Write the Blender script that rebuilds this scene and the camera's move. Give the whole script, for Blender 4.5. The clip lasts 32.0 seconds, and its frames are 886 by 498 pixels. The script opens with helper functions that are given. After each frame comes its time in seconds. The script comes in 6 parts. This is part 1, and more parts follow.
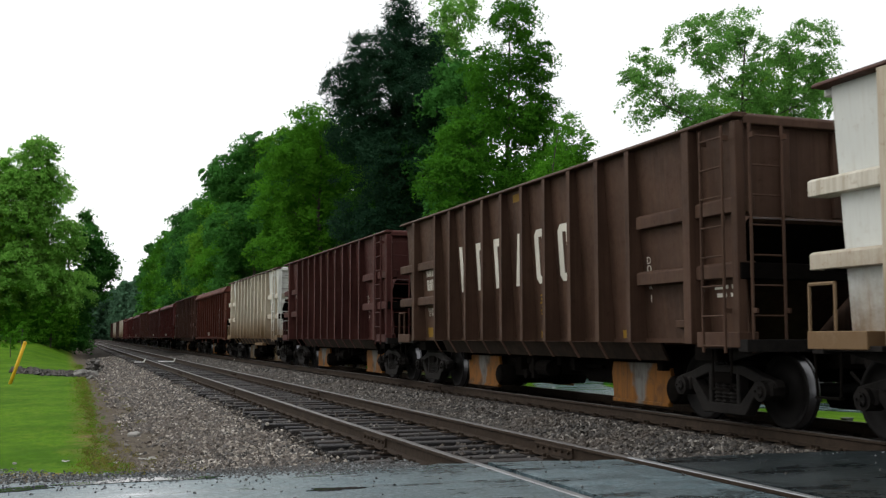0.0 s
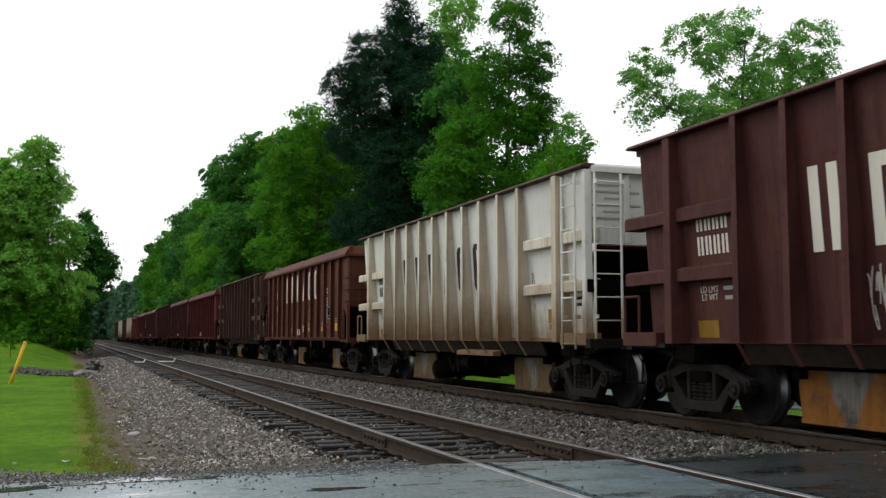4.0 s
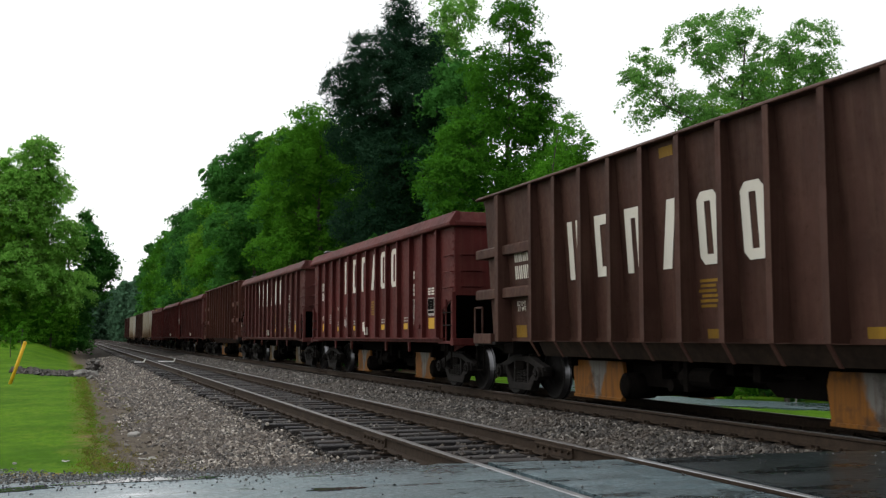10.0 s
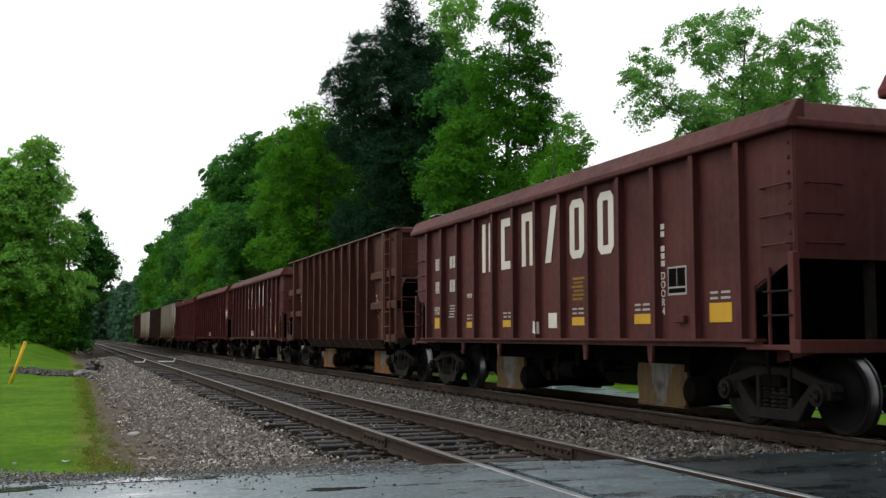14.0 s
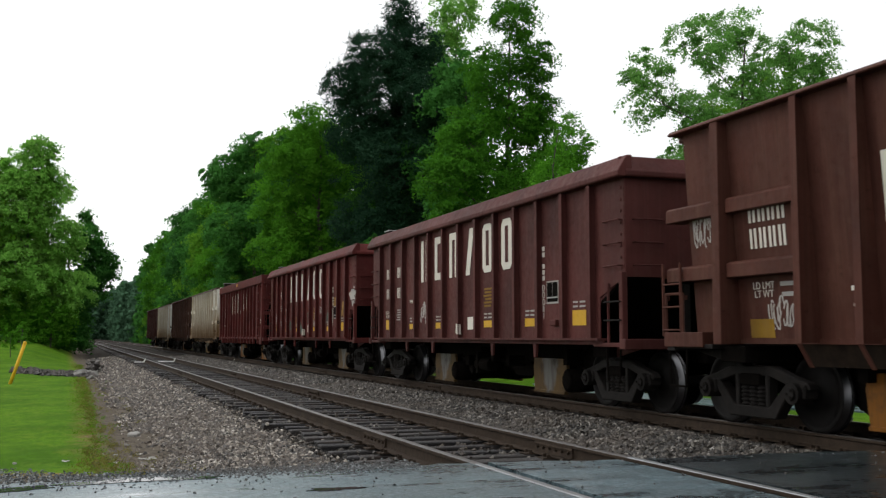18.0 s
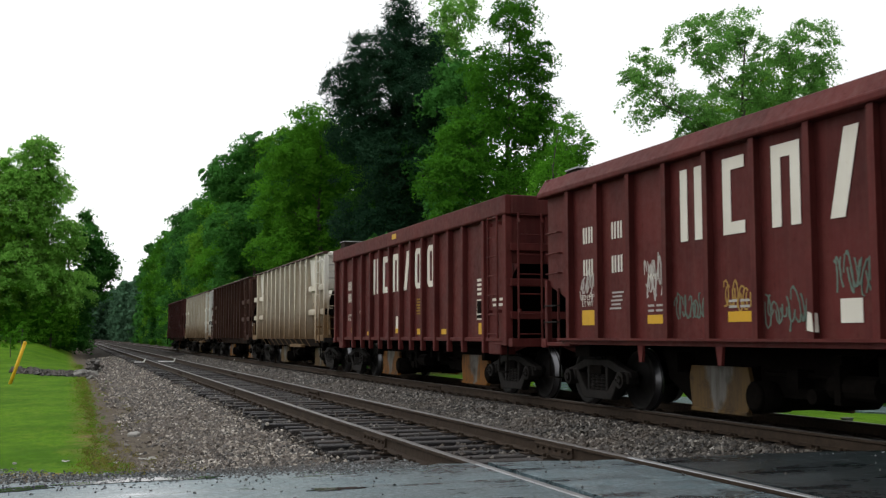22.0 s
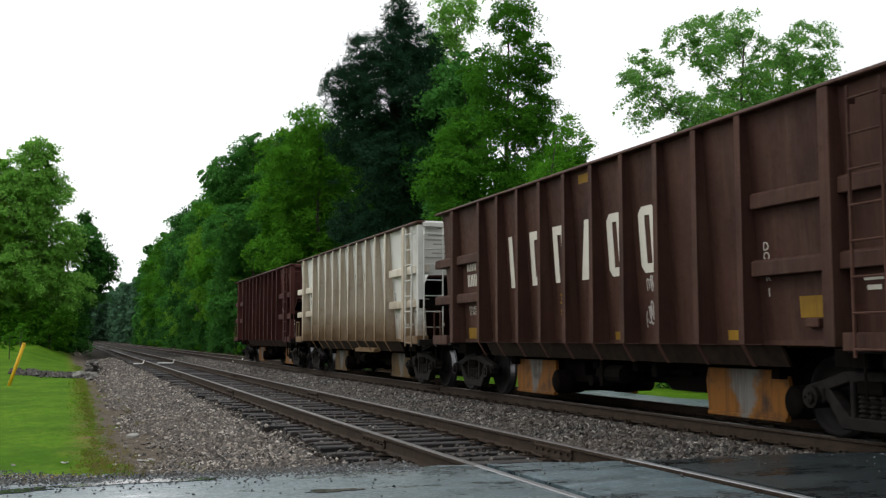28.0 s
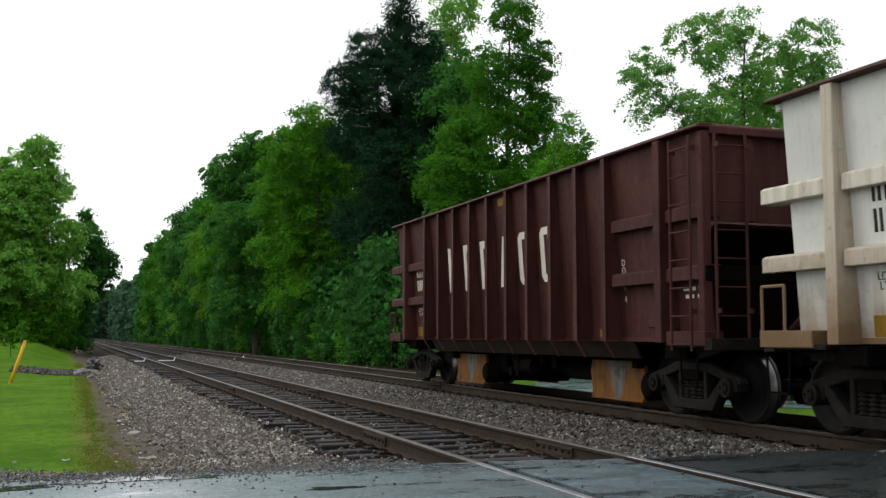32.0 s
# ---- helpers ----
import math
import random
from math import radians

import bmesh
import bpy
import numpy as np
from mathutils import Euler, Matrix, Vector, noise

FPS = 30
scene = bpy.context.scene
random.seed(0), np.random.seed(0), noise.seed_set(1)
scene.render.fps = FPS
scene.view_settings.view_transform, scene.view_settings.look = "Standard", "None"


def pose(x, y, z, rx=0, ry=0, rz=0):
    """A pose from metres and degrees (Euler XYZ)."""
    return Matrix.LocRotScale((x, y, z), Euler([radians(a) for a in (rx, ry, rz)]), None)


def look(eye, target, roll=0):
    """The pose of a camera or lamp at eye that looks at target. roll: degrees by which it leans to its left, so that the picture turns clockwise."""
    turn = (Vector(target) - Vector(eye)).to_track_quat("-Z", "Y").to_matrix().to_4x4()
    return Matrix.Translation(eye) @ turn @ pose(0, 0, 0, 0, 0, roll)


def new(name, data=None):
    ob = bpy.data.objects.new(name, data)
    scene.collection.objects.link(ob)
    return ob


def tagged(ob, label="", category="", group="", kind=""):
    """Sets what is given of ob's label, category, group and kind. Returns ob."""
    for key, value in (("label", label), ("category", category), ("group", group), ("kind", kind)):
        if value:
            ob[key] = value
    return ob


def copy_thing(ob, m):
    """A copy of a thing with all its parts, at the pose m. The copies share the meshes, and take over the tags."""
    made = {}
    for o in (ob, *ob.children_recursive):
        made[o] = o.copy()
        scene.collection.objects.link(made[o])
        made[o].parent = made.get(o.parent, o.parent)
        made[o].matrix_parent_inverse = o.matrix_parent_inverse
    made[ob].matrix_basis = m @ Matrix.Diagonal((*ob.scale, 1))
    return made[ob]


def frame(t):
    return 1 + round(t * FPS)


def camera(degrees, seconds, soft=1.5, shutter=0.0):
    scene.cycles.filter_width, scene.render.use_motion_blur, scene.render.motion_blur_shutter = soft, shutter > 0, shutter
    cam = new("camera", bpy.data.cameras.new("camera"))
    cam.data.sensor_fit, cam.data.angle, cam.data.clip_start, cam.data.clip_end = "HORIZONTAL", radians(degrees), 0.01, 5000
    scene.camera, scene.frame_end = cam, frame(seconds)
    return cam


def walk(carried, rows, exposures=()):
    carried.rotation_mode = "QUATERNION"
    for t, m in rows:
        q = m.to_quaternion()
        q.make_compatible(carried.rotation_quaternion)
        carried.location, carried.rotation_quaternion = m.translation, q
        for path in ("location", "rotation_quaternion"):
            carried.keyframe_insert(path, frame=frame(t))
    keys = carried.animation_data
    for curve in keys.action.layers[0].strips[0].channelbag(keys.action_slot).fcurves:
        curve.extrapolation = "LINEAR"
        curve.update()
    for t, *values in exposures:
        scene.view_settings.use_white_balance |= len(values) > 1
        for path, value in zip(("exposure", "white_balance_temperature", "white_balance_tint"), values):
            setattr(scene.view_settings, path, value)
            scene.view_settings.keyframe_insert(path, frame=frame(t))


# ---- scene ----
CLIP = 32.0
TRACK_A, TRACK_B = 4.155, 8.97      # centre lines of the empty track and of the train's track
EYE = (0.0, 0.0, 1.114)
YAW, PITCH = radians(19.406), radians(4.789)

# ---- camera ----
cam = camera(45.935, CLIP, soft=1.3, shutter=0.1)


def aim(right=0.0, up=0.0):
    """The camera on its tripod, nudged by so many degrees."""
    yaw, tilt = YAW + radians(right), PITCH + radians(up)
    way = Vector((math.sin(yaw) * math.cos(tilt), math.cos(yaw) * math.cos(tilt), math.sin(tilt)))
    return look(EYE, Vector(EYE) + way)


walk(cam, [(0.0, aim()), (24.8, aim()), (27.6, aim(0.01, 0.01)), (28.0, aim(0.05, 0.08)), (28.4, aim(0.0, 0.0)), (29.0, aim(0.0, -0.05)),
           (30.5, aim(0.0, -0.04)), (32.0, aim(0.0, -0.05))])

# ---- light: an overcast sky after rain ----
world = bpy.data.worlds.new("world")
scene.world = world
world.use_nodes = True
wn, wl = world.node_tree.nodes, world.node_tree.links
wn.clear()
w_out = wn.new("ShaderNodeOutputWorld")
w_bg = wn.new("ShaderNodeBackground")
w_sky = wn.new("ShaderNodeTexSky")
w_sky.sky_type, w_sky.sun_disc = "NISHITA", False
w_sky.sun_elevation, w_sky.sun_rotation = radians(42), radians(-57)
w_sky.air_density, w_sky.dust_density = 1.0, 4.0
w_bg.inputs["Strength"].default_value = 0.10
w_coord = wn.new("ShaderNodeTexCoord")
w_map = wn.new("ShaderNodeMapping")
w_map.inputs["Scale"].default_value = (1.2, 1.2, 4.0)
w_noise = wn.new("ShaderNodeTexNoise")
w_noise.inputs["Scale"].default_value, w_noise.inputs["Detail"].default_value = 1.6, 4.0
w_ramp = wn.new("ShaderNodeValToRGB")
w_ramp.color_ramp.elements[0].position, w_ramp.color_ramp.elements[0].color = 0.3, (0.965, 0.98, 1.0, 1)
w_ramp.color_ramp.elements[1].position, w_ramp.color_ramp.elements[1].color = 0.65, (1.04, 1.045, 1.05, 1)
# the cloud cover is brightest round the hidden sun and dullest on the far side of the sky
TO_SUN = Vector((-0.62, 0.40, 0.68)).normalized()
w_dot = wn.new("ShaderNodeVectorMath")
w_dot.operation, w_dot.inputs[1].default_value = "DOT_PRODUCT", TO_SUN
w_lift = wn.new("ShaderNodeMath")
w_lift.operation, w_lift.inputs[1].default_value, w_lift.inputs[2].default_value = "MULTIPLY_ADD", 5.0, 10.3
w_scale = wn.new("ShaderNodeVectorMath")
w_scale.operation = "SCALE"
w_mix = wn.new("ShaderNodeMix")
w_mix.data_type = "RGBA"
w_mix.inputs["Factor"].default_value = 0.94
wl.new(w_coord.outputs["Generated"], w_map.inputs["Vector"])
wl.new(w_coord.outputs["Generated"], w_dot.inputs[0])
wl.new(w_dot.outputs["Value"], w_lift.inputs[0])
wl.new(w_map.outputs["Vector"], w_noise.inputs["Vector"])
wl.new(w_noise.outputs["Fac"], w_ramp.inputs["Fac"])
wl.new(w_ramp.outputs["Color"], w_scale.inputs[0])
wl.new(w_lift.outputs[0], w_scale.inputs["Scale"])
wl.new(w_sky.outputs["Color"], w_mix.inputs["A"])
wl.new(w_scale.outputs[0], w_mix.inputs["B"])
wl.new(w_mix.outputs["Result"], w_bg.inputs["Color"])
wl.new(w_bg.outputs["Background"], w_out.inputs["Surface"])

sun = new("sun", bpy.data.lights.new("sun", "SUN"))
sun.data.energy, sun.data.angle, sun.data.color = 0.5, radians(30), (1.0, 0.97, 0.92)
sun.matrix_world = look(TO_SUN * 90, (0, 0, 0))
scene.view_settings.exposure = 0.0


# ---- materials ----
def material(name, color, rough=0.7, metal=0.0):
    m = bpy.data.materials.new(name)
    m.use_nodes = True
    b = m.node_tree.nodes["Principled BSDF"]
    b.inputs["Base Color"].default_value = (*color, 1)
    b.inputs["Roughness"].default_value, b.inputs["Metallic"].default_value = rough, metal
    return m, m.node_tree.nodes, m.node_tree.links, b


def coords(n, l, scale, kind="Object"):
    c, m = n.new("ShaderNodeTexCoord"), n.new("ShaderNodeMapping")
    m.inputs["Scale"].default_value = scale
    l.new(c.outputs[kind], m.inputs["Vector"])
    return m.outputs["Vector"]


def shifted(n, l, vec):
    """Moves the pattern by the object's own random number, so that alike pieces differ."""
    info, add = n.new("ShaderNodeObjectInfo"), n.new("ShaderNodeVectorMath")
    mul = n.new("ShaderNodeMath")
    mul.operation, mul.inputs[1].default_value = "MULTIPLY", 91.0
    l.new(info.outputs["Random"], mul.inputs[0])
    l.new(vec, add.inputs[0])
    l.new(mul.outputs[0], add.inputs[1])
    return add.outputs[0]


def noise_tex(n, l, vec, scale, detail=5.0, rough=0.6):
    t = n.new("ShaderNodeTexNoise")
    t.inputs["Scale"].default_value, t.inputs["Detail"].default_value, t.inputs["Roughness"].default_value = scale, detail, rough
    l.new(vec, t.inputs["Vector"])
    return t.outputs["Fac"]


def ramp(n, l, fac, *stops):
    r = n.new("ShaderNodeValToRGB")
    e = r.color_ramp.elements
    while len(e) < len(stops):
        e.new(0.5)
    for item, (p, c) in zip(e, stops):
        item.position = p
        item.color = (c, c, c, 1) if isinstance(c, (int, float)) else (*c, 1)
    l.new(fac, r.inputs["Fac"])
    return r.outputs["Color"]


def mixed(n, l, fac, a, b, mode="MIX"):
    m = n.new("ShaderNodeMix")
    m.data_type, m.blend_type = "RGBA", mode
    for key, v in (("Factor", fac), ("A", a), ("B", b)):
        if isinstance(v, (int, float)):
            m.inputs[key].default_value = v if key == "Factor" else (v, v, v, 1)
        elif isinstance(v, tuple):
            m.inputs[key].default_value = (*v, 1)
        else:
            l.new(v, m.inputs[key])
    return m.outputs["Result"]


def bumped(n, l, b, height, strength=0.3, distance=0.02):
    bump = n.new("ShaderNodeBump")
    bump.inputs["Strength"].default_value, bump.inputs["Distance"].default_value = strength, distance
    l.new(height, bump.inputs["Height"])
    l.new(bump.outputs["Normal"], b.inputs["Normal"])


def painted_steel(name, color, dirt, streak, rough=0.55, amount=0.5, low_dirt=0.0, rise=0.0):
    """Weathered wagon paint: broad fading, streaks that run down, flecks of rust, grime thrown up on the lower side."""
    m, n, l, b = material(name, color, rough)
    b.inputs["Specular IOR Level"].default_value = 0.22 if max(color) > 0.3 else 0.12
    vec = shifted(n, l, coords(n, l, (1, 1, 1)))
    broad = noise_tex(n, l, vec, 0.7, 4)
    runs = noise_tex(n, l, shifted(n, l, coords(n, l, (5, 5, 0.35))), 1.6, 5)
    fleck = noise_tex(n, l, vec, 9, 6, 0.7)
    c = mixed(n, l, ramp(n, l, broad, (0.35, 0), (0.7, 1)), color, tuple(min(1, v * (0.5 if max(color) < 0.3 else 0.85)) for v in color))
    c = mixed(n, l, ramp(n, l, runs, (0.62 - 0.25 * amount, 0), (0.9 - 0.2 * amount, amount)), c, streak)
    c = mixed(n, l, ramp(n, l, fleck, (0.6, 0), (0.72, amount)), c, dirt)
    thin = noise_tex(n, l, shifted(n, l, coords(n, l, (14, 14, 0.25))), 2.2, 6, 0.7)
    c = mixed(n, l, ramp(n, l, thin, (0.5, 0), (0.72, (0.75 if max(color) < 0.3 else 0.4) * amount)), c, dirt)
    patchy = noise_tex(n, l, vec, 2.6, 6, 0.75)
    c = mixed(n, l, ramp(n, l, patchy, (0.56, 0), (0.70, 0.7 * amount)), c, tuple(v * 0.85 for v in streak))
    if low_dirt:
        sep = n.new("ShaderNodeSeparateXYZ")
        l.new(coords(n, l, (1, 1, 1)), sep.inputs[0])
        add = n.new("ShaderNodeMath")
        add.operation = "MULTIPLY_ADD"
        l.new(runs, add.inputs[0])
        add.inputs[1].default_value = 2.4
        l.new(sep.outputs["Z"], add.inputs[2])
        grime = n.new("ShaderNodeMapRange")
        l.new(add.outputs[0], grime.inputs["Value"])
        grime.inputs["From Min"].default_value, grime.inputs["From Max"].default_value = 3.3 + 1.5 * rise, 2.1 + rise
        grime.inputs["To Min"].default_value, grime.inputs["To Max"].default_value = 0.0, low_dirt
        c = mixed(n, l, grime.outputs["Result"], c, streak)
        splash = n.new("ShaderNodeMath")
        splash.operation = "MULTIPLY_ADD"
        l.new(mixed(n, l, 0.5, patchy, broad), splash.inputs[0])
        splash.inputs[1].default_value = 2.6
        l.new(sep.outputs["Z"], splash.inputs[2])
        soot = n.new("ShaderNodeMapRange")
        l.new(splash.outputs[0], soot.inputs["Value"])
        soot.inputs["From Min"].default_value, soot.inputs["From Max"].default_value = 3.15 + 0.6 * rise, 2.35 + 0.6 * rise
        soot.inputs["To Min"].default_value, soot.inputs["To Max"].default_value = 0.0, low_dirt
        c = mixed(n, l, soot.outputs["Result"], c, (0.115, 0.064, 0.026))
    l.new(c, b.inputs["Base Color"])
    l.new(ramp(n, l, fleck, (0.3, rough - 0.08), (0.8, min(1, rough + 0.25))), b.inputs["Roughness"])
    bumped(n, l, b, mixed(n, l, 0.3, broad, fleck), 0.12, 0.03)
    return m


def grainy(name, low, high, scale, rough=0.8, metal=0.0, bump=0.3, stretch=(1, 1, 1), detail=6.0, distance=0.02, gloss=0.5):
    m, n, l, b = material(name, low, rough, metal)
    b.inputs["Specular IOR Level"].default_value = gloss
    vec = shifted(n, l, coords(n, l, stretch))
    fine, broad = noise_tex(n, l, vec, scale, detail, 0.65), noise_tex(n, l, vec, scale * 0.13, 3)
    c = mixed(n, l, ramp(n, l, fine, (0.3, 0), (0.72, 1)), low, high)
    c = mixed(n, l, ramp(n, l, broad, (0.35, 0.0), (0.75, 0.55)), c, tuple(v * 0.6 for v in low))
    l.new(c, b.inputs["Base Color"])
    bumped(n, l, b, fine, bump, distance)
    return m


def leaf_material(name, low, high, through_light=0.35):
    m = bpy.data.materials.new(name)
    m.use_nodes = True
    n, l = m.node_tree.nodes, m.node_tree.links
    n.clear()
    out, mix = n.new("ShaderNodeOutputMaterial"), n.new("ShaderNodeMixShader")
    dif, tra = n.new("ShaderNodeBsdfPrincipled"), n.new("ShaderNodeBsdfTranslucent")
    geo, info = n.new("ShaderNodeNewGeometry"), n.new("ShaderNodeObjectInfo")
    c = mixed(n, l, ramp(n, l, geo.outputs["Random Per Island"], (0.0, 0.2), (1.0, 0.8)), low, high)
    patch = noise_tex(n, l, coords(n, l, (1, 1, 1)), 0.55, 2)
    c = mixed(n, l, ramp(n, l, patch, (0.42, 0), (0.66, 0.7)), c, tuple(v * 1.2 for v in high))
    c = mixed(n, l, ramp(n, l, info.outputs["Random"], (0.0, 0.0), (1.0, 0.4)), c, tuple(v * 0.6 for v in low))
    l.new(c, dif.inputs["Base Color"])
    dif.inputs["Roughness"].default_value = 0.75
    dif.inputs["Specular IOR Level"].default_value = 0.04
    l.new(c, tra.inputs["Color"])
    mix.inputs[0].default_value = through_light
    l.new(dif.outputs[0], mix.inputs[1])
    l.new(tra.outputs[0], mix.inputs[2])
    l.new(mix.outputs[0], out.inputs["Surface"])
    return m


RUST, DUST = (0.16, 0.07, 0.035), (0.13, 0.085, 0.06)
BROWN = painted_steel("brown_wagon_paint", (0.06664, 0.03128, 0.02312), (0.02448, 0.01088, 0.00748), (0.085, 0.04896, 0.03264), 0.6, 0.6)
OLIVE = painted_steel("olive_brown_wagon_paint", (0.07208, 0.03944, 0.02652), (0.02856, 0.01428, 0.00952), (0.0918, 0.0544, 0.034), 0.6, 0.6)
MAROON = painted_steel("maroon_wagon_paint", (0.06936, 0.02312, 0.01972), (0.02448, 0.00884, 0.00748), (0.085, 0.0408, 0.03128), 0.6, 0.6)
RUSSET = painted_steel("russet_brown_wagon_paint", (0.08296, 0.02924, 0.0204), (0.0306, 0.01224, 0.00816), (0.0918, 0.04624, 0.0306), 0.6, 0.6)
DUSTY_MAROON = painted_steel("dusty_maroon_wagon_paint", (0.0857, 0.0263, 0.0231), (0.034, 0.01224, 0.0102), (0.0986, 0.04488, 0.03672), 0.6, 0.5)
RED = painted_steel("red_wagon_paint", (0.0907, 0.0177, 0.0158), (0.034, 0.00952, 0.00816), (0.0986, 0.03808, 0.02924), 0.6, 0.5)
OXIDE = painted_steel("oxide_red_wagon_paint", (0.0917, 0.0265, 0.0168), (0.0374, 0.0136, 0.00952), (0.0986, 0.04488, 0.02924), 0.6, 0.5)
WHITE = painted_steel("dirty_white_wagon_paint", (0.60, 0.61, 0.57), (0.24, 0.136, 0.06), (0.30, 0.20, 0.10), 0.6, 0.30, 0.8, -0.25)
CREAM = painted_steel("rust_stained_cream_wagon_paint", (0.64, 0.625, 0.56), (0.20, 0.11, 0.045), (0.25, 0.142, 0.048), 0.6, 0.42, 0.95, 0.6)
WHITES = (WHITE, CREAM)
# Rust brown, deepened with the shade of the recess between the rib feet.
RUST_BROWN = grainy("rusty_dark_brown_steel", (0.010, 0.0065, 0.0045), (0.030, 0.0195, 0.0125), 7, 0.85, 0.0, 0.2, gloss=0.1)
WHITE_RIB = painted_steel("rusty_white_rib_paint", (0.595, 0.561, 0.476), (0.221, 0.1275, 0.0595), (0.2125, 0.1445, 0.07225), 0.65, 0.7, 0.85, 0.2)
WHITE_WEB = painted_steel("rust_stained_web_paint", (0.50, 0.45, 0.36), (0.17, 0.09, 0.04), (0.26, 0.16, 0.075), 0.7, 0.6, 0.7)
BLACK = grainy("grimy_black_underframe", (0.003, 0.0025, 0.002), (0.008, 0.0065, 0.0055), 14, 0.95, 0.0, 0.2, gloss=0.03)
GRIME = grainy("dusty_cast_steel", (0.0035, 0.003, 0.0027), (0.018, 0.0148, 0.0128), 9, 0.8, 0.0, 0.25, gloss=0.15)
WHEEL = grainy("rusty_wheel_steel", (0.0025, 0.002, 0.002), (0.007, 0.006, 0.005), 9, 0.7, 0.0, 0.15, gloss=0.12)
TREAD = material("polished_wheel_tread", (0.13, 0.13, 0.135), 0.34, 1.0)[0]


def chute_material(name, paint, side):
    """Chute paint, rubbed to bare grey in a ragged wedge down the middle and caked with grime."""
    m, n, l, b = material(name, paint, 0.7)
    b.inputs["Specular IOR Level"].default_value = 0.2
    vec = coords(n, l, (1, 1, 1))
    sep = n.new("ShaderNodeSeparateXYZ")
    l.new(vec, sep.inputs[0])
    own = shifted(n, l, vec)
    wobble, runs, blotch = noise_tex(n, l, own, 2.2, 4), noise_tex(n, l, shifted(n, l, coords(n, l, (6, 6, 0.5))), 1.8, 5), noise_tex(n, l, own, 3.0, 5)
    off = n.new("ShaderNodeMath")
    off.operation = "MULTIPLY_ADD"
    l.new(wobble, off.inputs[0])
    off.inputs[1].default_value = 0.55
    l.new(sep.outputs["Y"], off.inputs[2])
    away = n.new("ShaderNodeMath")
    away.operation = "SUBTRACT"
    l.new(off.outputs[0], away.inputs[0])
    away.inputs[1].default_value = 0.27
    size = n.new("ShaderNodeMath")
    size.operation = "ABSOLUTE"
    l.new(away.outputs[0], size.inputs[0])
    vee = n.new("ShaderNodeMath")
    vee.operation = "MULTIPLY_ADD"
    l.new(sep.outputs["Z"], vee.inputs[0])
    vee.inputs[1].default_value = -0.45
    l.new(size.outputs[0], vee.inputs[2])
    lifted = n.new("ShaderNodeMath")
    l.new(vee.outputs[0], lifted.inputs[0])
    lifted.inputs[1].default_value = 0.07
    c = mixed(n, l, ramp(n, l, lifted.outputs[0], (0.04, 1), (0.13, 0)), paint, (0.12, 0.116, 0.105))
    c = mixed(n, l, ramp(n, l, runs, (0.46, 0), (0.72, 0.7)), c, side)
    c = mixed(n, l, ramp(n, l, blotch, (0.52, 0), (0.72, 0.85)), c, (0.022, 0.015, 0.011))
    l.new(c, b.inputs["Base Color"])
    bumped(n, l, b, blotch, 0.2, 0.02)
    return m


ORANGE = chute_material("orange_chute_paint", (0.16, 0.062, 0.006), (0.045, 0.02, 0.007))
PALE_CHUTE = chute_material("dusty_tan_chute_paint", (0.085, 0.050, 0.015), (0.034, 0.024, 0.015))
PALE_SHEET = grainy("pale_zinc_sheet", (0.30, 0.30, 0.29), (0.46, 0.46, 0.45), 6, 0.5, 0.1, 0.1)
LETTER_WHITE = painted_steel("cream_lettering_paint", (0.612, 0.5865, 0.51), (0.3825, 0.2975, 0.221), (0.425, 0.357, 0.272), 0.6, 0.2)
LETTER_BLACK = painted_steel("black_lettering_paint", (0.03, 0.028, 0.027), (0.12, 0.09, 0.07), (0.1, 0.08, 0.06), 0.6, 0.25)
LETTER_GREY = material("faded_grey_writing", (0.30, 0.29, 0.27), 0.7)[0]
SPRAY = [painted_steel("faded_%s_spray" % w, c, tuple(v * 0.5 for v in c), tuple(v * 0.7 for v in c), 0.7, 0.5) for w, c in (("grey", (0.40, 0.38, 0.35)), ("teal", (0.12, 0.17, 0.14)), ("ochre", (0.32, 0.20, 0.05)))]
FADED_YELLOW = painted_steel("faded_mustard_paint", (0.26, 0.15, 0.018), (0.09, 0.05, 0.02), (0.15, 0.085, 0.025), 0.6, 0.6)
YELLOW = painted_steel("yellow_safety_paint", (0.527, 0.306, 0.017), (0.255, 0.136, 0.034), (0.3825, 0.2125, 0.0425), 0.5, 0.3)
RAIL_SIDE = grainy("rusty_rail", (0.02312, 0.01632, 0.01156), (0.0544, 0.03808, 0.02652), 16, 0.85, 0.0, 0.15, gloss=0.12)
RAIL_TOP = grainy("worn_rail_head", (0.050, 0.045, 0.042), (0.11, 0.10, 0.094), 20, 0.42, 0.2, 0.05, (1, 0.1, 1), gloss=0.35)

RAIL_WORN = grainy("rail_head_rubbed_bright_by_traffic", (0.16, 0.165, 0.17), (0.30, 0.31, 0.32), 20, 0.35, 0.5, 0.05, (1, 0.1, 1))


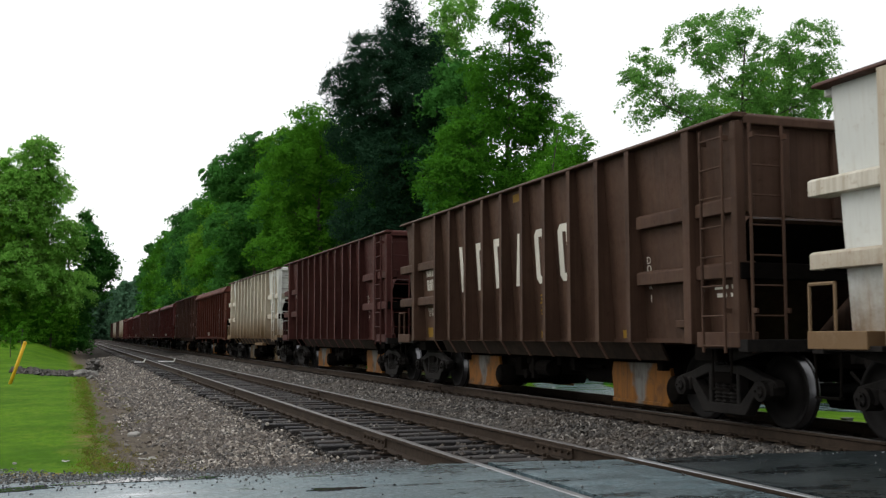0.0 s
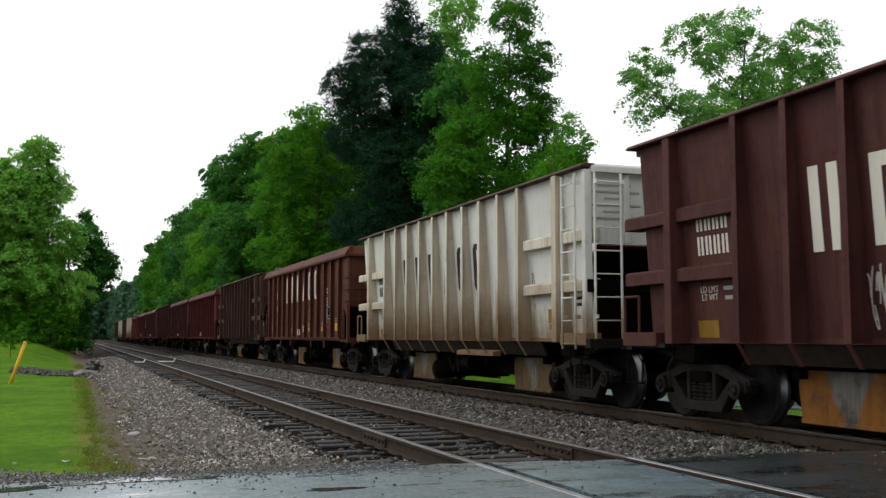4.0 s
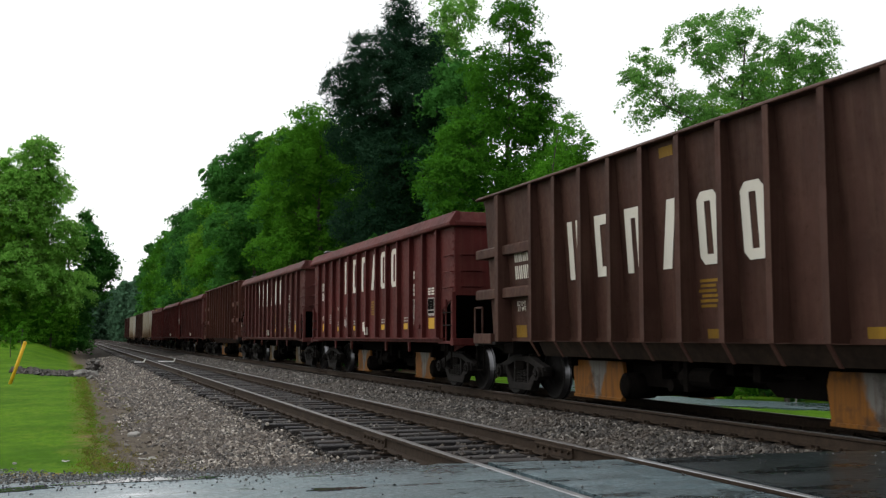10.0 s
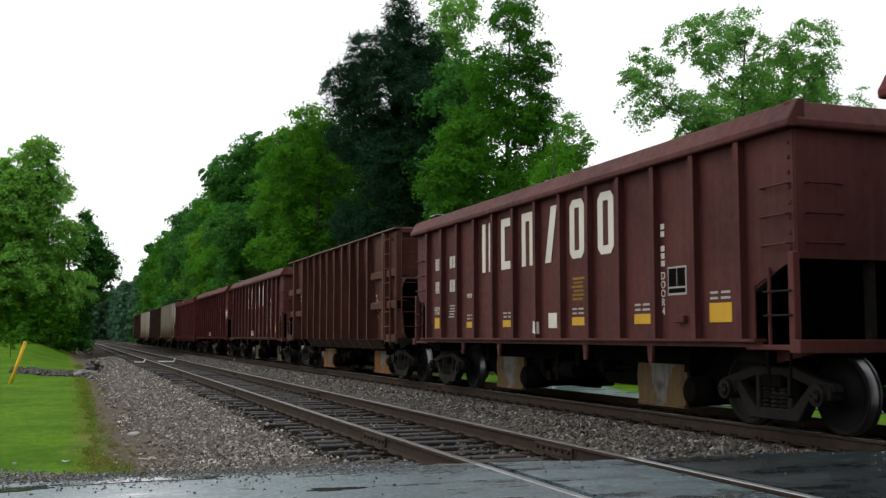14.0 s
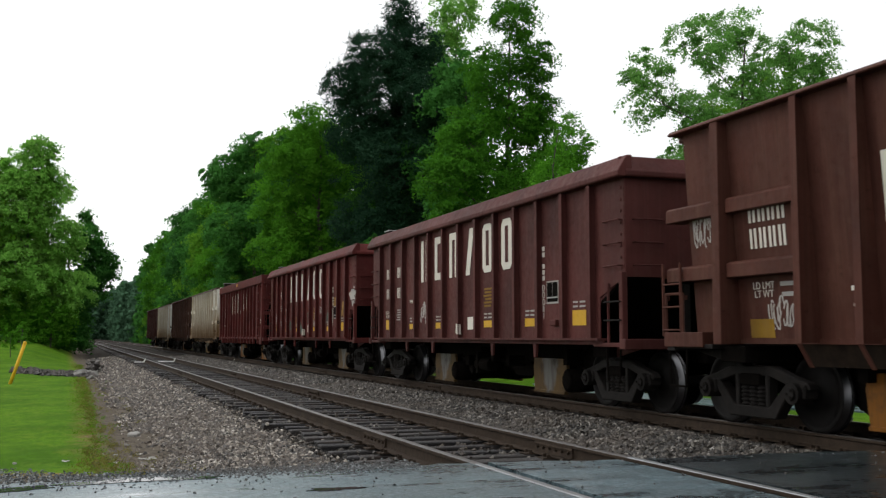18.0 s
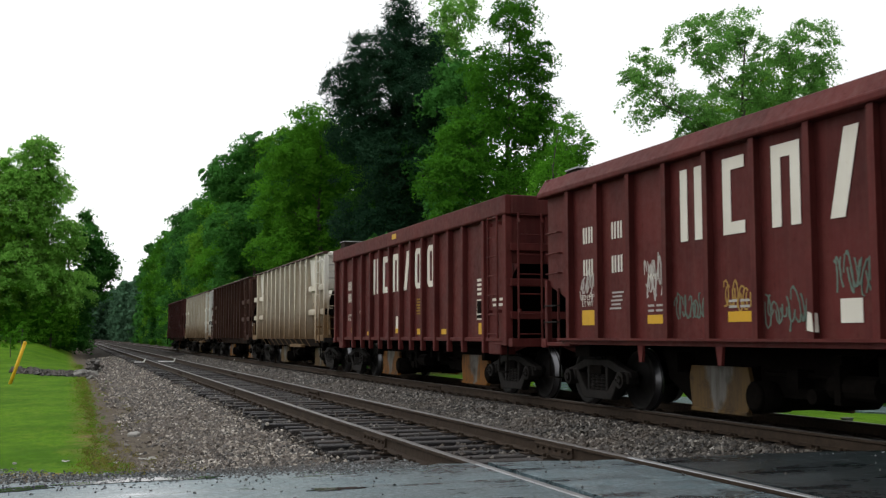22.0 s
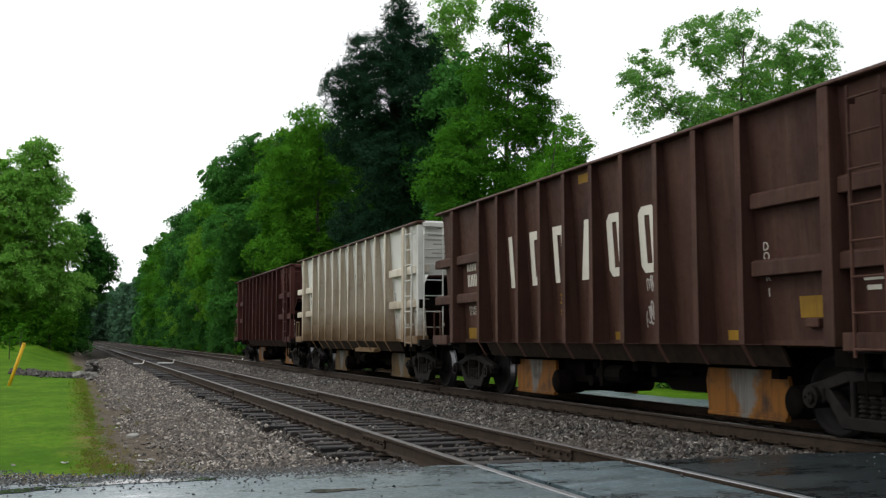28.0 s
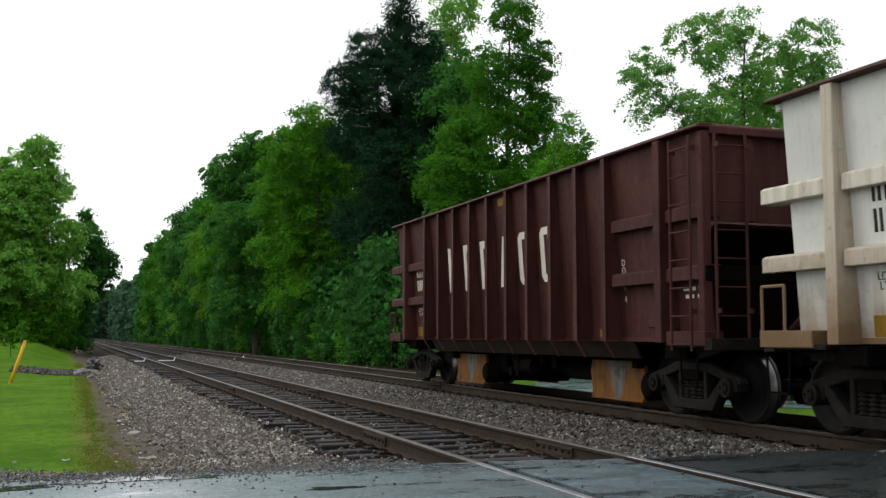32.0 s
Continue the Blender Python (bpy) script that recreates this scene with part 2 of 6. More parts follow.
def sleeper_material():
    m, n, l, b = material("creosoted_wood", (0.03, 0.025, 0.022), 0.62)
    b.inputs["Specular IOR Level"].default_value = 0.22
    info = n.new("ShaderNodeObjectInfo")
    grain = noise_tex(n, l, shifted(n, l, coords(n, l, (0.6, 9, 9))), 5, 6, 0.7)
    stain = noise_tex(n, l, shifted(n, l, coords(n, l, (1, 1, 1))), 3, 4)
    c = mixed(n, l, ramp(n, l, grain, (0.35, 0), (0.7, 1)), (0.004, 0.004, 0.0045), (0.024, 0.0215, 0.022))
    c = mixed(n, l, ramp(n, l, info.outputs["Random"], (0.2, 0.0), (1.0, 0.4)), c, (0.06, 0.052, 0.047))
    c = mixed(n, l, ramp(n, l, stain, (0.5, 0), (0.7, 0.6)), c, (0.045, 0.028, 0.018))
    l.new(c, b.inputs["Base Color"])
    bumped(n, l, b, grain, 0.7, 0.02)
    return m


WOOD = sleeper_material()
BARK = grainy("grey_bark", (0.045, 0.038, 0.031), (0.11, 0.094, 0.078), 8, 0.9, 0.0, 0.6, (1, 1, 0.2))
PALE_BARK = grainy("pale_grey_bark", (0.14, 0.125, 0.11), (0.28, 0.25, 0.22), 8, 0.9, 0.0, 0.6, (1, 1, 0.2))
DARK_BARK = grainy("dark_pine_bark", (0.018, 0.014, 0.012), (0.045, 0.034, 0.028), 8, 0.95, 0.0, 0.6, (1, 1, 0.2), gloss=0.1)
LEAF_MID = leaf_material("green_leaves", (0.056, 0.19, 0.014), (0.125, 0.36, 0.026), 0.45)
LEAF_DARK = leaf_material("dark_green_leaves", (0.038, 0.145, 0.03), (0.088, 0.275, 0.048), 0.38)
# Deep green with the shade low in the wood put into the leaf colour.
LEAF_DEEP = leaf_material("shade_tinted_deep_green_leaves", (0.024, 0.098, 0.022), (0.056, 0.185, 0.036), 0.32)
LEAF_TALL = leaf_material("tall_tree_leaves", (0.03, 0.12, 0.01), (0.086, 0.265, 0.02), 0.45)
# Paler and bluer green: the haze of distance is mixed into this leaf colour.
LEAF_FAR = leaf_material("haze_tinted_leaves", (0.055, 0.125, 0.07), (0.09, 0.185, 0.105), 0.3)
LEAF_LIGHT = leaf_material("fresh_green_leaves", (0.085, 0.235, 0.018), (0.18, 0.4, 0.036), 0.5)
LEAF_AIRY = leaf_material("airy_fresh_leaves", (0.11, 0.28, 0.055), (0.20, 0.43, 0.10), 0.55)
# Pale green, lightened further with the haze before the farther trees.
LEAF_PALE = leaf_material("pale_haze_tinted_leaves", (0.12, 0.3, 0.045), (0.225, 0.47, 0.085), 0.45)
NEEDLE = leaf_material("dark_pine_needles", (0.011, 0.04, 0.02), (0.028, 0.074, 0.036), 0.18)


def stone_material(name, stops, rough):
    m, n, l, b = material(name, (0.2, 0.19, 0.18), rough)
    geo = n.new("ShaderNodeNewGeometry")
    c = ramp(n, l, geo.outputs["Random Per Island"], *stops)
    fine = noise_tex(n, l, coords(n, l, (1, 1, 1)), 26, 4)
    broad = noise_tex(n, l, coords(n, l, (1, 1, 1)), 0.6, 3)
    c = mixed(n, l, ramp(n, l, fine, (0.3, 0), (0.7, 0.22)), c, (0.05, 0.044, 0.038))
    c = mixed(n, l, ramp(n, l, broad, (0.42, 0), (0.68, 0.4)), c, (0.082, 0.058, 0.040))
    l.new(c, b.inputs["Base Color"])
    return m


STONE = stone_material("ballast_stone", ((0.0, (0.006, 0.005, 0.004)), (0.26, (0.022, 0.018, 0.015)), (0.46, (0.082, 0.060, 0.044)), (0.66, (0.092, 0.081, 0.069)), (0.88, (0.235, 0.20, 0.158)), (1.0, (0.50, 0.46, 0.40))), 0.6)


# Mask of the strip along the train's track that is painted with its shade.
def train_shade_mask(n, l, value):
    m = n.new("ShaderNodeMapRange")
    l.new(value, m.inputs["Value"])
    m.inputs["From Min"].default_value, m.inputs["From Max"].default_value = 1.5, 1.0
    m.inputs["To Min"].default_value, m.inputs["To Max"].default_value = 0.0, 0.85
    return m.outputs["Result"]


GREY_GRIT = stone_material("blue_grey_road_grit", ((0.0, (0.008, 0.010, 0.011)), (0.5, (0.042, 0.050, 0.054)), (0.85, (0.10, 0.118, 0.125)), (1.0, (0.30, 0.32, 0.33))), 0.6)
DULL_STONE = stone_material("dull_brown_ballast_stone", ((0.0, (0.004, 0.0035, 0.003)), (0.28, (0.014, 0.0125, 0.011)), (0.48, (0.044, 0.034, 0.026)), (0.68, (0.054, 0.049, 0.043)), (0.9, (0.135, 0.12, 0.098)), (1.0, (0.32, 0.30, 0.27))), 0.6)
# Near-black stone: the shade under the train is put into its colour.
SHADE_STONE = stone_material("oily_dark_ballast", ((0.0, (0.00408, 0.0034, 0.0034)), (0.6, (0.0136, 0.01224, 0.01088)), (1.0, (0.0374, 0.034, 0.0306))), 0.7)


def ground_material():
    """Lawn, dirt and ballast bed in one sheet, told apart by where they lie."""
    m, n, l, b = material("lawn_dirt_and_ballast", (0.1, 0.1, 0.1), 0.9)
    b.inputs["Specular IOR Level"].default_value = 0.03
    vec = coords(n, l, (1, 1, 1))
    sep = n.new("ShaderNodeSeparateXYZ")
    l.new(vec, sep.inputs[0])
    blade, tuft, field = noise_tex(n, l, coords(n, l, (26, 7, 26)), 4, 6, 0.75), noise_tex(n, l, vec, 1.6, 5, 0.7), noise_tex(n, l, vec, 0.5, 4)
    grass = mixed(n, l, ramp(n, l, blade, (0.3, 0), (0.7, 1)), (0.0583, 0.1428, 0.0058), (0.130, 0.272, 0.0125))
    grass = mixed(n, l, ramp(n, l, tuft, (0.42, 0), (0.7, 0.55)), grass, (0.1312, 0.2304, 0.0162))
    grass = mixed(n, l, ramp(n, l, field, (0.40, 0), (0.60, 0.85)), grass, (0.046, 0.122, 0.006))
    grass = mixed(n, l, ramp(n, l, noise_tex(n, l, coords(n, l, (1, 0.35, 1)), 34, 5, 0.7), (0.42, 0), (0.68, 0.5)), grass, (0.0389, 0.0922, 0.0052))
    grass = mixed(n, l, ramp(n, l, noise_tex(n, l, coords(n, l, (1, 0.5, 1)), 6.5, 6, 0.75), (0.40, 0), (0.62, 0.7)), grass, (0.0408, 0.1032, 0.0052))
    grass = mixed(n, l, ramp(n, l, noise_tex(n, l, coords(n, l, (1.3, 0.4, 1)), 3.1, 6, 0.75), (0.52, 0), (0.70, 0.45)), grass, (0.150, 0.215, 0.024))
    vor = n.new("ShaderNodeTexVoronoi")
    vor.inputs["Scale"].default_value = 15
    l.new(vec, vor.inputs["Vector"])
    pebble = ramp(n, l, noise_tex(n, l, vec, 24, 5), (0.3, (0.0144, 0.01296, 0.01152)), (0.55, (0.0468, 0.04176, 0.036)), (0.75, (0.1008, 0.09, 0.0792)))
    pebble = mixed(n, l, ramp(n, l, vor.outputs["Distance"], (0.25, 0), (0.6, 0.8)), pebble, (0.0288, 0.0252, 0.0216))
    soil = ramp(n, l, noise_tex(n, l, vec, 9, 6, 0.75), (0.3, (0.048, 0.041, 0.033)), (0.5, (0.104, 0.088, 0.069)), (0.75, (0.19, 0.162, 0.128)))
    edge = n.new("ShaderNodeMath")
    edge.operation = "MULTIPLY_ADD"
    l.new(tuft, edge.inputs[0])
    edge.inputs[1].default_value = -0.9
    spread = n.new("ShaderNodeMapRange")
    l.new(sep.outputs["Y"], spread.inputs["Value"])
    spread.inputs["From Min"].default_value, spread.inputs["From Max"].default_value = 42, 80
    spread.inputs["To Min"].default_value, spread.inputs["To Max"].default_value = 0.0, 0.45
    across = n.new("ShaderNodeMath")
    l.new(sep.outputs["X"], across.inputs[0])
    l.new(spread.outputs[0], across.inputs[1])
    l.new(across.outputs[0], edge.inputs[2])
    near = n.new("ShaderNodeMapRange")
    l.new(edge.outputs[0], near.inputs["Value"])
    near.inputs["From Min"].default_value, near.inputs["From Max"].default_value = -0.20, 0.10
    bed = n.new("ShaderNodeMapRange")
    l.new(edge.outputs[0], bed.inputs["Value"])
    bed.inputs["From Min"].default_value, bed.inputs["From Max"].default_value = 0.6, 1.3
    far = n.new("ShaderNodeMapRange")
    l.new(edge.outputs[0], far.inputs["Value"])
    far.inputs["From Min"].default_value, far.inputs["From Max"].default_value = 11.4, 11.9
    straw = ramp(n, l, noise_tex(n, l, vec, 14, 5, 0.75), (0.35, (0.085, 0.085, 0.022)), (0.6, (0.235, 0.165, 0.066)))
    fringe = n.new("ShaderNodeMapRange")
    l.new(edge.outputs[0], fringe.inputs["Value"])
    fringe.inputs["From Min"].default_value, fringe.inputs["From Max"].default_value = -0.55, -0.12
    grass_rim = mixed(n, l, ramp(n, l, noise_tex(n, l, vec, 2.4, 5, 0.7), (0.38, 0), (0.6, 1)), grass, straw)
    c = mixed(n, l, fringe.outputs[0], grass, grass_rim)
    c = mixed(n, l, near.outputs[0], c, soil)
    rim = n.new("ShaderNodeMath")
    rim.operation = "MULTIPLY_ADD"
    l.new(tuft, rim.inputs[0])
    rim.inputs[1].default_value = -1.1
    slant = n.new("ShaderNodeMath")
    slant.operation = "MULTIPLY_ADD"
    l.new(sep.outputs["X"], slant.inputs[0])
    slant.inputs[1].default_value = 0.75
    l.new(sep.outputs["Y"], slant.inputs[2])
    l.new(slant.outputs[0], rim.inputs[2])
    verge = n.new("ShaderNodeMapRange")
    l.new(rim.outputs[0], verge.inputs["Value"])
    verge.inputs["From Min"].default_value, verge.inputs["From Max"].default_value = 10.0, 9.7
    front = n.new("ShaderNodeMapRange")
    l.new(rim.outputs[0], front.inputs["Value"])
    front.inputs["From Min"].default_value, front.inputs["From Max"].default_value = 10.9, 10.55
    c = mixed(n, l, front.outputs[0], c, mixed(n, l, near.outputs[0], straw, soil))
    c = mixed(n, l, verge.outputs[0], c, soil)
    c = mixed(n, l, bed.outputs[0], c, pebble)
    # shade under the train, painted on the bed as a dark band
    shadowed = n.new("ShaderNodeMath")
    shadowed.operation = "SUBTRACT"
    l.new(edge.outputs[0], shadowed.inputs[0])
    shadowed.inputs[1].default_value = 8.6
    wide = n.new("ShaderNodeMath")
    wide.operation = "ABSOLUTE"
    l.new(shadowed.outputs[0], wide.inputs[0])
    c = mixed(n, l, train_shade_mask(n, l, wide.outputs[0]), c, (0.012, 0.011, 0.010))
    wooded = n.new("ShaderNodeMapRange")
    l.new(sep.outputs["Y"], wooded.inputs["Value"])
    wooded.inputs["From Min"].default_value, wooded.inputs["From Max"].default_value = 40, 46
    litter = ramp(n, l, noise_tex(n, l, vec, 3, 6), (0.3, (0.022, 0.016, 0.011)), (0.7, (0.075, 0.05, 0.032)))
    c = mixed(n, l, far.outputs[0], c, mixed(n, l, wooded.outputs[0], grass, litter))
    l.new(c, b.inputs["Base Color"])
    bumped(n, l, b, mixed(n, l, 0.5, vor.outputs["Distance"], blade), 0.5, 0.04)
    return m


def asphalt_material(name, wet, tone=1.0):
    m, n, l, b = material(name, (0.05, 0.05, 0.052), 0.5)
    vec = coords(n, l, (1, 1, 1))
    fine, patch = noise_tex(n, l, vec, 70, 5), noise_tex(n, l, coords(n, l, (0.45, 1.5, 1)), 0.9, 5)
    grit, blot = noise_tex(n, l, vec, 24, 6, 0.8), noise_tex(n, l, coords(n, l, (0.8, 1.3, 1)), 3.4, 5, 0.7)
    c = mixed(n, l, ramp(n, l, fine, (0.3, 0), (0.7, 1)), tuple(v * tone for v in (0.024, 0.046, 0.056)), tuple(v * tone for v in (0.074, 0.122, 0.142)))
    c = mixed(n, l, ramp(n, l, patch, (0.4, 0), (0.62, 0.7)), c, (0.013, 0.017, 0.019))
    c = mixed(n, l, ramp(n, l, grit, (0.48, 0), (0.58, 0.9)), c, tuple(v * tone for v in (0.17, 0.215, 0.23)))
    c = mixed(n, l, ramp(n, l, blot, (0.5, 0), (0.68, 0.65)), c, tuple(v * tone for v in (0.022, 0.036, 0.041)))
    l.new(c, b.inputs["Base Color"])
    pool = ramp(n, l, mixed(n, l, 0.3, patch, blot), (0.40, 0.52), (0.52, 0.36 if wet else 0.45), (0.61, 0.07 if wet else 0.4))
    l.new(pool, b.inputs["Roughness"])
    b.inputs["Specular IOR Level"].default_value = 0.5
    b.inputs["Specular Tint"].default_value = (0.88, 0.98, 1.0, 1)
    if wet:
        b.inputs["Coat Weight"].default_value, b.inputs["Coat Roughness"].default_value = 0.55, 0.26
        b.inputs["Coat Tint"].default_value = (0.9, 0.98, 1.0, 1)
    rough_bump = mixed(n, l, ramp(n, l, patch, (0.42, 1), (0.62, 0)), 0.5, mixed(n, l, 0.6, fine, grit))
    bumped(n, l, b, rough_bump, 0.6, 0.012)
    return m


GROUND = ground_material()
ASPHALT = asphalt_material("wet_asphalt", True)
# Much darker tone for the panels beyond the empty track.
DARK_ASPHALT = asphalt_material("darker_asphalt", True, 0.14)
SIDE_ASPHALT = asphalt_material("damp_side_road_asphalt", True)
GRASS_BLADE = leaf_material("lawn_grass", (0.085, 0.205, 0.007), (0.13, 0.27, 0.013), 0.3)
DRY_GRASS = leaf_material("dry_grass", (0.095, 0.125, 0.020), (0.205, 0.175, 0.052), 0.2)


# ---- builders ----
def prism(bm, pts, axis, a, b):
    """A polygon drawn in the plane across an axis, drawn out along it from a to b. x: (y, z), y: (x, z), z: (x, y)."""
    put = {"x": lambda p, k: (k, p[0], p[1]), "y": lambda p, k: (p[0], k, p[1]), "z": lambda p, k: (p[0], p[1], k)}[axis]
    lo, hi = [bm.verts.new(put(p, a)) for p in pts], [bm.verts.new(put(p, b)) for p in pts]
    bm.faces.new(lo)
    bm.faces.new(hi[::-1])
    for i in range(len(pts)):
        j = (i + 1) % len(pts)
        bm.faces.new((lo[j], lo[i], hi[i], hi[j]))


def box(bm, x0, x1, y0, y1, z0, z1):
    prism(bm, [(x0, y0), (x1, y0), (x1, y1), (x0, y1)], "z", z0, z1)


def tube(bm, p, q, r0, r1=None, n=8):
    p, q = Vector(p), Vector(q)
    r1 = r0 if r1 is None else r1
    z = (q - p).normalized()
    x = z.orthogonal().normalized()
    y = z.cross(x)
    ring = [[bm.verts.new(c + (x * math.cos(k * math.tau / n) + y * math.sin(k * math.tau / n)) * r) for k in range(n)] for c, r in ((p, r0), (q, r1))]
    for k in range(n):
        j = (k + 1) % n
        bm.faces.new((ring[0][k], ring[0][j], ring[1][j], ring[1][k]))
    bm.faces.new(ring[0][::-1])
    bm.faces.new(ring[1])


def lathe(bm, profile, n=28):
    """Turns a profile of (x, radius) about the x axis."""
    rings = [[bm.verts.new((x, r * math.cos(k * math.tau / n), r * math.sin(k * math.tau / n))) for k in range(n)] for x, r in profile]
    for a, b in zip(rings, rings[1:]):
        for k in range(n):
            j = (k + 1) % n
            bm.faces.new((a[k], a[j], b[j], b[k]))
    bm.faces.new(rings[0])
    bm.faces.new(rings[-1][::-1])


MESHES = {}


def shape(key, build, mat, bevel=0.0, smooth=False):
    """One mesh for each key, built when it is first wanted. Parts that look alike share it."""
    key = (key, mat.name)
    if key not in MESHES:
        bm = bmesh.new()
        build(bm)
        bmesh.ops.recalc_face_normals(bm, faces=bm.faces)
        if bevel:
            bmesh.ops.bevel(bm, geom=[e for e in bm.edges if e.calc_face_angle(0) > 0.5], offset=bevel, segments=1, affect="EDGES", clamp_overlap=True)
        if smooth:
            for f in bm.faces:
                f.smooth = True
        me = bpy.data.meshes.new(key[0])
        bm.to_mesh(me)
        bm.free()
        me.materials.append(mat)
        MESHES[key] = me
    return MESHES[key]


def part(name, me, parent, at=None, label=""):
    ob = new(name, me)
    ob.parent = parent
    if at is not None:
        ob.matrix_basis = at
    if label:
        tagged(ob, label)
    return ob


def thing(name, label, category, group="", at=None, kind=""):
    ob = new(name)
    ob.empty_display_size = 0.3
    if at is not None:
        ob.matrix_basis = at
    return tagged(ob, label, category, group, kind)


def from_arrays(name, verts, faces, mat, smooth=False):
    """A mesh from arrays of places and of faces that all have the same number of corners."""
    verts, faces = np.asarray(verts, dtype=np.float32), np.asarray(faces, dtype=np.int32)
    me = bpy.data.meshes.new(name)
    k = faces.shape[1]
    me.vertices.add(len(verts))
    me.vertices.foreach_set("co", verts.ravel())
    me.loops.add(faces.size)
    me.loops.foreach_set("vertex_index", faces.ravel())
    me.polygons.add(len(faces))
    me.polygons.foreach_set("loop_start", np.arange(0, faces.size, k, dtype=np.int32))
    me.polygons.foreach_set("use_smooth", np.full(len(faces), smooth))
    me.update(calc_edges=True)
    me.validate()
    me.materials.append(mat)
    return me


# ---- ground ----
def lawn_height(x, y):
    rise = np.clip((y - 38) / 40, 0, 1)
    rise = rise * rise * (3 - 2 * rise)
    side = np.clip((0.3 - x) / 2.5, 0, 1)
    near = np.clip((13.5 - y) / 4, 0, 1)
    return -0.40 + 1.05 * rise * side + 0.26 * near


def ground_height(x, y):
    """Height of the land: lawn, two ballasted tracks, low grass beyond them."""
    x, y = np.asarray(x, float), np.asarray(y, float)
    bed = np.interp(x, [-400, 0.4, 1.0, 2.45, 2.85, 5.45, 5.9, 6.9, 7.45, 7.95, 8.1, 10.35, 11.9, 12.6, 60, 1500],
                    [0, 0, -0.04, 0.12, 0.135, 0.135, 0.09, 0.11, 0.205, 0.205, 0.135, 0.135, -0.05, -0.12, -0.15, 0.5])
    left, right = lawn_height(x, y), -0.40
    base = np.where(x < 0.5, left, right + (lawn_height(np.full_like(x, 0.5), y) - right) * np.clip((2.5 - x) / 2.0, 0, 1))
    z = base + bed
    road = np.clip((9.25 - y) / 0.45, 0, 1) * np.clip((y + 3.2) / 1.0, 0, 1) * np.clip((17 - x) / 4, 0, 1)
    z = z * (1 - road) + -0.16 * road
    return z


def land():
    xs = np.concatenate([-np.geomspace(900, 6, 26), np.arange(-5.5, 15, 0.22), np.geomspace(15, 1200, 34)])
    ys = np.concatenate([-np.geomspace(600, 6, 18), np.arange(-5, 8, 0.8), np.arange(8, 40, 0.3), np.geomspace(40, 1500, 60)])
    X, Y = np.meshgrid(xs, ys)
    rng = np.random.default_rng(3)
    Z = ground_height(X, Y) + rng.normal(0, 0.008, X.shape) * (np.abs(Y) < 60)
    V = np.stack([X, Y, Z], -1).reshape(-1, 3)
    nx, ny = len(xs), len(ys)
    i, j = np.meshgrid(np.arange(nx - 1), np.arange(ny - 1))
    a = (j * nx + i).ravel()
    F = np.stack([a, a + 1, a + nx + 1, a + nx], -1)
    ob = new("ground", from_arrays("ground", V, F, GROUND, True))
    tagged(ob, "lawn, dirt verge and grey ballast bed beside the tracks", "ground", kind="structure")


land()


def slab(name, left, right, z0, z1, mat, parent=None, rough_edge=0.0, seed=1):
    """A strip of paving between two rows of edge points."""
    rng = np.random.default_rng(seed)
    bm = bmesh.new()
    cols = []
    for (ax, ay, az), (bx, by, bz) in zip(left, right):
        e, g = rng.normal(0, rough_edge, 2)
        pts = [(ax, ay + e, az - z1), (ax, ay + e, az), (bx, by + g, bz), (bx, by + g, bz - z1)]
        cols.append([bm.verts.new(p) for p in pts])
    for c, d in zip(cols, cols[1:]):
        for k in range(4):
            m = (k + 1) % 4
            bm.faces.new((c[k], c[m], d[m], d[k]))
    bm.faces.new(cols[0])
    bm.faces.new(cols[-1][::-1])
    bmesh.ops.recalc_face_normals(bm, faces=bm.faces)
    me = bpy.data.meshes.new(name)
    bm.to_mesh(me)
    bm.free()
    me.materials.append(mat)
    ob = new(name, me)
    if parent:
        ob.parent = parent
    return ob


def far_edge(x):
    return 9.05 - 0.085 * x + 0.05 * math.sin(2.1 * x)


def crossing_road():
    """The wet road over the tracks, in strips between the rails, with open flangeways."""
    road = tagged(thing("road", "", "road"), "wet dark asphalt road crossing both railway tracks", "road", kind="structure")
    cuts = [(-60, TRACK_A - 0.81), (TRACK_A - 0.605, TRACK_A + 0.605), (TRACK_A + 0.87, TRACK_B - 0.81), (TRACK_B - 0.605, TRACK_B + 0.605), (TRACK_B + 0.87, 40)]
    for k, (a, b) in enumerate(cuts):
        xs = np.linspace(a, b, max(8, int((min(b, 14) - max(a, -8)) / 0.16)))
        if k == 0:
            xs = np.concatenate([np.linspace(-60, -8, 12), np.arange(-7.8, b, 0.16), [b]])
        if k == 4:
            xs = np.concatenate([np.arange(a, 14, 0.2), np.linspace(14.5, 40, 10)])
        z = [(-0.012 if k in (1, 3) else -0.004) - 0.05 * min(1, max(0, (2.2 - x) / 3.0)) - 0.1 * min(1, max(0, (x - 11) / 6)) for x in xs]
        slab("asphalt_panel", [(x, -2.6, q) for x, q in zip(xs, z)], [(x, far_edge(x), q) for x, q in zip(xs, z)], 0, 0.09, ASPHALT if k < 2 else DARK_ASPHALT, road, 0.035, 5 + k)


crossing_road()


def side_road():
    mid = [(40, 40), (28, 38.5), (20, 36.5), (15.9, 32.5), (14.3, 28), (14.2, 24.5), (15.1, 22.0), (16.7, 19.65), (19.3, 14), (23.6, 6.4), (31, -4)]
    pts = []
    for k in range(len(mid) - 1):
        for s in range(6):
            pts.append(Vector(mid[k]).lerp(Vector(mid[k + 1]), s / 6))
    left, right = [], []
    for p, q in zip(pts, pts[1:]):
        side = Vector((-(q - p).y, (q - p).x)).normalized() * 1.15
        z = -0.49
        left.append((p.x + side.x, p.y + side.y, z))
        right.append((p.x - side.x, p.y - side.y, z))
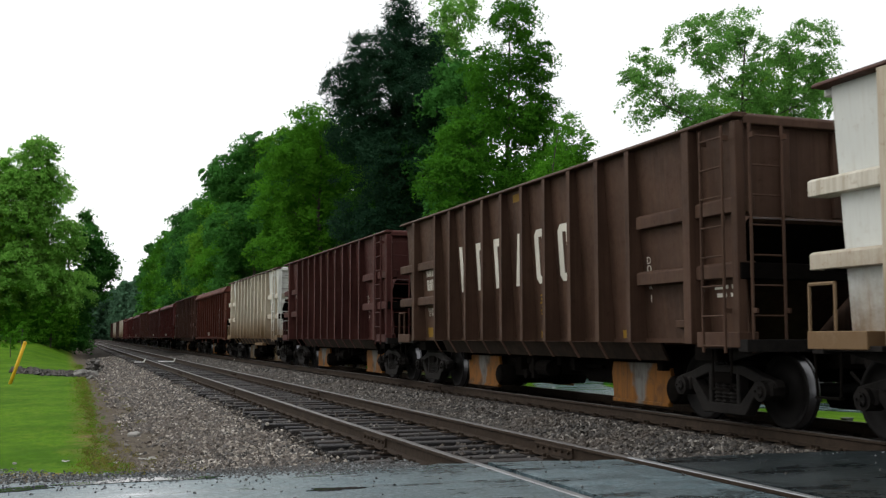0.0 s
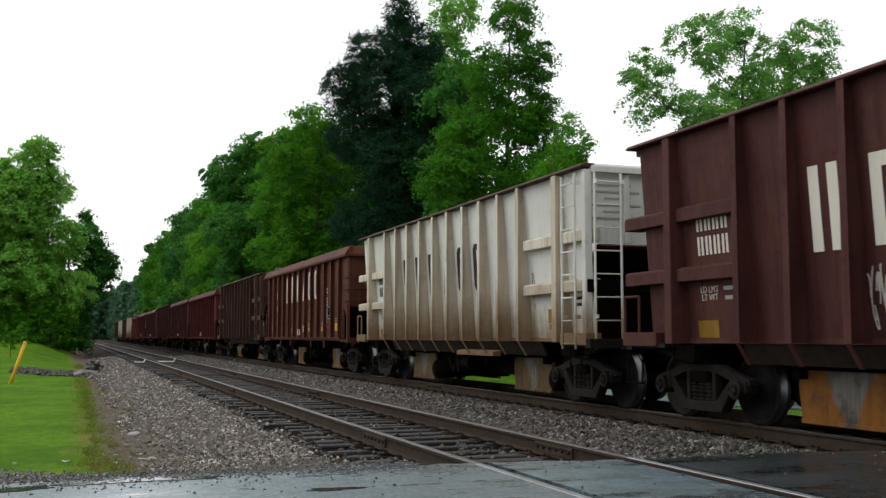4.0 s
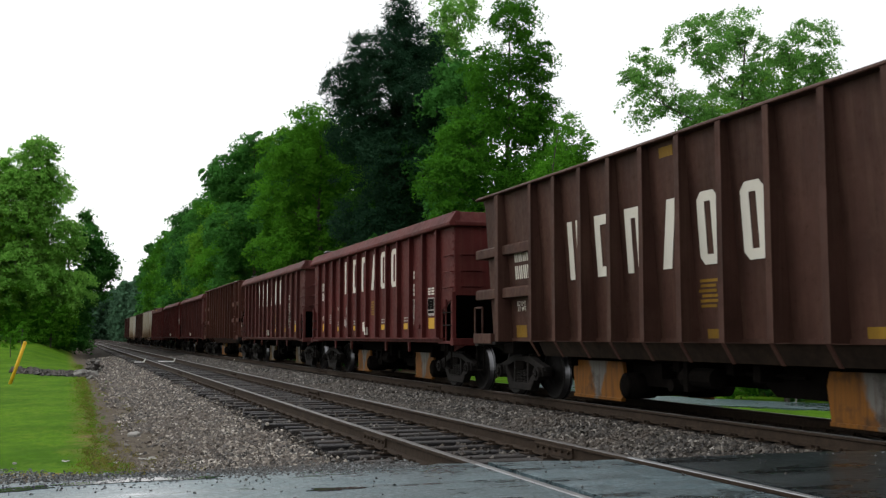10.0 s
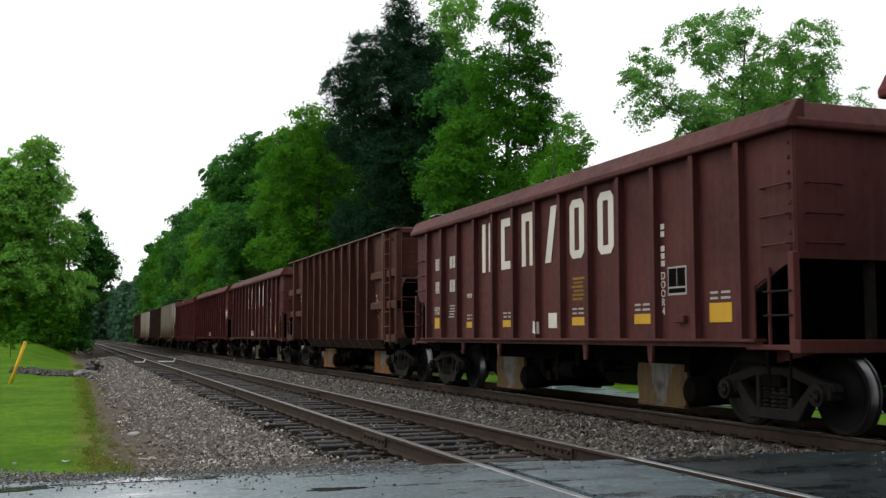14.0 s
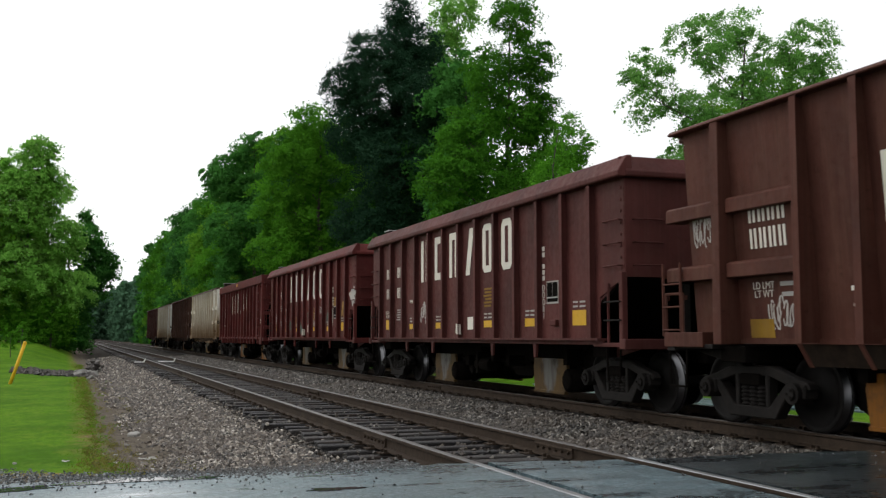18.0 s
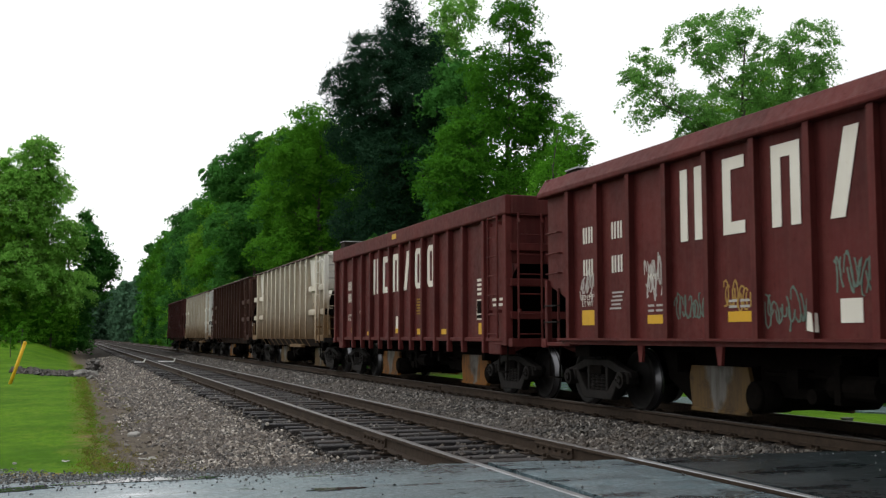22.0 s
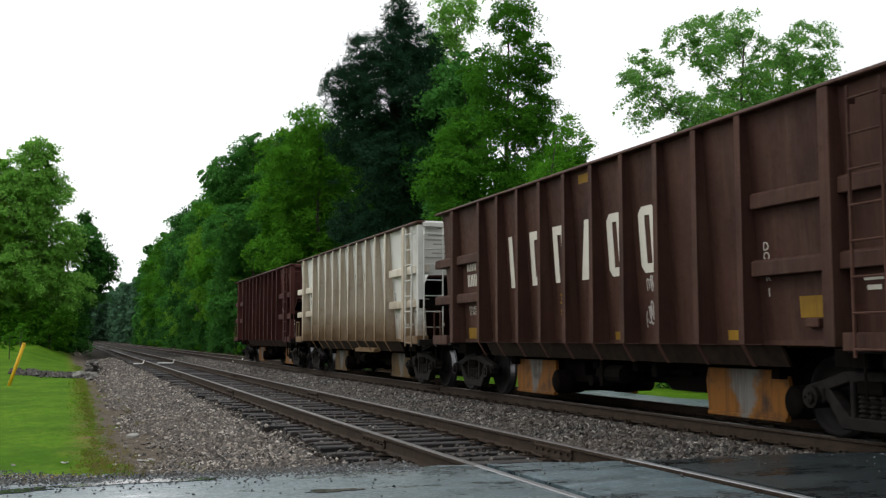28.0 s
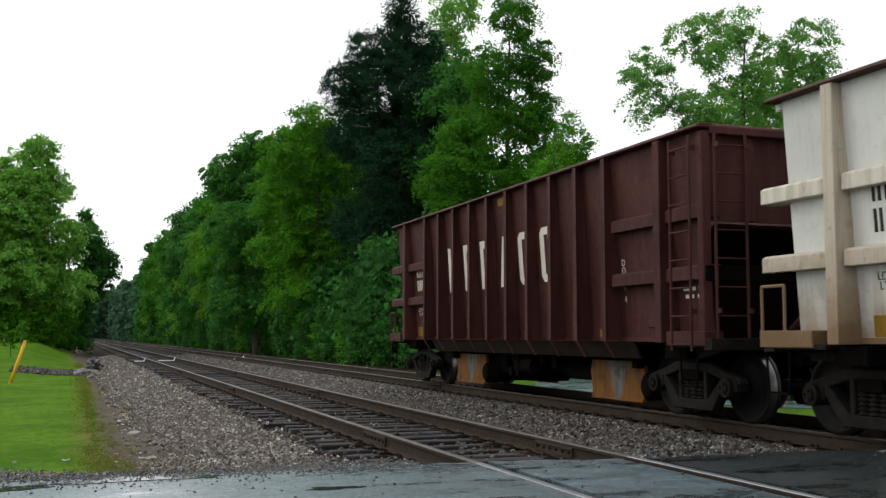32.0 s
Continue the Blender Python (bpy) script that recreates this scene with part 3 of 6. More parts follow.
    ob = slab("side_road", left, right, 0, 0.08, SIDE_ASPHALT)
    tagged(ob, "narrow wet asphalt side road beyond the tracks", "road", kind="structure")


side_road()


# ---- tracks ----
RAIL = [(-0.07, -0.172), (0.07, -0.172), (0.07, -0.160), (0.012, -0.140), (0.009, -0.048), (0.036, -0.036), (0.036, -0.008), (0.028, 0.0), (-0.028, 0.0),
        (-0.036, -0.008), (-0.036, -0.036), (-0.009, -0.048), (-0.012, -0.140), (-0.07, -0.160)]


def rail_mesh():
    bm = bmesh.new()
    prism(bm, RAIL, "y", -30, 8.7)
    prism(bm, RAIL, "y", 8.7, 900)
    bmesh.ops.recalc_face_normals(bm, faces=bm.faces)
    for f in bm.faces:
        if f.normal.z > 0.5 and f.calc_center_median().z > -0.01:
            f.material_index = 1 if f.calc_center_median().y > 9 else 2
    me = bpy.data.meshes.new("rail")
    bm.to_mesh(me)
    bm.free()
    me.materials.append(RAIL_SIDE)
    me.materials.append(RAIL_TOP)
    me.materials.append(RAIL_WORN)
    return me


def sleeper_builder(bm):
    box(bm, -1.30, 1.30, -0.112, 0.112, -0.17, 0.0)


def plate_builder(bm):
    box(bm, -0.17, 0.17, -0.09, 0.09, 0.0, 0.014)
    for x in (-0.095, 0.095):
        for y in (-0.05, 0.05):
            box(bm, x - 0.02, x + 0.02, y - 0.012, y + 0.012, 0.012, 0.045)


def joint_builder(bm):
    """A fishplate with its six bolts, on the near side of a rail."""
    prism(bm, [(-0.045, -0.145), (-0.014, -0.135), (-0.012, -0.05), (-0.034, -0.038), (-0.042, -0.06), (-0.030, -0.095)], "y", -0.46, 0.46)
    for k in range(6):
        y = -0.38 + 0.152 * k
        tube(bm, (-0.030, y, -0.09), (-0.056, y, -0.09), 0.018, n=6)


def tracks():
    rail = rail_mesh()
    rng = random.Random(4)
    sleeper = shape("sleeper", sleeper_builder, WOOD, 0.012)
    plate = shape("tie_plate", plate_builder, RAIL_SIDE)
    for centre, label in ((TRACK_A, "empty railway track of rusty rails on dark wooden sleepers"),
                          (TRACK_B, "railway track under the freight train, rusty rails on wooden sleepers")):
        track = thing("railway_track", label, "railway track", "tracks", Matrix.Translation((centre, 0, 0)), kind="structure")
        for x in (-0.755, 0.755):
            part("rail", rail, track, Matrix.Translation((x, 0, 0)))
            for y in (23.9, 35.8) if centre == TRACK_B else (12.0, 23.9, 35.8) if x < 0 else (10.3, 22.2, 34.1):
                part("joint_bar", shape("joint_bar", joint_builder, RAIL_SIDE), track, pose(x, y, 0), "bolted joint bar on the rail")
        y, count = 8.75 if centre == TRACK_A else 8.5, 0
        rest = []
        while y < 330:
            turn = rng.gauss(0, 1.0)
            place = pose(rng.gauss(0, 0.07), y, -0.178 - abs(rng.gauss(0, 0.012)), rng.gauss(0, 1.2), rng.gauss(0, 0.25), turn)
            if count < 110:
                part("sleeper", sleeper, track, place)
                for x in (-0.755, 0.755):
                    if count < 45:
                        part("tie_plate", plate, track, pose(x, y, -0.186))
            else:
                rest.append(place)
            y += 0.545 + rng.gauss(0, 0.035)
            count += 1
        base = np.array([v.co for v in sleeper.vertices])
        tris = [tuple(p.vertices) for p in sleeper.polygons if len(p.vertices) == 4]
        V, F = [], []
        for k, m in enumerate(rest):
            R, T = np.array(m.to_3x3()), np.array(m.translation)
            V.append(base @ R.T + T)
            F.append(np.array(tris) + k * len(base))
        ob = part("sleeper_row", from_arrays("sleeper_row", np.concatenate(V), np.concatenate(F), WOOD), track)
        tagged(ob, kind="stuff")


tracks()


# ---- the freight train ----
WHEEL_R, SIDE = 0.457, 1.58


def wheelset_mesh():
    key = ("wheelset", "")
    if key not in MESHES:
        bm = bmesh.new()
        for s in (-1, 1):
            w = WHEEL_R
            lathe(bm, [(s * (0.685 + d), r) for d, r in ((0.0, w + 0.027), (0.028, w + 0.027), (0.036, w + 0.004), (0.13, w - 0.004), (0.137, w - 0.012), (0.137, w - 0.06),
                                                          (0.10, w - 0.075), (0.085, 0.26), (0.11, 0.15), (0.155, 0.125), (0.155, 0.09))], 32)
        lathe(bm, [(-1.08, 0.07), (-0.84, 0.08), (-0.70, 0.10), (0, 0.085), (0.70, 0.10), (0.84, 0.08), (1.08, 0.07)], 14)
        bmesh.ops.recalc_face_normals(bm, faces=bm.faces)
        for f in bm.faces:
            c = f.calc_center_median()
            r = math.hypot(c.y, c.z)
            f.smooth = True
            if WHEEL_R - 0.01 < r and abs(f.normal.x) < 0.75 and abs(c.x) > 0.6:
                f.material_index = 1
        me = bpy.data.meshes.new("wheelset")
        bm.to_mesh(me)
        bm.free()
        me.materials.append(WHEEL)
        me.materials.append(TREAD)
        MESHES[key] = me
    return MESHES[key]


def side_frame_builder(bm):
    """One cast side frame of a freight truck with its two windows, in the plane y-z."""
    top = [(-1.08, 0.50), (-1.05, 0.58), (-0.72, 0.66), (-0.40, 0.76), (0.40, 0.76), (0.72, 0.66), (1.05, 0.58), (1.08, 0.50),
           (0.80, 0.47), (0.62, 0.56), (0.34, 0.64), (-0.34, 0.64), (-0.62, 0.56), (-0.80, 0.47)]
    prism(bm, top, "x", -0.07, 0.07)
    low = [(-0.80, 0.56), (-0.68, 0.58), (-0.34, 0.27), (0.34, 0.27), (0.68, 0.58), (0.80, 0.56), (0.46, 0.13), (-0.46, 0.13)]
    prism(bm, low, "x", -0.08, 0.08)
    for s in (-1, 1):
        prism(bm, [(s * 0.34, 0.24), (s * 0.26, 0.24), (s * 0.26, 0.68), (s * 0.34, 0.68)], "x", -0.07, 0.07)
        box(bm, -0.10, 0.09, s * 0.87 - 0.16, s * 0.87 + 0.16, 0.40, 0.57)


def bearing_builder(bm):
    tube(bm, (-0.14, 0, 0), (0.08, 0, 0), 0.125, n=14)
    tube(bm, (-0.17, 0, 0), (-0.14, 0, 0), 0.075, n=10)
    for k in range(3):
        a = k * math.tau / 3
        tube(bm, (-0.19, 0.045 * math.cos(a), 0.045 * math.sin(a)), (-0.165, 0.045 * math.cos(a), 0.045 * math.sin(a)), 0.016, n=6)


def spring_builder(bm):
    """One coil spring, as a ridged column."""
    rings = []
    for k in range(21):
        r = 0.075 if k % 4 in (1, 2) else 0.055
        rings.append([bm.verts.new((r * math.cos(j * math.tau / 10), r * math.sin(j * math.tau / 10), 0.27 + 0.0125 * k)) for j in range(10)])
    for a, b in zip(rings, rings[1:]):
        for j in range(10):
            i = (j + 1) % 10
            bm.faces.new((a[j], a[i], b[i], b[j]))
    bm.faces.new(rings[0][::-1])
    bm.faces.new(rings[-1])


def bolster_builder(bm):
    prism(bm, [(-1.12, 0.52), (1.12, 0.52), (1.12, 0.66), (0.5, 0.74), (-0.5, 0.74), (-1.12, 0.66)], "y", -0.19, 0.19)
    box(bm, -0.62, 0.62, 0.40, 0.52, 0.38, 0.50)
    box(bm, -0.62, 0.62, -0.52, -0.40, 0.38, 0.50)


def truck(car, y):
    t = part("truck", shape("bolster", bolster_builder, BLACK, 0.01), car, Matrix.Translation((0, y, 0)), "grimy cast steel wheel truck")
    for s, turn in ((-1, 0), (1, 180)):
        part("side_frame", shape("side_frame", side_frame_builder, GRIME, 0.014), t, pose(s * 1.02, 0, 0, 0, 0, turn))
        for k in (-0.16, 0.0, 0.16):
            part("coil_spring", shape("coil_spring", spring_builder, GRIME), t, pose(s * 1.03, k, 0))
        for k in (-0.87, 0.87):
            part("axle_bearing", shape("axle_bearing", bearing_builder, GRIME), t, pose(s * 1.04, k, WHEEL_R, 0, 0, turn))
    for k in (-0.87, 0.87):
        WHEELS.append(part("wheelset", wheelset_mesh(), t, pose(0, k, WHEEL_R), "rusty steel wheels with bright treads"))
    return t


WHEELS = []


def coupler_builder(bm):
    box(bm, -0.09, 0.09, -0.72, 0.3, 0.78, 0.96)
    prism(bm, [(-0.17, -0.72), (0.17, -0.72), (0.20, -0.88), (0.10, -0.98), (0.02, -0.86), (-0.10, -0.86), (-0.20, -0.96), (-0.22, -0.80)], "z", 0.74, 1.0)
    tube(bm, (-0.28, -0.62, 0.70), (-0.12, -0.85, 0.34), 0.025, n=7)


def ladder_builder(width, z0, z1, step):
    def build(bm):
        for s in (-1, 1):
            tube(bm, (0, s * width / 2, z0), (0, s * width / 2, z1), 0.021, n=6)
        z = z0 + 0.08
        while z < z1:
            tube(bm, (-0.01, -width / 2, z), (-0.01, width / 2, z), 0.013, n=6)
            z += step
        for z in (z0 + 0.5, z1 - 0.15):
            for s in (-1, 1):
                box(bm, -0.01, 0.09, s * width / 2 - 0.015, s * width / 2 + 0.015, z - 0.03, z + 0.03)
    return build


def grab_builder(width, out):
    def build(bm):
        tube(bm, (-out, -width / 2, 0), (-out, width / 2, 0), 0.013, n=6)
        for s in (-1, 1):
            tube(bm, (0, s * width / 2, 0), (-out, s * width / 2, 0), 0.013, n=6)
    return build


def handrail_builder(bm):
    """The low stirrup rail on the corner platform of an end without a ladder."""
    for s in (-1, 1):
        tube(bm, (0, s * 0.2, 0), (0, s * 0.2, 0.5), 0.02, n=6)
    tube(bm, (0, -0.2, 0.5), (0, 0.2, 0.5), 0.02, n=6)


def stirrup_builder(bm):
    for s in (-1, 1):
        tube(bm, (0, s * 0.21, 0), (0, s * 0.18, -0.52), 0.016, n=6)
    box(bm, -0.03, 0.03, -0.19, 0.19, -0.54, -0.515)


def brake_wheel_builder(bm):
    n = 20
    pts = [Vector((0.29 * math.cos(k * math.tau / n), 0, 0.29 * math.sin(k * math.tau / n))) for k in range(n)]
    for p, q in zip(pts, pts[1:] + pts[:1]):
        tube(bm, p, q, 0.018, n=6)
    for k in range(0, n, 4):
        tube(bm, (0, 0, 0), pts[k], 0.014, n=5)
    tube(bm, (0, -0.03, 0), (0, 0.22, 0), 0.05, n=10)


def brake_box_builder(bm):
    box(bm, -0.24, 0.24, -0.16, 0.0, -0.32, 0.28)
    tube(bm, (0, -0.02, -0.32), (0, -0.02, -1.5), 0.014, n=5)


def tank_builder(bm):
    lathe(bm, [(-0.55, 0.05), (-0.52, 0.14), (-0.45, 0.2), (0.45, 0.2), (0.52, 0.14), (0.55, 0.05)], 16)


def gear_builder(bm):
    """Brake cylinder, levers, pipes and the door gear that hang between the trucks."""
    box(bm, -0.30, 0.30, -0.5, 0.6, 0.42, 0.82)
    box(bm, -1.0, 1.0, -1.35, -1.2, 0.55, 0.75)
    box(bm, -0.9, 0.9, 1.1, 1.3, 0.5, 0.72)
    tube(bm, (-0.75, -1.9, 0.62), (-0.75, 1.9, 0.66), 0.03, n=6)
    tube(bm, (-0.9, -0.3, 0.55), (-0.9, 0.45, 0.55), 0.14, n=12)
    tube(bm, (-0.6, 0.8, 0.42), (-0.95, 0.8, 0.42), 0.09, n=10)
    box(bm, -1.05, -0.75, 0.2, 0.3, 0.36, 0.8)


def centre_sill_builder(bm):
    box(bm, -0.25, 0.25, -6.95, 6.95, 0.72, 1.02)
    for y in (-5.77, 5.77):
        box(bm, -1.35, 1.35, y - 0.25, y + 0.25, 0.80, 1.0)
        box(bm, -0.5, 0.5, y - 0.5, y + 0.5, 0.72, 0.98)


def chute_builder(half):
    """A ballast outlet over the rail: a box that narrows downwards, with a door frame."""
    def build(bm):
        prism(bm, [(-half + 0.05, 0.72), (half - 0.05, 0.72), (half, 0.55), (half - 0.06, 0.12), (-half + 0.06, 0.12), (-half, 0.55)], "x", -0.06, 0.0)
        box(bm, -0.085, 0.0, -half + 0.06, half - 0.06, 0.10, 0.15)
    return build


def chute_cheek_builder(bm):
    prism(bm, [(0.0, 0.70), (0.55, 0.90), (0.4, 0.14), (0.0, 0.14)], "y", -0.03, 0.03)


def hopper_bottom_builder(bm):
    """The sloping bottom of one pocket."""
    prism(bm, [(-2.2, 1.06), (2.2, 1.06), (1.1, 0.36), (-1.1, 0.36)], "x", -0.66, 0.66)
    box(bm, -0.95, 0.95, -1.75, -1.6, 0.62, 0.9)
    box(bm, -0.95, 0.95, 1.6, 1.75, 0.62, 0.9)


def hopper_floor_builder(bm):
    for s in (-1, 1):
        prism(bm, [(s * 6.55, 2.55), (s * 6.55, 2.50), (s * 4.5, 0.98), (s * 2.2, 0.92), (s * 0.2, 1.5), (s * 0.2, 1.55), (s * 2.2, 0.99), (s * 4.5, 1.05)], "x", -1.22, 1.22)


def block_builder(w, h, d=0.006):
    def build(bm):
        box(bm, -d, 0.001, -w / 2, w / 2, -h / 2, h / 2)
    return build


def bars_builder(rows):
    """Unreadable small writing: bars in rows of (width, height, y, z)."""
    def build(bm):
        for w, h, y, z in rows:
            box(bm, -0.005, 0.001, y - w / 2, y + w / 2, z - h / 2, z + h / 2)
    return build


def squiggle_builder(seed, w, h, strokes, thick=0.011):
    """Sprayed scrawl: looping strokes without any word in them, each a hair above the last."""
    def build(bm):
        rng = random.Random(seed)
        lift = 0.0
        for k in range(strokes):
            cy, cz = w / 2 - w * (k + 0.5) / strokes, rng.uniform(-0.12, 0.12) * h
            ry, rz = 0.75 * w / strokes * rng.uniform(0.7, 1.3), 0.42 * h * rng.uniform(0.55, 1.0)
            start, sweep, lean = rng.uniform(0, math.tau), rng.uniform(2.2, 6.0), rng.uniform(-0.25, 0.25)
            pts = []
            for j in range(9):
                t = start + sweep * j / 8
                z = cz + rz * math.sin(t)
                pts.append(Vector((0, max(-w / 2, min(w / 2, cy + ry * math.cos(t * rng.uniform(0.97, 1.03)) + lean * (z - cz))), max(-h / 2, min(h / 2, z)))))
            for p, q in zip(pts, pts[1:]):
                side = Vector((0, -(q - p).z, (q - p).y))
                if side.length > 0.008:
                    side = side.normalized() * thick * rng.uniform(0.7, 1.2)
                    along = (q - p).normalized() * thick * 0.4
                    p, q = p - along, q + along
                    lift += 0.00006
                    prism(bm, [((p + side).y, (p + side).z), ((p - side).y, (p - side).z), ((q - side).y, (q - side).z), ((q + side).y, (q + side).z)], "x", -0.002 - lift, 0.001)
    return build


def smear_builder(seed, w, h):
    """A ragged patch of thin paint over older scrawl."""
    def build(bm):
        r2 = random.Random(seed)
        pts = []
        for j in range(44):
            t = j * math.tau / 44
            k = 0.78 + 0.14 * math.sin(3 * t + 1) + 0.1 * math.sin(7 * t) + r2.uniform(-0.12, 0.12)
            pts.append((w / 2 * k * math.cos(t), h / 2 * k * math.sin(t)))
        prism(bm, pts, "x", -0.003, 0.001)
    return build


def note_bars(car, at):
    """A notice that cannot be read, as six faded bars."""
    for k in range(6):
        w = 0.40 - 0.06 * (k % 2)
        part("note_bar", shape("note_bar %.2f" % w, block_builder(w, 0.038, 0.005), FADED_YELLOW), car, at @ pose(0, 0.02 * (k % 3) - 0.02, 0.15 - 0.065 * k), "faded yellow bar of writing")


def text_mesh(body, size, mat):
    key = ("text " + body, mat.name)
    if key not in MESHES:
        cu = bpy.data.curves.new("text", "FONT")
        cu.body, cu.size, cu.align_x, cu.align_y, cu.space_line, cu.extrude = body, size, "CENTER", "CENTER", 0.82, 0.002
        ob = new("text", cu)
        bpy.context.view_layer.update()
        me = bpy.data.meshes.new_from_object(ob.evaluated_get(bpy.context.evaluated_depsgraph_get()))
        bpy.data.objects.remove(ob)
        # stand it up on the near side of a wagon: text x runs towards -y
        me.transform(Matrix(((0, 0, -1, 0), (-1, 0, 0, 0), (0, 1, 0, 0), (0, 0, 0, 1))))
        me.materials.clear()
        me.materials.append(mat)
        MESHES[key] = me
    return MESHES[key]


def rib_a(bm):
    """A deep side rib: outer flange upright, web deeper towards the sill, and a flange foot that turns in under the wagon."""
    box(bm, -SIDE - 0.008, -SIDE + 0.008, -0.055, 0.055, 1.04, 3.755)
    prism(bm, [(-SIDE - 0.008, 1.042), (-SIDE + 0.012, 1.042), (-1.402, 0.78), (-1.42, 0.78)], "y", -0.032, 0.032)


def web_a(bm):
    """The plate between a rib's flange and the side sheet."""
    prism(bm, [(-SIDE + 0.008, 3.74), (-1.44, 3.76), (-1.26, 1.04), (-SIDE + 0.012, 1.04)], "y", -0.012, 0.012)


def post_a(bm):
    prism(bm, [(-SIDE - 0.01, 3.755), (-1.40, 3.755), (-1.26, 1.02), (-SIDE - 0.01, 1.02)], "y", -0.085, 0.085)


def sheet_a(bm):
    prism(bm, [(-1.46, 3.76), (-1.43, 3.76), (-1.25, 1.06), (-1.28, 1.06)], "y", -6.62, 6.62)


def sheet_low_a(bm):
    prism(bm, [(-1.30, 1.07), (-1.26, 1.07), (-1.12, 0.78), (-1.16, 0.78)], "y", -4.55, 4.55)


def sill_a(bm):
    box(bm, -1.31, -1.23, -6.55, 6.55, 1.03, 1.09)


def beam_builder(length, z, x):
    def build(bm):
        prism(bm, [(x - 0.02, z - 0.095), (x - 0.02, z + 0.07), (x + 0.03, z + 0.10), (x + 0.26, z + 0.10), (x + 0.26, z - 0.095)], "y", -length / 2, length / 2)
    return build


def chord_builder(z0, z1, x0, x1, half):
    def build(bm):
        prism(bm, [(x0, z0), (x0, z1 - 0.04), (x0 + 0.05, z1), (x1, z1), (x1, z0)], "y", -half, half)
    return build


def end_chord_builder(z0, z1, half):
    def build(bm):
        prism(bm, [(-0.05, z0), (-0.05, z1 - 0.04), (0.0, z1), (0.07, z1), (0.07, z0)], "x", -half, half)
    return build


def end_sheet_builder(z0, z1, half_top, half_low):
    def build(bm):
        prism(bm, [(-half_top, z1), (half_top, z1), (half_low, z0), (-half_low, z0)], "y", -0.02, 0.02)
    return build


def end_uprights(car, paint, m, z0, z1, y):
    for x in (-0.75, 0.0, 0.75):
        part("end_upright", shape("end_upright %.2f" % z0, lambda bm: box(bm, -0.05, 0.05, -0.09, -0.018, z0, z1), paint, 0.01), car, m @ pose(x, y, 0))


def end_slope_builder(bm):
    prism(bm, [(0.0, 2.55), (0.05, 2.58), (2.1, 1.05), (2.05, 1.0)], "x", -1.2, 1.2)


def platform_builder(bm):
    box(bm, -SIDE + 0.03, SIDE - 0.03, -0.16, 0.02, 0.93, 1.08)
    box(bm, -SIDE + 0.05, SIDE - 0.05, 0.0, 0.85, 0.96, 1.02)
    for x in (-1.2, -0.5, 0.5, 1.2):
        prism(bm, [(-0.1, 0.95), (0.7, 0.95), (0.7, 0.80)], "x", x - 0.02, x + 0.02)


def sill_builder(length):
    def build(bm):
        box(bm, -SIDE - 0.03, -SIDE + 0.14, -length / 2, length / 2, 1.055, 1.09)
        box(bm, -SIDE + 0.06, -SIDE + 0.09, -length / 2, length / 2, 0.99, 1.056)
    return build


def lettering(car, ink, ys, z, w, h, surface, tilt):
    """The owner's name along the side, as plain blocks, one to a bay."""
    stem, arm = 0.165, 0.15
    a, c = w / 2, h / 2

    def stems(bm):
        for s in (-1, 1):
            box(bm, -0.008, 0.001, s * a - (stem if s > 0 else 0), s * a + (stem if s < 0 else 0), -c, c)

    def bracket(bm):
        box(bm, -0.008, 0.001, a - stem, a, -c, c)
        for s in (-1, 1):
            box(bm, -0.008, 0.001, -a + 0.06, a - stem, s * c - (arm if s > 0 else 0), s * c + (arm if s < 0 else 0))

    def gate(bm):
        stems(bm)
        box(bm, -0.008, 0.001, -a + stem, a - stem, c - arm, c)

    def slant(bm):
        prism(bm, [(a - 0.02, -c), (a - 0.02 - 1.35 * stem, -c), (-a + 0.02, c), (-a + 0.02 + 1.35 * stem, c)], "x", -0.008, 0.001)

    def ring(bm):
        b, d = a - stem, c - 0.13
        for s in (1, -1):
            prism(bm, [(s * a, -c + 0.1), (s * a, c - 0.1), (s * (a - 0.1), c), (0, c), (0, d), (s * b, d), (s * b, -d), (0, -d), (0, -c), (s * (a - 0.1), -c)], "x", -0.008, 0.001)
    forms = (("stems", stems), ("bracket", bracket), ("gate", gate), ("slant", slant), ("ring", ring), ("ring", ring))
    for y, (word, form) in zip(ys, forms):
        part("letter_block", shape("%s %.2f %.2f" % (word, w, h), form, ink), car, pose(surface(z) - 0.004, y, z, 0, tilt, 0), "plain painted shape")


def number_bars(car, ink, x, ys, z, tilt, step, w=0.13, h=0.25):
    """The wagon's number, as plain upright bars in two rows."""
    for up in (z + step / 2, z - step / 2):
        for y in ys:
            part("number_bar", shape("number_bar %.2f" % w, bars_builder([(w * 0.34, h, w * 0.33, 0), (w * 0.34, h, -w * 0.33, 0)]), ink), car, pose(x(up) - 0.002, y, up, 0, tilt, 0), "pair of plain bars where a figure stands")


def common_under(car):
    part("centre_sill", shape("centre_sill", centre_sill_builder, BLACK, 0.01), car)
    part("brake_gear", shape("brake_gear", gear_builder, BLACK), car)
    part("air_tank", shape("air_tank", tank_builder, BLACK, 0, True), car, pose(0.75, 0.4, 0.62, 0, 0, 90))
    for s, turn in ((-1, 0), (1, 180)):
        part("coupler", shape("coupler", coupler_builder, GRIME, 0.012), car, pose(0, s * 6.55, 0, 0, 0, turn))
        truck(car, s * 5.77)


def outlet_box_builder(bm):
    """The box that joins the two chutes of a pocket, reaching towards the bogie."""
    prism(bm, [(-0.95, 0.98), (1.75, 1.0), (1.55, 0.5), (0.95, 0.17), (-0.8, 0.17)], "x", -0.62, 0.62)


def gate_cylinder_builder(bm):
    """The drum that works the chute's gate, with its rim."""
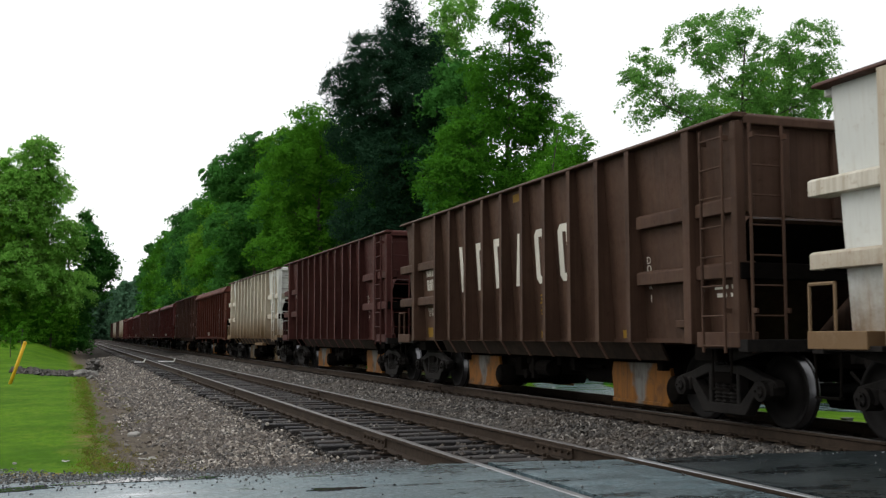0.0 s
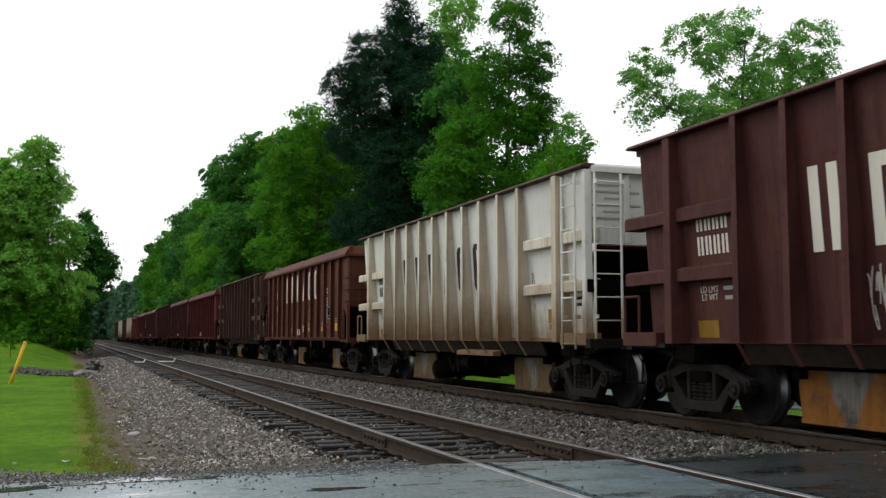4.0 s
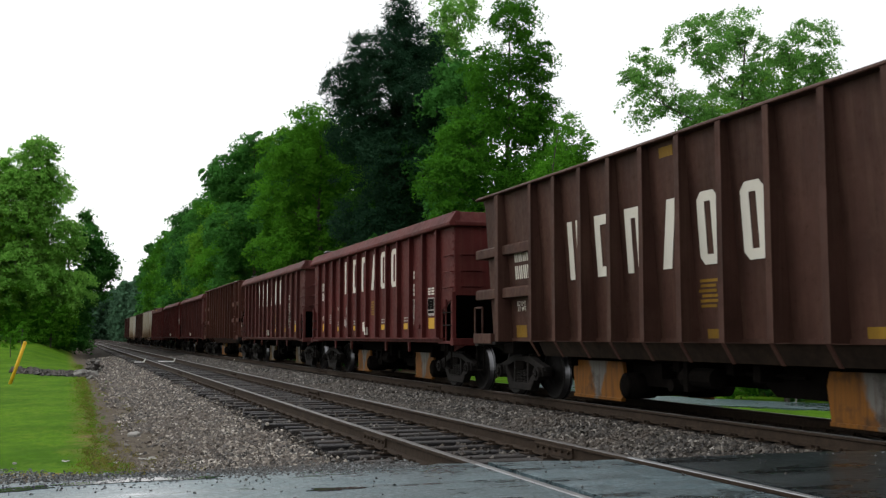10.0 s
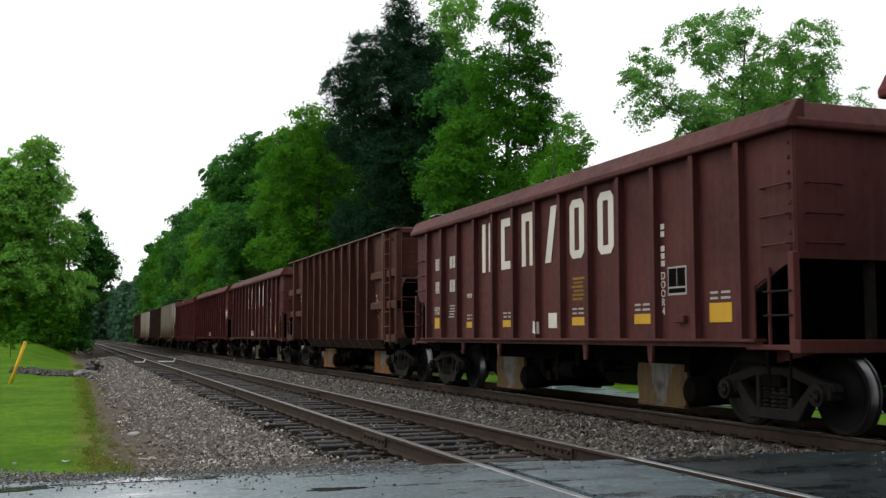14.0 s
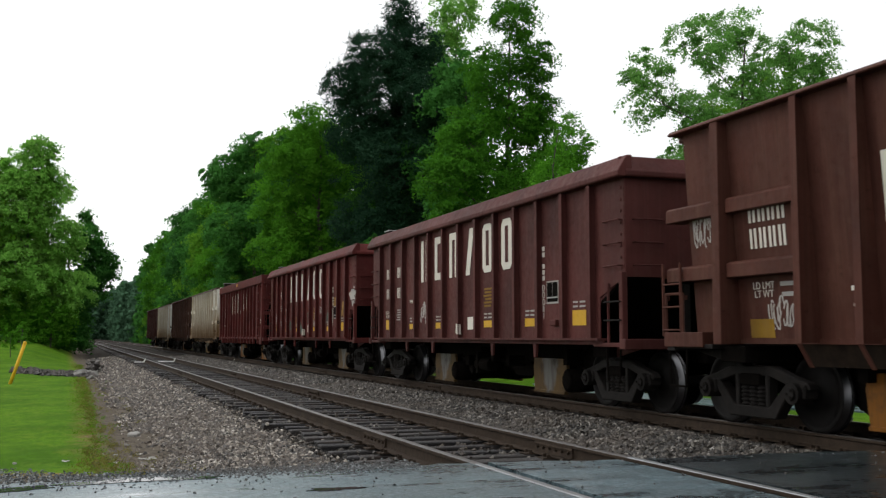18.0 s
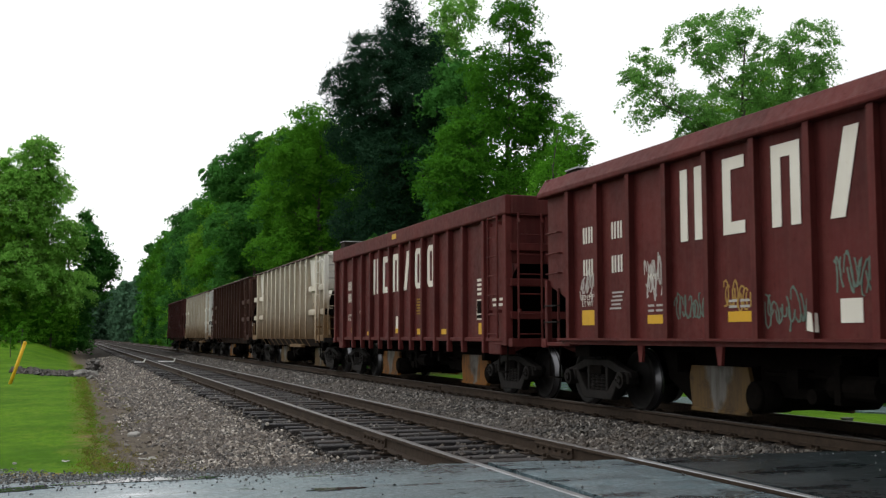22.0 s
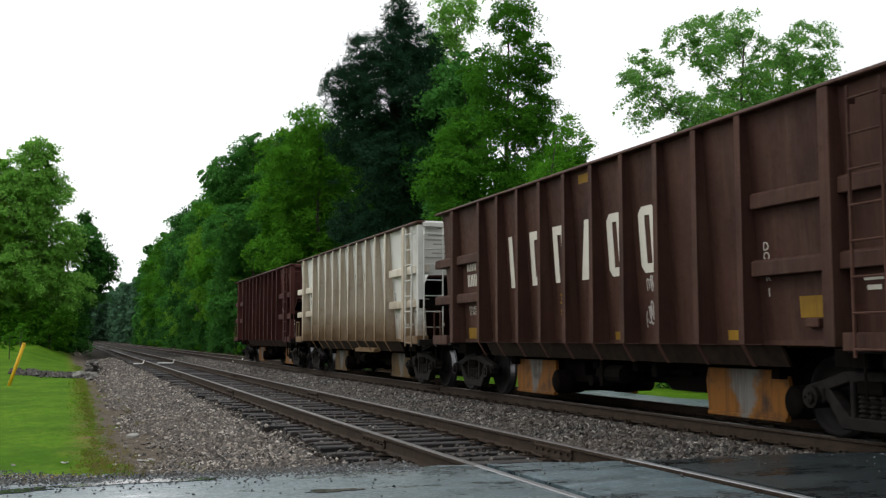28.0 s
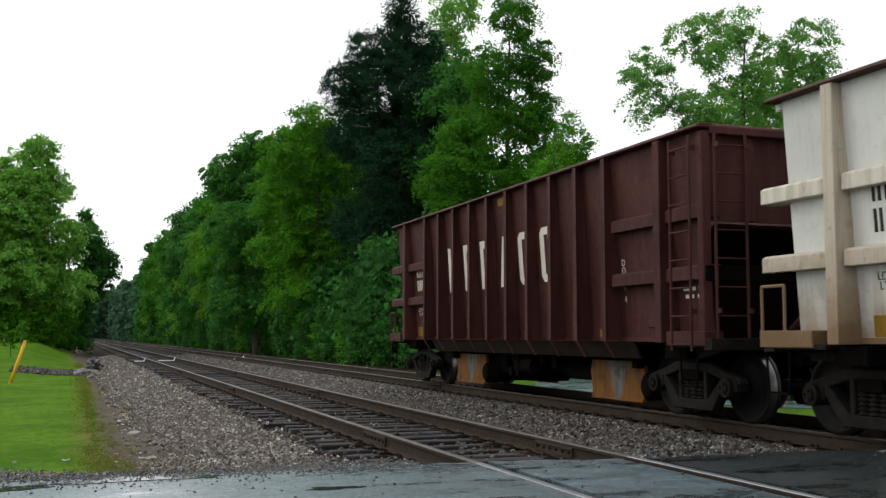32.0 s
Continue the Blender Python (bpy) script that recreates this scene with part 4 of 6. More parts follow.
    tube(bm, (-0.12, 0, 0), (0.35, 0, 0), 0.20, 0.20, 16)
    tube(bm, (-0.16, 0, 0), (-0.12, 0, 0), 0.14, 0.20, 16)


def chutes(car, paint, spot, half):
    for y in (-spot, spot):
        part("hopper_bottom", shape("hopper_bottom", hopper_bottom_builder, BLACK), car, pose(0, y * 0.72, 0))
        part("outlet_box", shape("outlet_box", outlet_box_builder, BLACK), car, pose(0, y, 0, 0, 0, 0 if y > 0 else 180))
        for s, turn in ((-1, 0), (1, 180)):
            c = part("ballast_chute", shape("ballast_chute %.2f" % half, chute_builder(half), paint, 0.006), car, pose(s * 0.77, y, 0, 0, 0, turn), "painted ballast outlet above the rail")
            for e in (-1, 1):
                part("chute_cheek", shape("chute_cheek", chute_cheek_builder, BLACK), c, pose(0, e * (half - 0.035), 0))
    for y in (-spot, spot):
        for turn in (0, 180):
            part("gate_cylinder", shape("gate_cylinder", gate_cylinder_builder, BLACK, 0, True), car, pose(0, y, 0) @ pose(0, 0, 0, 0, 0, turn) @ pose(-0.80, (half + 0.22) * (-1 if turn == 0 else 1), 0.36))


def end_ladders(car, paint, side_y, side_x, z0, z1, both=True):
    w = 0.46
    part("side_ladder", shape("ladder %.2f" % z1, ladder_builder(w, z0, z1, 0.36), paint), car, pose(side_x, side_y, 0))
    part("side_ladder", shape("ladder %.2f" % z1, ladder_builder(w, z0, z1, 0.36), paint), car, pose(-side_x, -side_y, 0, 0, 0, 180))
    for s in (-1, 1):
        part("end_ladder", shape("ladder %.2f" % z1, ladder_builder(w, z0, z1, 0.36), paint), car, pose(s * 1.2, s * 6.90, 0, 0, 0, 90 * s))


def car_deep_ribs(car, paint, ink, style):
    """An open hopper wagon with ten deep ribs a side and stiffened end bays."""
    common_under(car)
    trim = WHITE_RIB if paint in WHITES else paint
    chutes(car, PALE_CHUTE if paint in WHITES else ORANGE, 3.22, 0.88)
    for turn in (0, 180):
        m = pose(0, 0, 0, 0, 0, turn)
        part("side_sheet", shape("side_sheet_a", sheet_a, paint), car, m)
        # rusty sheet whose colour also carries the shade behind the feet
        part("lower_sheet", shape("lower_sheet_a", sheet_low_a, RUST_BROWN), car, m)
        part("side_sill", shape("sill_a", sill_a, trim), car, m)
        part("top_chord", shape("top_chord_a", chord_builder(3.755, 3.82, -1.60, -1.36, 6.78), BROWN if paint in WHITES else paint, 0.01), car, m)
        for k in range(10):
            rib = part("rib", shape("rib_a", rib_a, trim), car, m @ pose(0, -4.23 + 0.94 * k, 0))
            part("web", shape("web_a", web_a, WHITE_WEB if paint in WHITES else paint), rib, None, "rust-stained tan web plate" if paint in WHITES else "")
        for y in (-5.74, 5.74):
            part("end_post", shape("post_a", post_a, WHITE_WEB if paint in WHITES else paint, 0.008), car, m @ pose(0, y, 0))
        for z, x in ((2.71, -SIDE + 0.09), (1.92, -SIDE + 0.09)):
            for s in (-1, 1):
                part("stiffener", shape("stiffener_in %.2f" % z, beam_builder(1.30, z, x), trim, 0.008), car, m @ pose(0, s * 4.99, 0))
                reach = 0.88 if s < 0 else 1.16
                part("stiffener", shape("stiffener_out %.2f %.2f" % (z, reach), beam_builder(reach, z, x), trim, 0.008), car, m @ pose(0, s * (5.83 + reach / 2), 0))
        part("sill_step", shape("sill_step_a", lambda bm: box(bm, -SIDE + 0.02, -SIDE + 0.3, -0.45, 0.45, 0.98, 1.17), trim, 0.008), car, m @ pose(0, -6.35, 0))
        part("sill_step", shape("sill_step_a", lambda bm: box(bm, -SIDE + 0.02, -SIDE + 0.3, -0.45, 0.45, 0.98, 1.17), trim, 0.008), car, m @ pose(0, 6.55, 0))
        part("end_sheet", shape("end_sheet_a", end_sheet_builder(2.58, 3.74, 1.43, 1.36), paint), car, m @ pose(0, -6.62, 0))
        end_uprights(car, paint, m, 2.58, 3.68, -6.62)
        part("end_slope", shape("end_slope_a", end_slope_builder, RUSSET if paint in WHITES else paint), car, m @ pose(0, -6.6, 0))
        part("end_chord", shape("end_chord_a", end_chord_builder(3.68, 3.82, 1.42), paint, 0.01), car, m @ pose(0, -6.74, 0))
        part("end_beam", shape("end_beam_a", lambda bm: box(bm, -1.5, 1.5, -0.1, 0.06, 1.80, 2.0), BLACK, 0.01), car, m @ pose(0, -6.68, 0))
        part("end_platform", shape("end_platform", platform_builder, GRIME, 0.008), car, m @ pose(0, -6.78, 0))
        part("corner_post", shape("corner_post_a", lambda bm: box(bm, -1.53, -1.40, -0.06, 0.06, 1.02, 3.72), paint, 0.01), car, m @ pose(0, -6.70, 0))
        part("corner_handrail", shape("handrail", handrail_builder, paint), car, m @ pose(-SIDE + 0.05, 6.78, 1.17))
        part("stirrup_step", shape("stirrup", stirrup_builder, BLACK), car, m @ pose(-SIDE + 0.08, 6.75, 1.0))
        part("stirrup_step", shape("stirrup", stirrup_builder, BLACK), car, m @ pose(-SIDE + 0.08, -6.35, 1.0))
    end_ladders(car, paint, -6.42, -SIDE - 0.07, 0.92, 3.66)
    brake = part("brake_box", shape("brake_box", brake_box_builder, paint), car, pose(0.55, -6.72, 3.25))
    part("brake_wheel", shape("brake_wheel", brake_wheel_builder, WHEEL if paint not in WHITES else WHITE), brake, pose(0, -0.28, 0.0))
    part("hopper_floor", shape("hopper_floor", hopper_floor_builder, BLACK), car)
    surface = lambda z: -1.46 + (3.76 - z) / 2.70 * 0.18
    tilt = -math.degrees(math.atan(0.18 / 2.70))
    lettering(car, ink, [2.87 - 0.94 * k for k in range(6)], 2.5, 0.47, 0.94, surface, tilt)
    number_bars(car, ink, surface, (5.28, 5.10, 4.92, 4.74), 2.43, tilt, 0.31, 0.125, 0.24)
    part("door_text", text_mesh("D\nO\nO\nR", 0.145, ink), car, pose(surface(2.0) - 0.002, -4.42, 2.0, 0, tilt, 0), "small stencilled writing")
    part("door_number", text_mesh(style[0], 0.145, ink), car, pose(surface(1.64) - 0.002, -4.42, 1.64, 0, tilt, 0), "small stencilled figure")
    part("yellow_patch", shape("yellow_patch", block_builder(0.45, 0.22), FADED_YELLOW), car, pose(surface(1.20), 5.24, 1.21, 0, tilt, 0), "small yellow patch")
    if style[1]:
        part("yellow_patch", shape("yellow_patch_wide", block_builder(0.40, 0.24), FADED_YELLOW), car, pose(surface(1.45), -5.15, 1.46, 0, tilt, 0), "square yellow patch")
    part("small_box", shape("small_box", lambda bm: box(bm, -0.07, 0.0, -0.11, 0.11, -0.05, 0.05), paint, 0.01), car, pose(surface(1.3), -5.2, 1.28))
    part("stencil_mark", shape("stencil_mark", bars_builder([(0.28, 0.05, 0.16, 0.05), (0.2, 0.05, -0.16, 0.05), (0.2, 0.05, 0.16, -0.05), (0.22, 0.05, -0.14, -0.05)]), ink), car,
         pose(surface(1.68), -6.28, 1.68, 0, tilt, 0))
    for y, z, w, h, mat in ((0.88, 1.15, 0.26, 0.12, FADED_YELLOW), (-0.80, 1.15, 0.24, 0.12, FADED_YELLOW), (-3.70, 1.15, 0.30, 0.12, FADED_YELLOW), (-1.80 if style[0] == "4" else 0.88, 1.27 if style[0] == "4" else 1.36, 0.19, 0.22, LETTER_GREY),
                            (3.62, 1.62, 0.14, 0.05, ink), (3.62, 1.44, 0.1, 0.05, ink), (-3.0, 1.36, 0.16, 0.05, ink)):
        if paint not in WHITES or mat is FADED_YELLOW:
            part("stencil_patch", shape("patch_a %.2f %.2f" % (w, h), block_builder(w, h), mat), car, pose(surface(z), y, z, 0, tilt, 0), "small painted patch")
    if paint in WHITES:
        part("door_beam", shape("door_beam", lambda bm: prism(bm, [(-1.42, 0.74), (-1.42, 0.83), (-1.25, 0.86), (-1.25, 0.74)], "y", -1.0, 1.0), trim, 0.01), car, pose(0, -1.68, 0))
    else:
        note_bars(car, pose(surface(1.68) - 0.002, style[3], 1.68, 0, tilt, 0))
    part("load_text", text_mesh("LD LMT\nLT WT", 0.12, ink), car, pose(surface(1.66) - 0.004, 5.16, 1.66, 0, tilt, 0), "small stencilled writing")
    part("load_stencil", shape("load_stencil", bars_builder([(0.26, 0.05, 0, 0.06), (0.22, 0.05, 0, -0.06)]), LETTER_GREY), car, pose(surface(1.66), 4.72, 1.66, 0, tilt, 0), "bars of small stencilled writing")
    if paint not in WHITES:
        part("upper_mark", shape("upper_mark", block_builder(0.34, 0.14), FADED_YELLOW), car, pose(surface(3.62), 0.0, 3.62, 0, tilt, 0), "faded yellow mark")
    if paint in WHITES:
        for k, w in enumerate((0.6, 0.9, 0.35, 0.95, 0.4, 0.9)):
            part("end_notice", shape("end_notice %.2f" % w, block_builder(w, 0.035, 0.005), LETTER_GREY), car, pose(-0.95, -6.645, 3.5 - 0.105 * k, 0, 0, 90), "faded bar of writing")
    if len(style) > 4:
        part("rear_ladder", shape("rear_ladder", ladder_builder(0.42, 0.0, 0.95, 0.3), paint), car, pose(-SIDE + 0.04, 6.82, 1.12))
    for seed, y, z, w, h, strokes in style[2]:
        part("sprayed_scrawl", shape("scrawl %d" % seed, squiggle_builder(seed, w, h, strokes, 0.010), SPRAY[0]), car, pose(surface(z), y, z, 0, tilt, 0), "sprayed white scrawl")


def hood_builder(h):
    def build(bm):
        prism(bm, [(0.32, 0.0), (0.14, h), (-0.28, h), (-0.32, 0.0)], "x", -0.3, 0.3)
    return build


def hood_top_builder(h):
    def build(bm):
        prism(bm, [(0.16, h), (0.14, h + 0.02), (-0.31, h + 0.02), (-0.31, h)], "x", -0.33, 0.33)
    return build


def sheet_b(bm):
    """Upright side with its lower corners cut away on the slant."""
    prism(bm, [(-6.74, 3.46), (6.74, 3.46), (6.74, 1.98), (5.98, 1.70), (5.98, 1.08), (-5.98, 1.08), (-5.98, 1.70), (-6.74, 1.98)], "x", -1.47, -1.45)


def rib_b(bm):
    prism(bm, [(-1.47, 3.46), (-SIDE + 0.01, 3.40), (-SIDE + 0.01, 1.09), (-1.47, 1.09)], "y", -0.012, 0.012)
    box(bm, -SIDE, -SIDE + 0.016, -0.05, 0.05, 1.09, 3.44)


def chord_b(bm):
    prism(bm, [(-1.60, 3.43), (-1.62, 3.445), (-1.62, 3.52), (-1.605, 3.535), (-1.47, 3.75), (-1.38, 3.75), (-1.38, 3.43)], "y", -6.86, 6.86)


def end_chord_b(bm):
    prism(bm, [(-0.10, 3.43), (-0.12, 3.445), (-0.12, 3.52), (-0.105, 3.535), (0.03, 3.75), (0.12, 3.75), (0.12, 3.43)], "x", -1.5, 1.5)


def foot_b(bm):
    prism(bm, [(-0.085, 1.05), (0.085, 1.05), (0.035, 0.76), (-0.035, 0.76)], "x", -1.50, -1.46)


def car_cut_ends(car, paint, ink, style):
    """A covered-chord hopper wagon with shallow ribs and open slanted end bays."""
    common_under(car)
    chutes(car, style[3], 2.82, 0.70)
    for turn in (0, 180):
        m = pose(0, 0, 0, 0, 0, turn)
        part("side_sheet", shape("side_sheet_b", sheet_b, paint), car, m)
        part("top_chord", shape("top_chord_b", chord_b, paint, 0.012), car, m)
        for k in range(13):
            part("rib", shape("rib_b", rib_b, paint), car, m @ pose(0, -5.82 + 0.97 * k, 0))
        part("side_sill", shape("sill_b", sill_builder(12.3), paint), car, m)
        for y in (-3.65, -1.70, 1.80, 3.70):
            part("sill_bracket", shape("foot_b", foot_b, paint), car, m @ pose(0, y, 0))
        part("end_sheet", shape("end_sheet_b", lambda bm: box(bm, -1.46, 1.46, -0.02, 0.02, 1.98, 3.46), paint), car, m @ pose(0, -6.74, 0))
        part("end_slope", shape("end_slope_b", lambda bm: prism(bm, [(0.0, 1.98), (0.05, 2.0), (2.0, 1.05), (1.95, 1.0)], "x", -1.42, 1.42), BLACK), car, m @ pose(0, -6.7, 0))
        part("end_chord", shape("end_chord_b", end_chord_b, paint, 0.012), car, m @ pose(0, -6.76, 0))
        part("end_platform", shape("end_platform", platform_builder, paint, 0.008), car, m @ pose(0, -6.72, 0))
        for sgn in (-1, 1):
            part("corner_post", shape("corner_post_b", lambda bm: box(bm, -1.53, -1.44, -0.05, 0.05, 1.02, 2.05), paint, 0.008), car, m @ pose(0, sgn * 6.72, 0))
            part("step_post", shape("step_post_b", lambda bm: tube(bm, (-1.5, 0, 0.98), (-1.5, 0, 1.9), 0.022, n=6), paint), car, m @ pose(0, sgn * 6.3, 0))
            for z in (1.35, 1.62):
                part("grab_iron", shape("grab_iron", grab_builder(0.46, 0.07), GRIME), car, m @ pose(-1.49, sgn * 6.5, z))
            for z in (2.15, 2.48, 2.82):
                part("grab_iron", shape("grab_iron", grab_builder(0.46, 0.07), paint), car, m @ pose(-1.47, sgn * 6.45, z))
                part("grab_iron", shape("grab_iron", grab_builder(0.46, 0.07), paint), car, m @ pose(-1.1, -6.76, z, 0, 0, 90))
            part("stirrup_step", shape("stirrup", stirrup_builder, BLACK), car, m @ pose(-SIDE + 0.08, sgn * 6.45, 0.98))
        for k in range(8):
            part("rivet", shape("rivet", lambda bm: tube(bm, (-0.018, 0, 0), (0, 0, 0), 0.022, 0.03, 7), paint), car, m @ pose(-1.47, -6.66, 2.1 + 0.17 * k))
        part("end_upright", shape("end_upright", lambda bm: box(bm, -0.45, -0.35, -0.04, 0.04, 1.02, 2.0), GRIME), car, m @ pose(0, -6.66, 0))
    hood = part("roof_hood", shape("roof_hood_b", hood_builder(0.14), RUST_BROWN), car, pose(-0.9, 6.42, 3.745), "dark sheet hood on the end of the chord")
    part("hood_top", shape("hood_top_b", hood_top_builder(0.14), PALE_SHEET), hood, None, "pale metal top")
    part("hopper_floor", shape("hopper_floor_b", lambda bm: box(bm, -1.44, 1.44, -4.9, 4.9, 1.02, 1.08), BLACK), car)
    surface = lambda z: -1.47
    lettering(car, ink, [2.39 - 0.956 * k for k in range(6)], 2.82, 0.50, 0.94, surface, 0)
    close = len(style) > 4
    if close:
        number_bars(car, ink, lambda z: -1.472, (5.52, 5.33, 5.14, 4.95), 2.52, 0, 0.31)
    else:
        number_bars(car, ink, lambda z: -1.472, (5.38, 5.20, 4.46, 4.28), 2.43, 0, 0.5)
    part("code_mark", shape("code_mark", bars_builder([(0.09, 0.075, 0, 0.2 - 0.1 * k) for k in (0, 1, 3, 4, 5)]), ink), car, pose(-1.471, -3.98, 2.40), "plain bars of a small code")
    part("door_text", text_mesh("D\nO\nO\nR", 0.14, ink), car, pose(-1.474, -3.98, 1.75), "small stencilled writing")
    part("door_number", text_mesh(style[0], 0.14, ink), car, pose(-1.474, -3.98, 1.45), "small stencilled figure")
    at_y, at_z = (-5.23, 1.79) if close else (-4.33, 1.85)
    sign = part("consolidated_panel", shape("panel_frame_b", lambda bm: box(bm, -0.006, 0.0, -0.225, 0.225, -0.19, 0.19), LETTER_GREY), car, pose(-1.471, at_y, at_z), "white-framed black data panel")
    for y, z, w, h in ((0.105, 0.045, 0.19, 0.24), (-0.105, 0.045, 0.19, 0.24), (0, -0.13, 0.40, 0.06)):
        part("panel_field", shape("panel_field %.2f" % w, block_builder(w, h, 0.005), BLACK), sign, pose(-0.006, y, z))
    if close:
        part("stencil_mark", shape("lines_over_panel", bars_builder([(0.17, 0.04, s * 0.12, 0.06 * k) for s in (-1, 1) for k in (-1, 0, 1)]), ink), car, pose(-1.472, -5.23, 2.12))
    for y, w, h in ((5.28, 0.45, 0.23), (3.31, 0.43, 0.12), (1.40, 0.46, 0.125), (-1.44, 0.42, 0.13), (-3.42, 0.44, 0.14), (-5.30, 0.47, 0.24)):
        part("yellow_patch", shape("patch_b %.2f" % w, block_builder(w, h), YELLOW), car, pose(-1.471, y, 1.29 + h / 2, 0, 0, 0), "yellow painted patch")
        if y > 5:
            continue
        part("stencil_mark", shape("bars_over %.2f" % w, bars_builder([(w * 0.36, 0.03, w * 0.28, 0.04), (w * 0.4, 0.03, -w * 0.24, 0.04), (w * 0.34, 0.03, w * 0.28, -0.03), (w * 0.42, 0.03, -w * 0.24, -0.03)]), LETTER_GREY), car,
             pose(-1.472, y, 1.38 + h))
    part("stencil_mark", shape("side_lines", bars_builder([(0.34 - 0.07 * (k % 2), 0.026, 0.02 * k, 0.1 - 0.058 * k) for k in range(5)]), LETTER_GREY), car, pose(-1.472, 4.36, 1.66))
    part("mark_text", text_mesh("MWB", 0.125, ink), car, pose(-1.474, 3.36, 1.93), "small stencilled writing")
    part("load_text", text_mesh("LD LMT\nLT WT", 0.105, ink), car, pose(-1.474, 5.32, 1.665), "small stencilled writing")
    part("inspection_board", shape("board_b", block_builder(0.32, 0.25, 0.01), LETTER_WHITE), car, pose(-1.472, 0.45 if close else -0.52, 1.38), "pale board")
    note_bars(car, pose(-1.472, -0.46 if close else -1.45, 1.88))
    part("lamp_socket", shape("small_box", lambda bm: box(bm, -0.07, 0.0, -0.11, 0.11, -0.05, 0.05), paint, 0.01), car, pose(-1.47, -4.45, 1.34))
    part("door_lever", shape("door_lever", lambda bm: prism(bm, [(-0.05, 0.0), (0.05, 0.02), (0.03, 0.22), (-0.03, 0.2)], "x", -0.12, -0.04), LETTER_WHITE), car, pose(-1.47, 0.0, 1.16), "white lever")
    for seed, y, z, w, h, strokes in style[2]:
        part("sprayed_scrawl", shape("scrawl %d" % seed, squiggle_builder(seed, w, h, strokes) if strokes < 12 else smear_builder(seed, w, h), SPRAY[(0, 1, 2)[seed % 3]] if strokes < 12 else SPRAY[0]), car, pose(-1.471, y, z), "sprayed scrawl")


def rib_c(bm):
    box(bm, -SIDE, -1.45, -0.058, 0.058, 1.03, 3.38)
    prism(bm, [(-0.058, 1.04), (0.058, 1.04), (0.048, 0.80), (-0.048, 0.80)], "x", -SIDE + 0.002, -1.47)


def car_deep_chord(car, paint, ink, style):
    """A gondola-like hopper wagon with a deep top chord and ribs that run past the sill."""
    common_under(car)
    chutes(car, ORANGE, 3.15, 0.80)
    for turn in (0, 180):
        m = pose(0, 0, 0, 0, 0, turn)
        part("side_sheet", shape("side_sheet_c", lambda bm: box(bm, -1.47, -1.45, -6.6, 6.6, 1.04, 3.38), paint), car, m)
        part("top_chord", shape("top_chord_c", lambda bm: prism(bm, [(-1.58, 3.34), (-1.61, 3.37), (-1.61, 3.70), (-1.38, 3.70), (-1.38, 3.34)], "y", -6.72, 6.72), paint, 0.012), car, m)
        for y in (-5.50, -4.35, -3.48, -2.60, -1.72, -0.86, 0.0, 0.92, 1.80, 2.68, 3.55, 4.5, 5.6):
            part("rib", shape("rib_c", rib_c, paint, 0.012), car, m @ pose(0, y, 0))
        part("side_sill", shape("sill_c", lambda bm: box(bm, -1.54, -1.40, -6.6, 6.6, 1.02, 1.10), paint, 0.01), car, m)
        part("end_sheet", shape("end_sheet_c", end_sheet_builder(2.45, 3.4, 1.46, 1.46), paint), car, m @ pose(0, -6.62, 0))
        end_uprights(car, paint, m, 2.45, 3.34, -6.62)
        part("end_slope", shape("end_slope", end_slope_builder, BLACK), car, m @ pose(0, -6.6, 0))
        part("end_chord", shape("end_chord_c", lambda bm: box(bm, -1.50, 1.50, -0.1, 0.1, 3.34, 3.70), paint, 0.02), car, m @ pose(0, -6.66, 0))
        for z in (2.75, 2.1, 1.5):
            part("end_beam", shape("end_beam_c", lambda bm: box(bm, -1.5, 1.5, -0.09, 0.02, -0.07, 0.07), paint, 0.01), car, m @ pose(0, -6.64, z))
        part("end_platform", shape("end_platform", platform_builder, paint, 0.008), car, m @ pose(0, -6.72, 0))
        for s in (-1, 1):
            part("corner_post", shape("corner_post_c", lambda bm: box(bm, -1.58, -1.44, -0.08, 0.08, 0.95, 3.36), paint, 0.012), car, m @ pose(0, s * 6.58, 0))
        part("bolster_end", shape("bolster_end", lambda bm: box(bm, -1.52, -1.2, -0.3, 0.3, 0.78, 1.04), paint, 0.02), car, m @ pose(0, -5.95, 0))
        part("bolster_end", shape("bolster_end", lambda bm: box(bm, -1.52, -1.2, -0.3, 0.3, 0.78, 1.04), paint, 0.02), car, m @ pose(0, 5.95, 0))
        part("stirrup_step", shape("stirrup", stirrup_builder, BLACK), car, m @ pose(-SIDE + 0.08, -6.35, 1.0))
    end_ladders(car, paint, -6.15, -SIDE - 0.05, 1.08, 3.36)
    brake = part("brake_box", shape("brake_box", brake_box_builder, GRIME), car, pose(0.4, -6.72, 2.6))
    part("brake_wheel", shape("brake_wheel", brake_wheel_builder, WHEEL), brake, pose(0, -0.28, 0.0))
    part("hopper_floor", shape("hopper_floor", hopper_floor_builder, BLACK), car)
    hood = part("roof_hood", shape("roof_hood_c", hood_builder(0.25), RUST_BROWN), car, pose(-1.1, 6.42, 3.695), "dark sheet hood on the end of the chord")
    part("hood_top", shape("hood_top_c", hood_top_builder(0.25), PALE_SHEET), hood, None, "pale metal top")
    surface = lambda z: -1.47
    lettering(car, ink, [2.37 - 0.9 * k for k in range(6)], 2.69, 0.50, 0.93, surface, 0)
    number_bars(car, ink, lambda z: -1.472, (5.25, 5.05, 4.85, 4.65), 2.39, 0, 0.34)
    part("stencil_mark", shape("load_lines_c", bars_builder([(0.3, 0.07, 0, 0.07), (0.26, 0.07, 0, -0.07)]), LETTER_GREY), car, pose(-1.472, 4.70, 1.65))
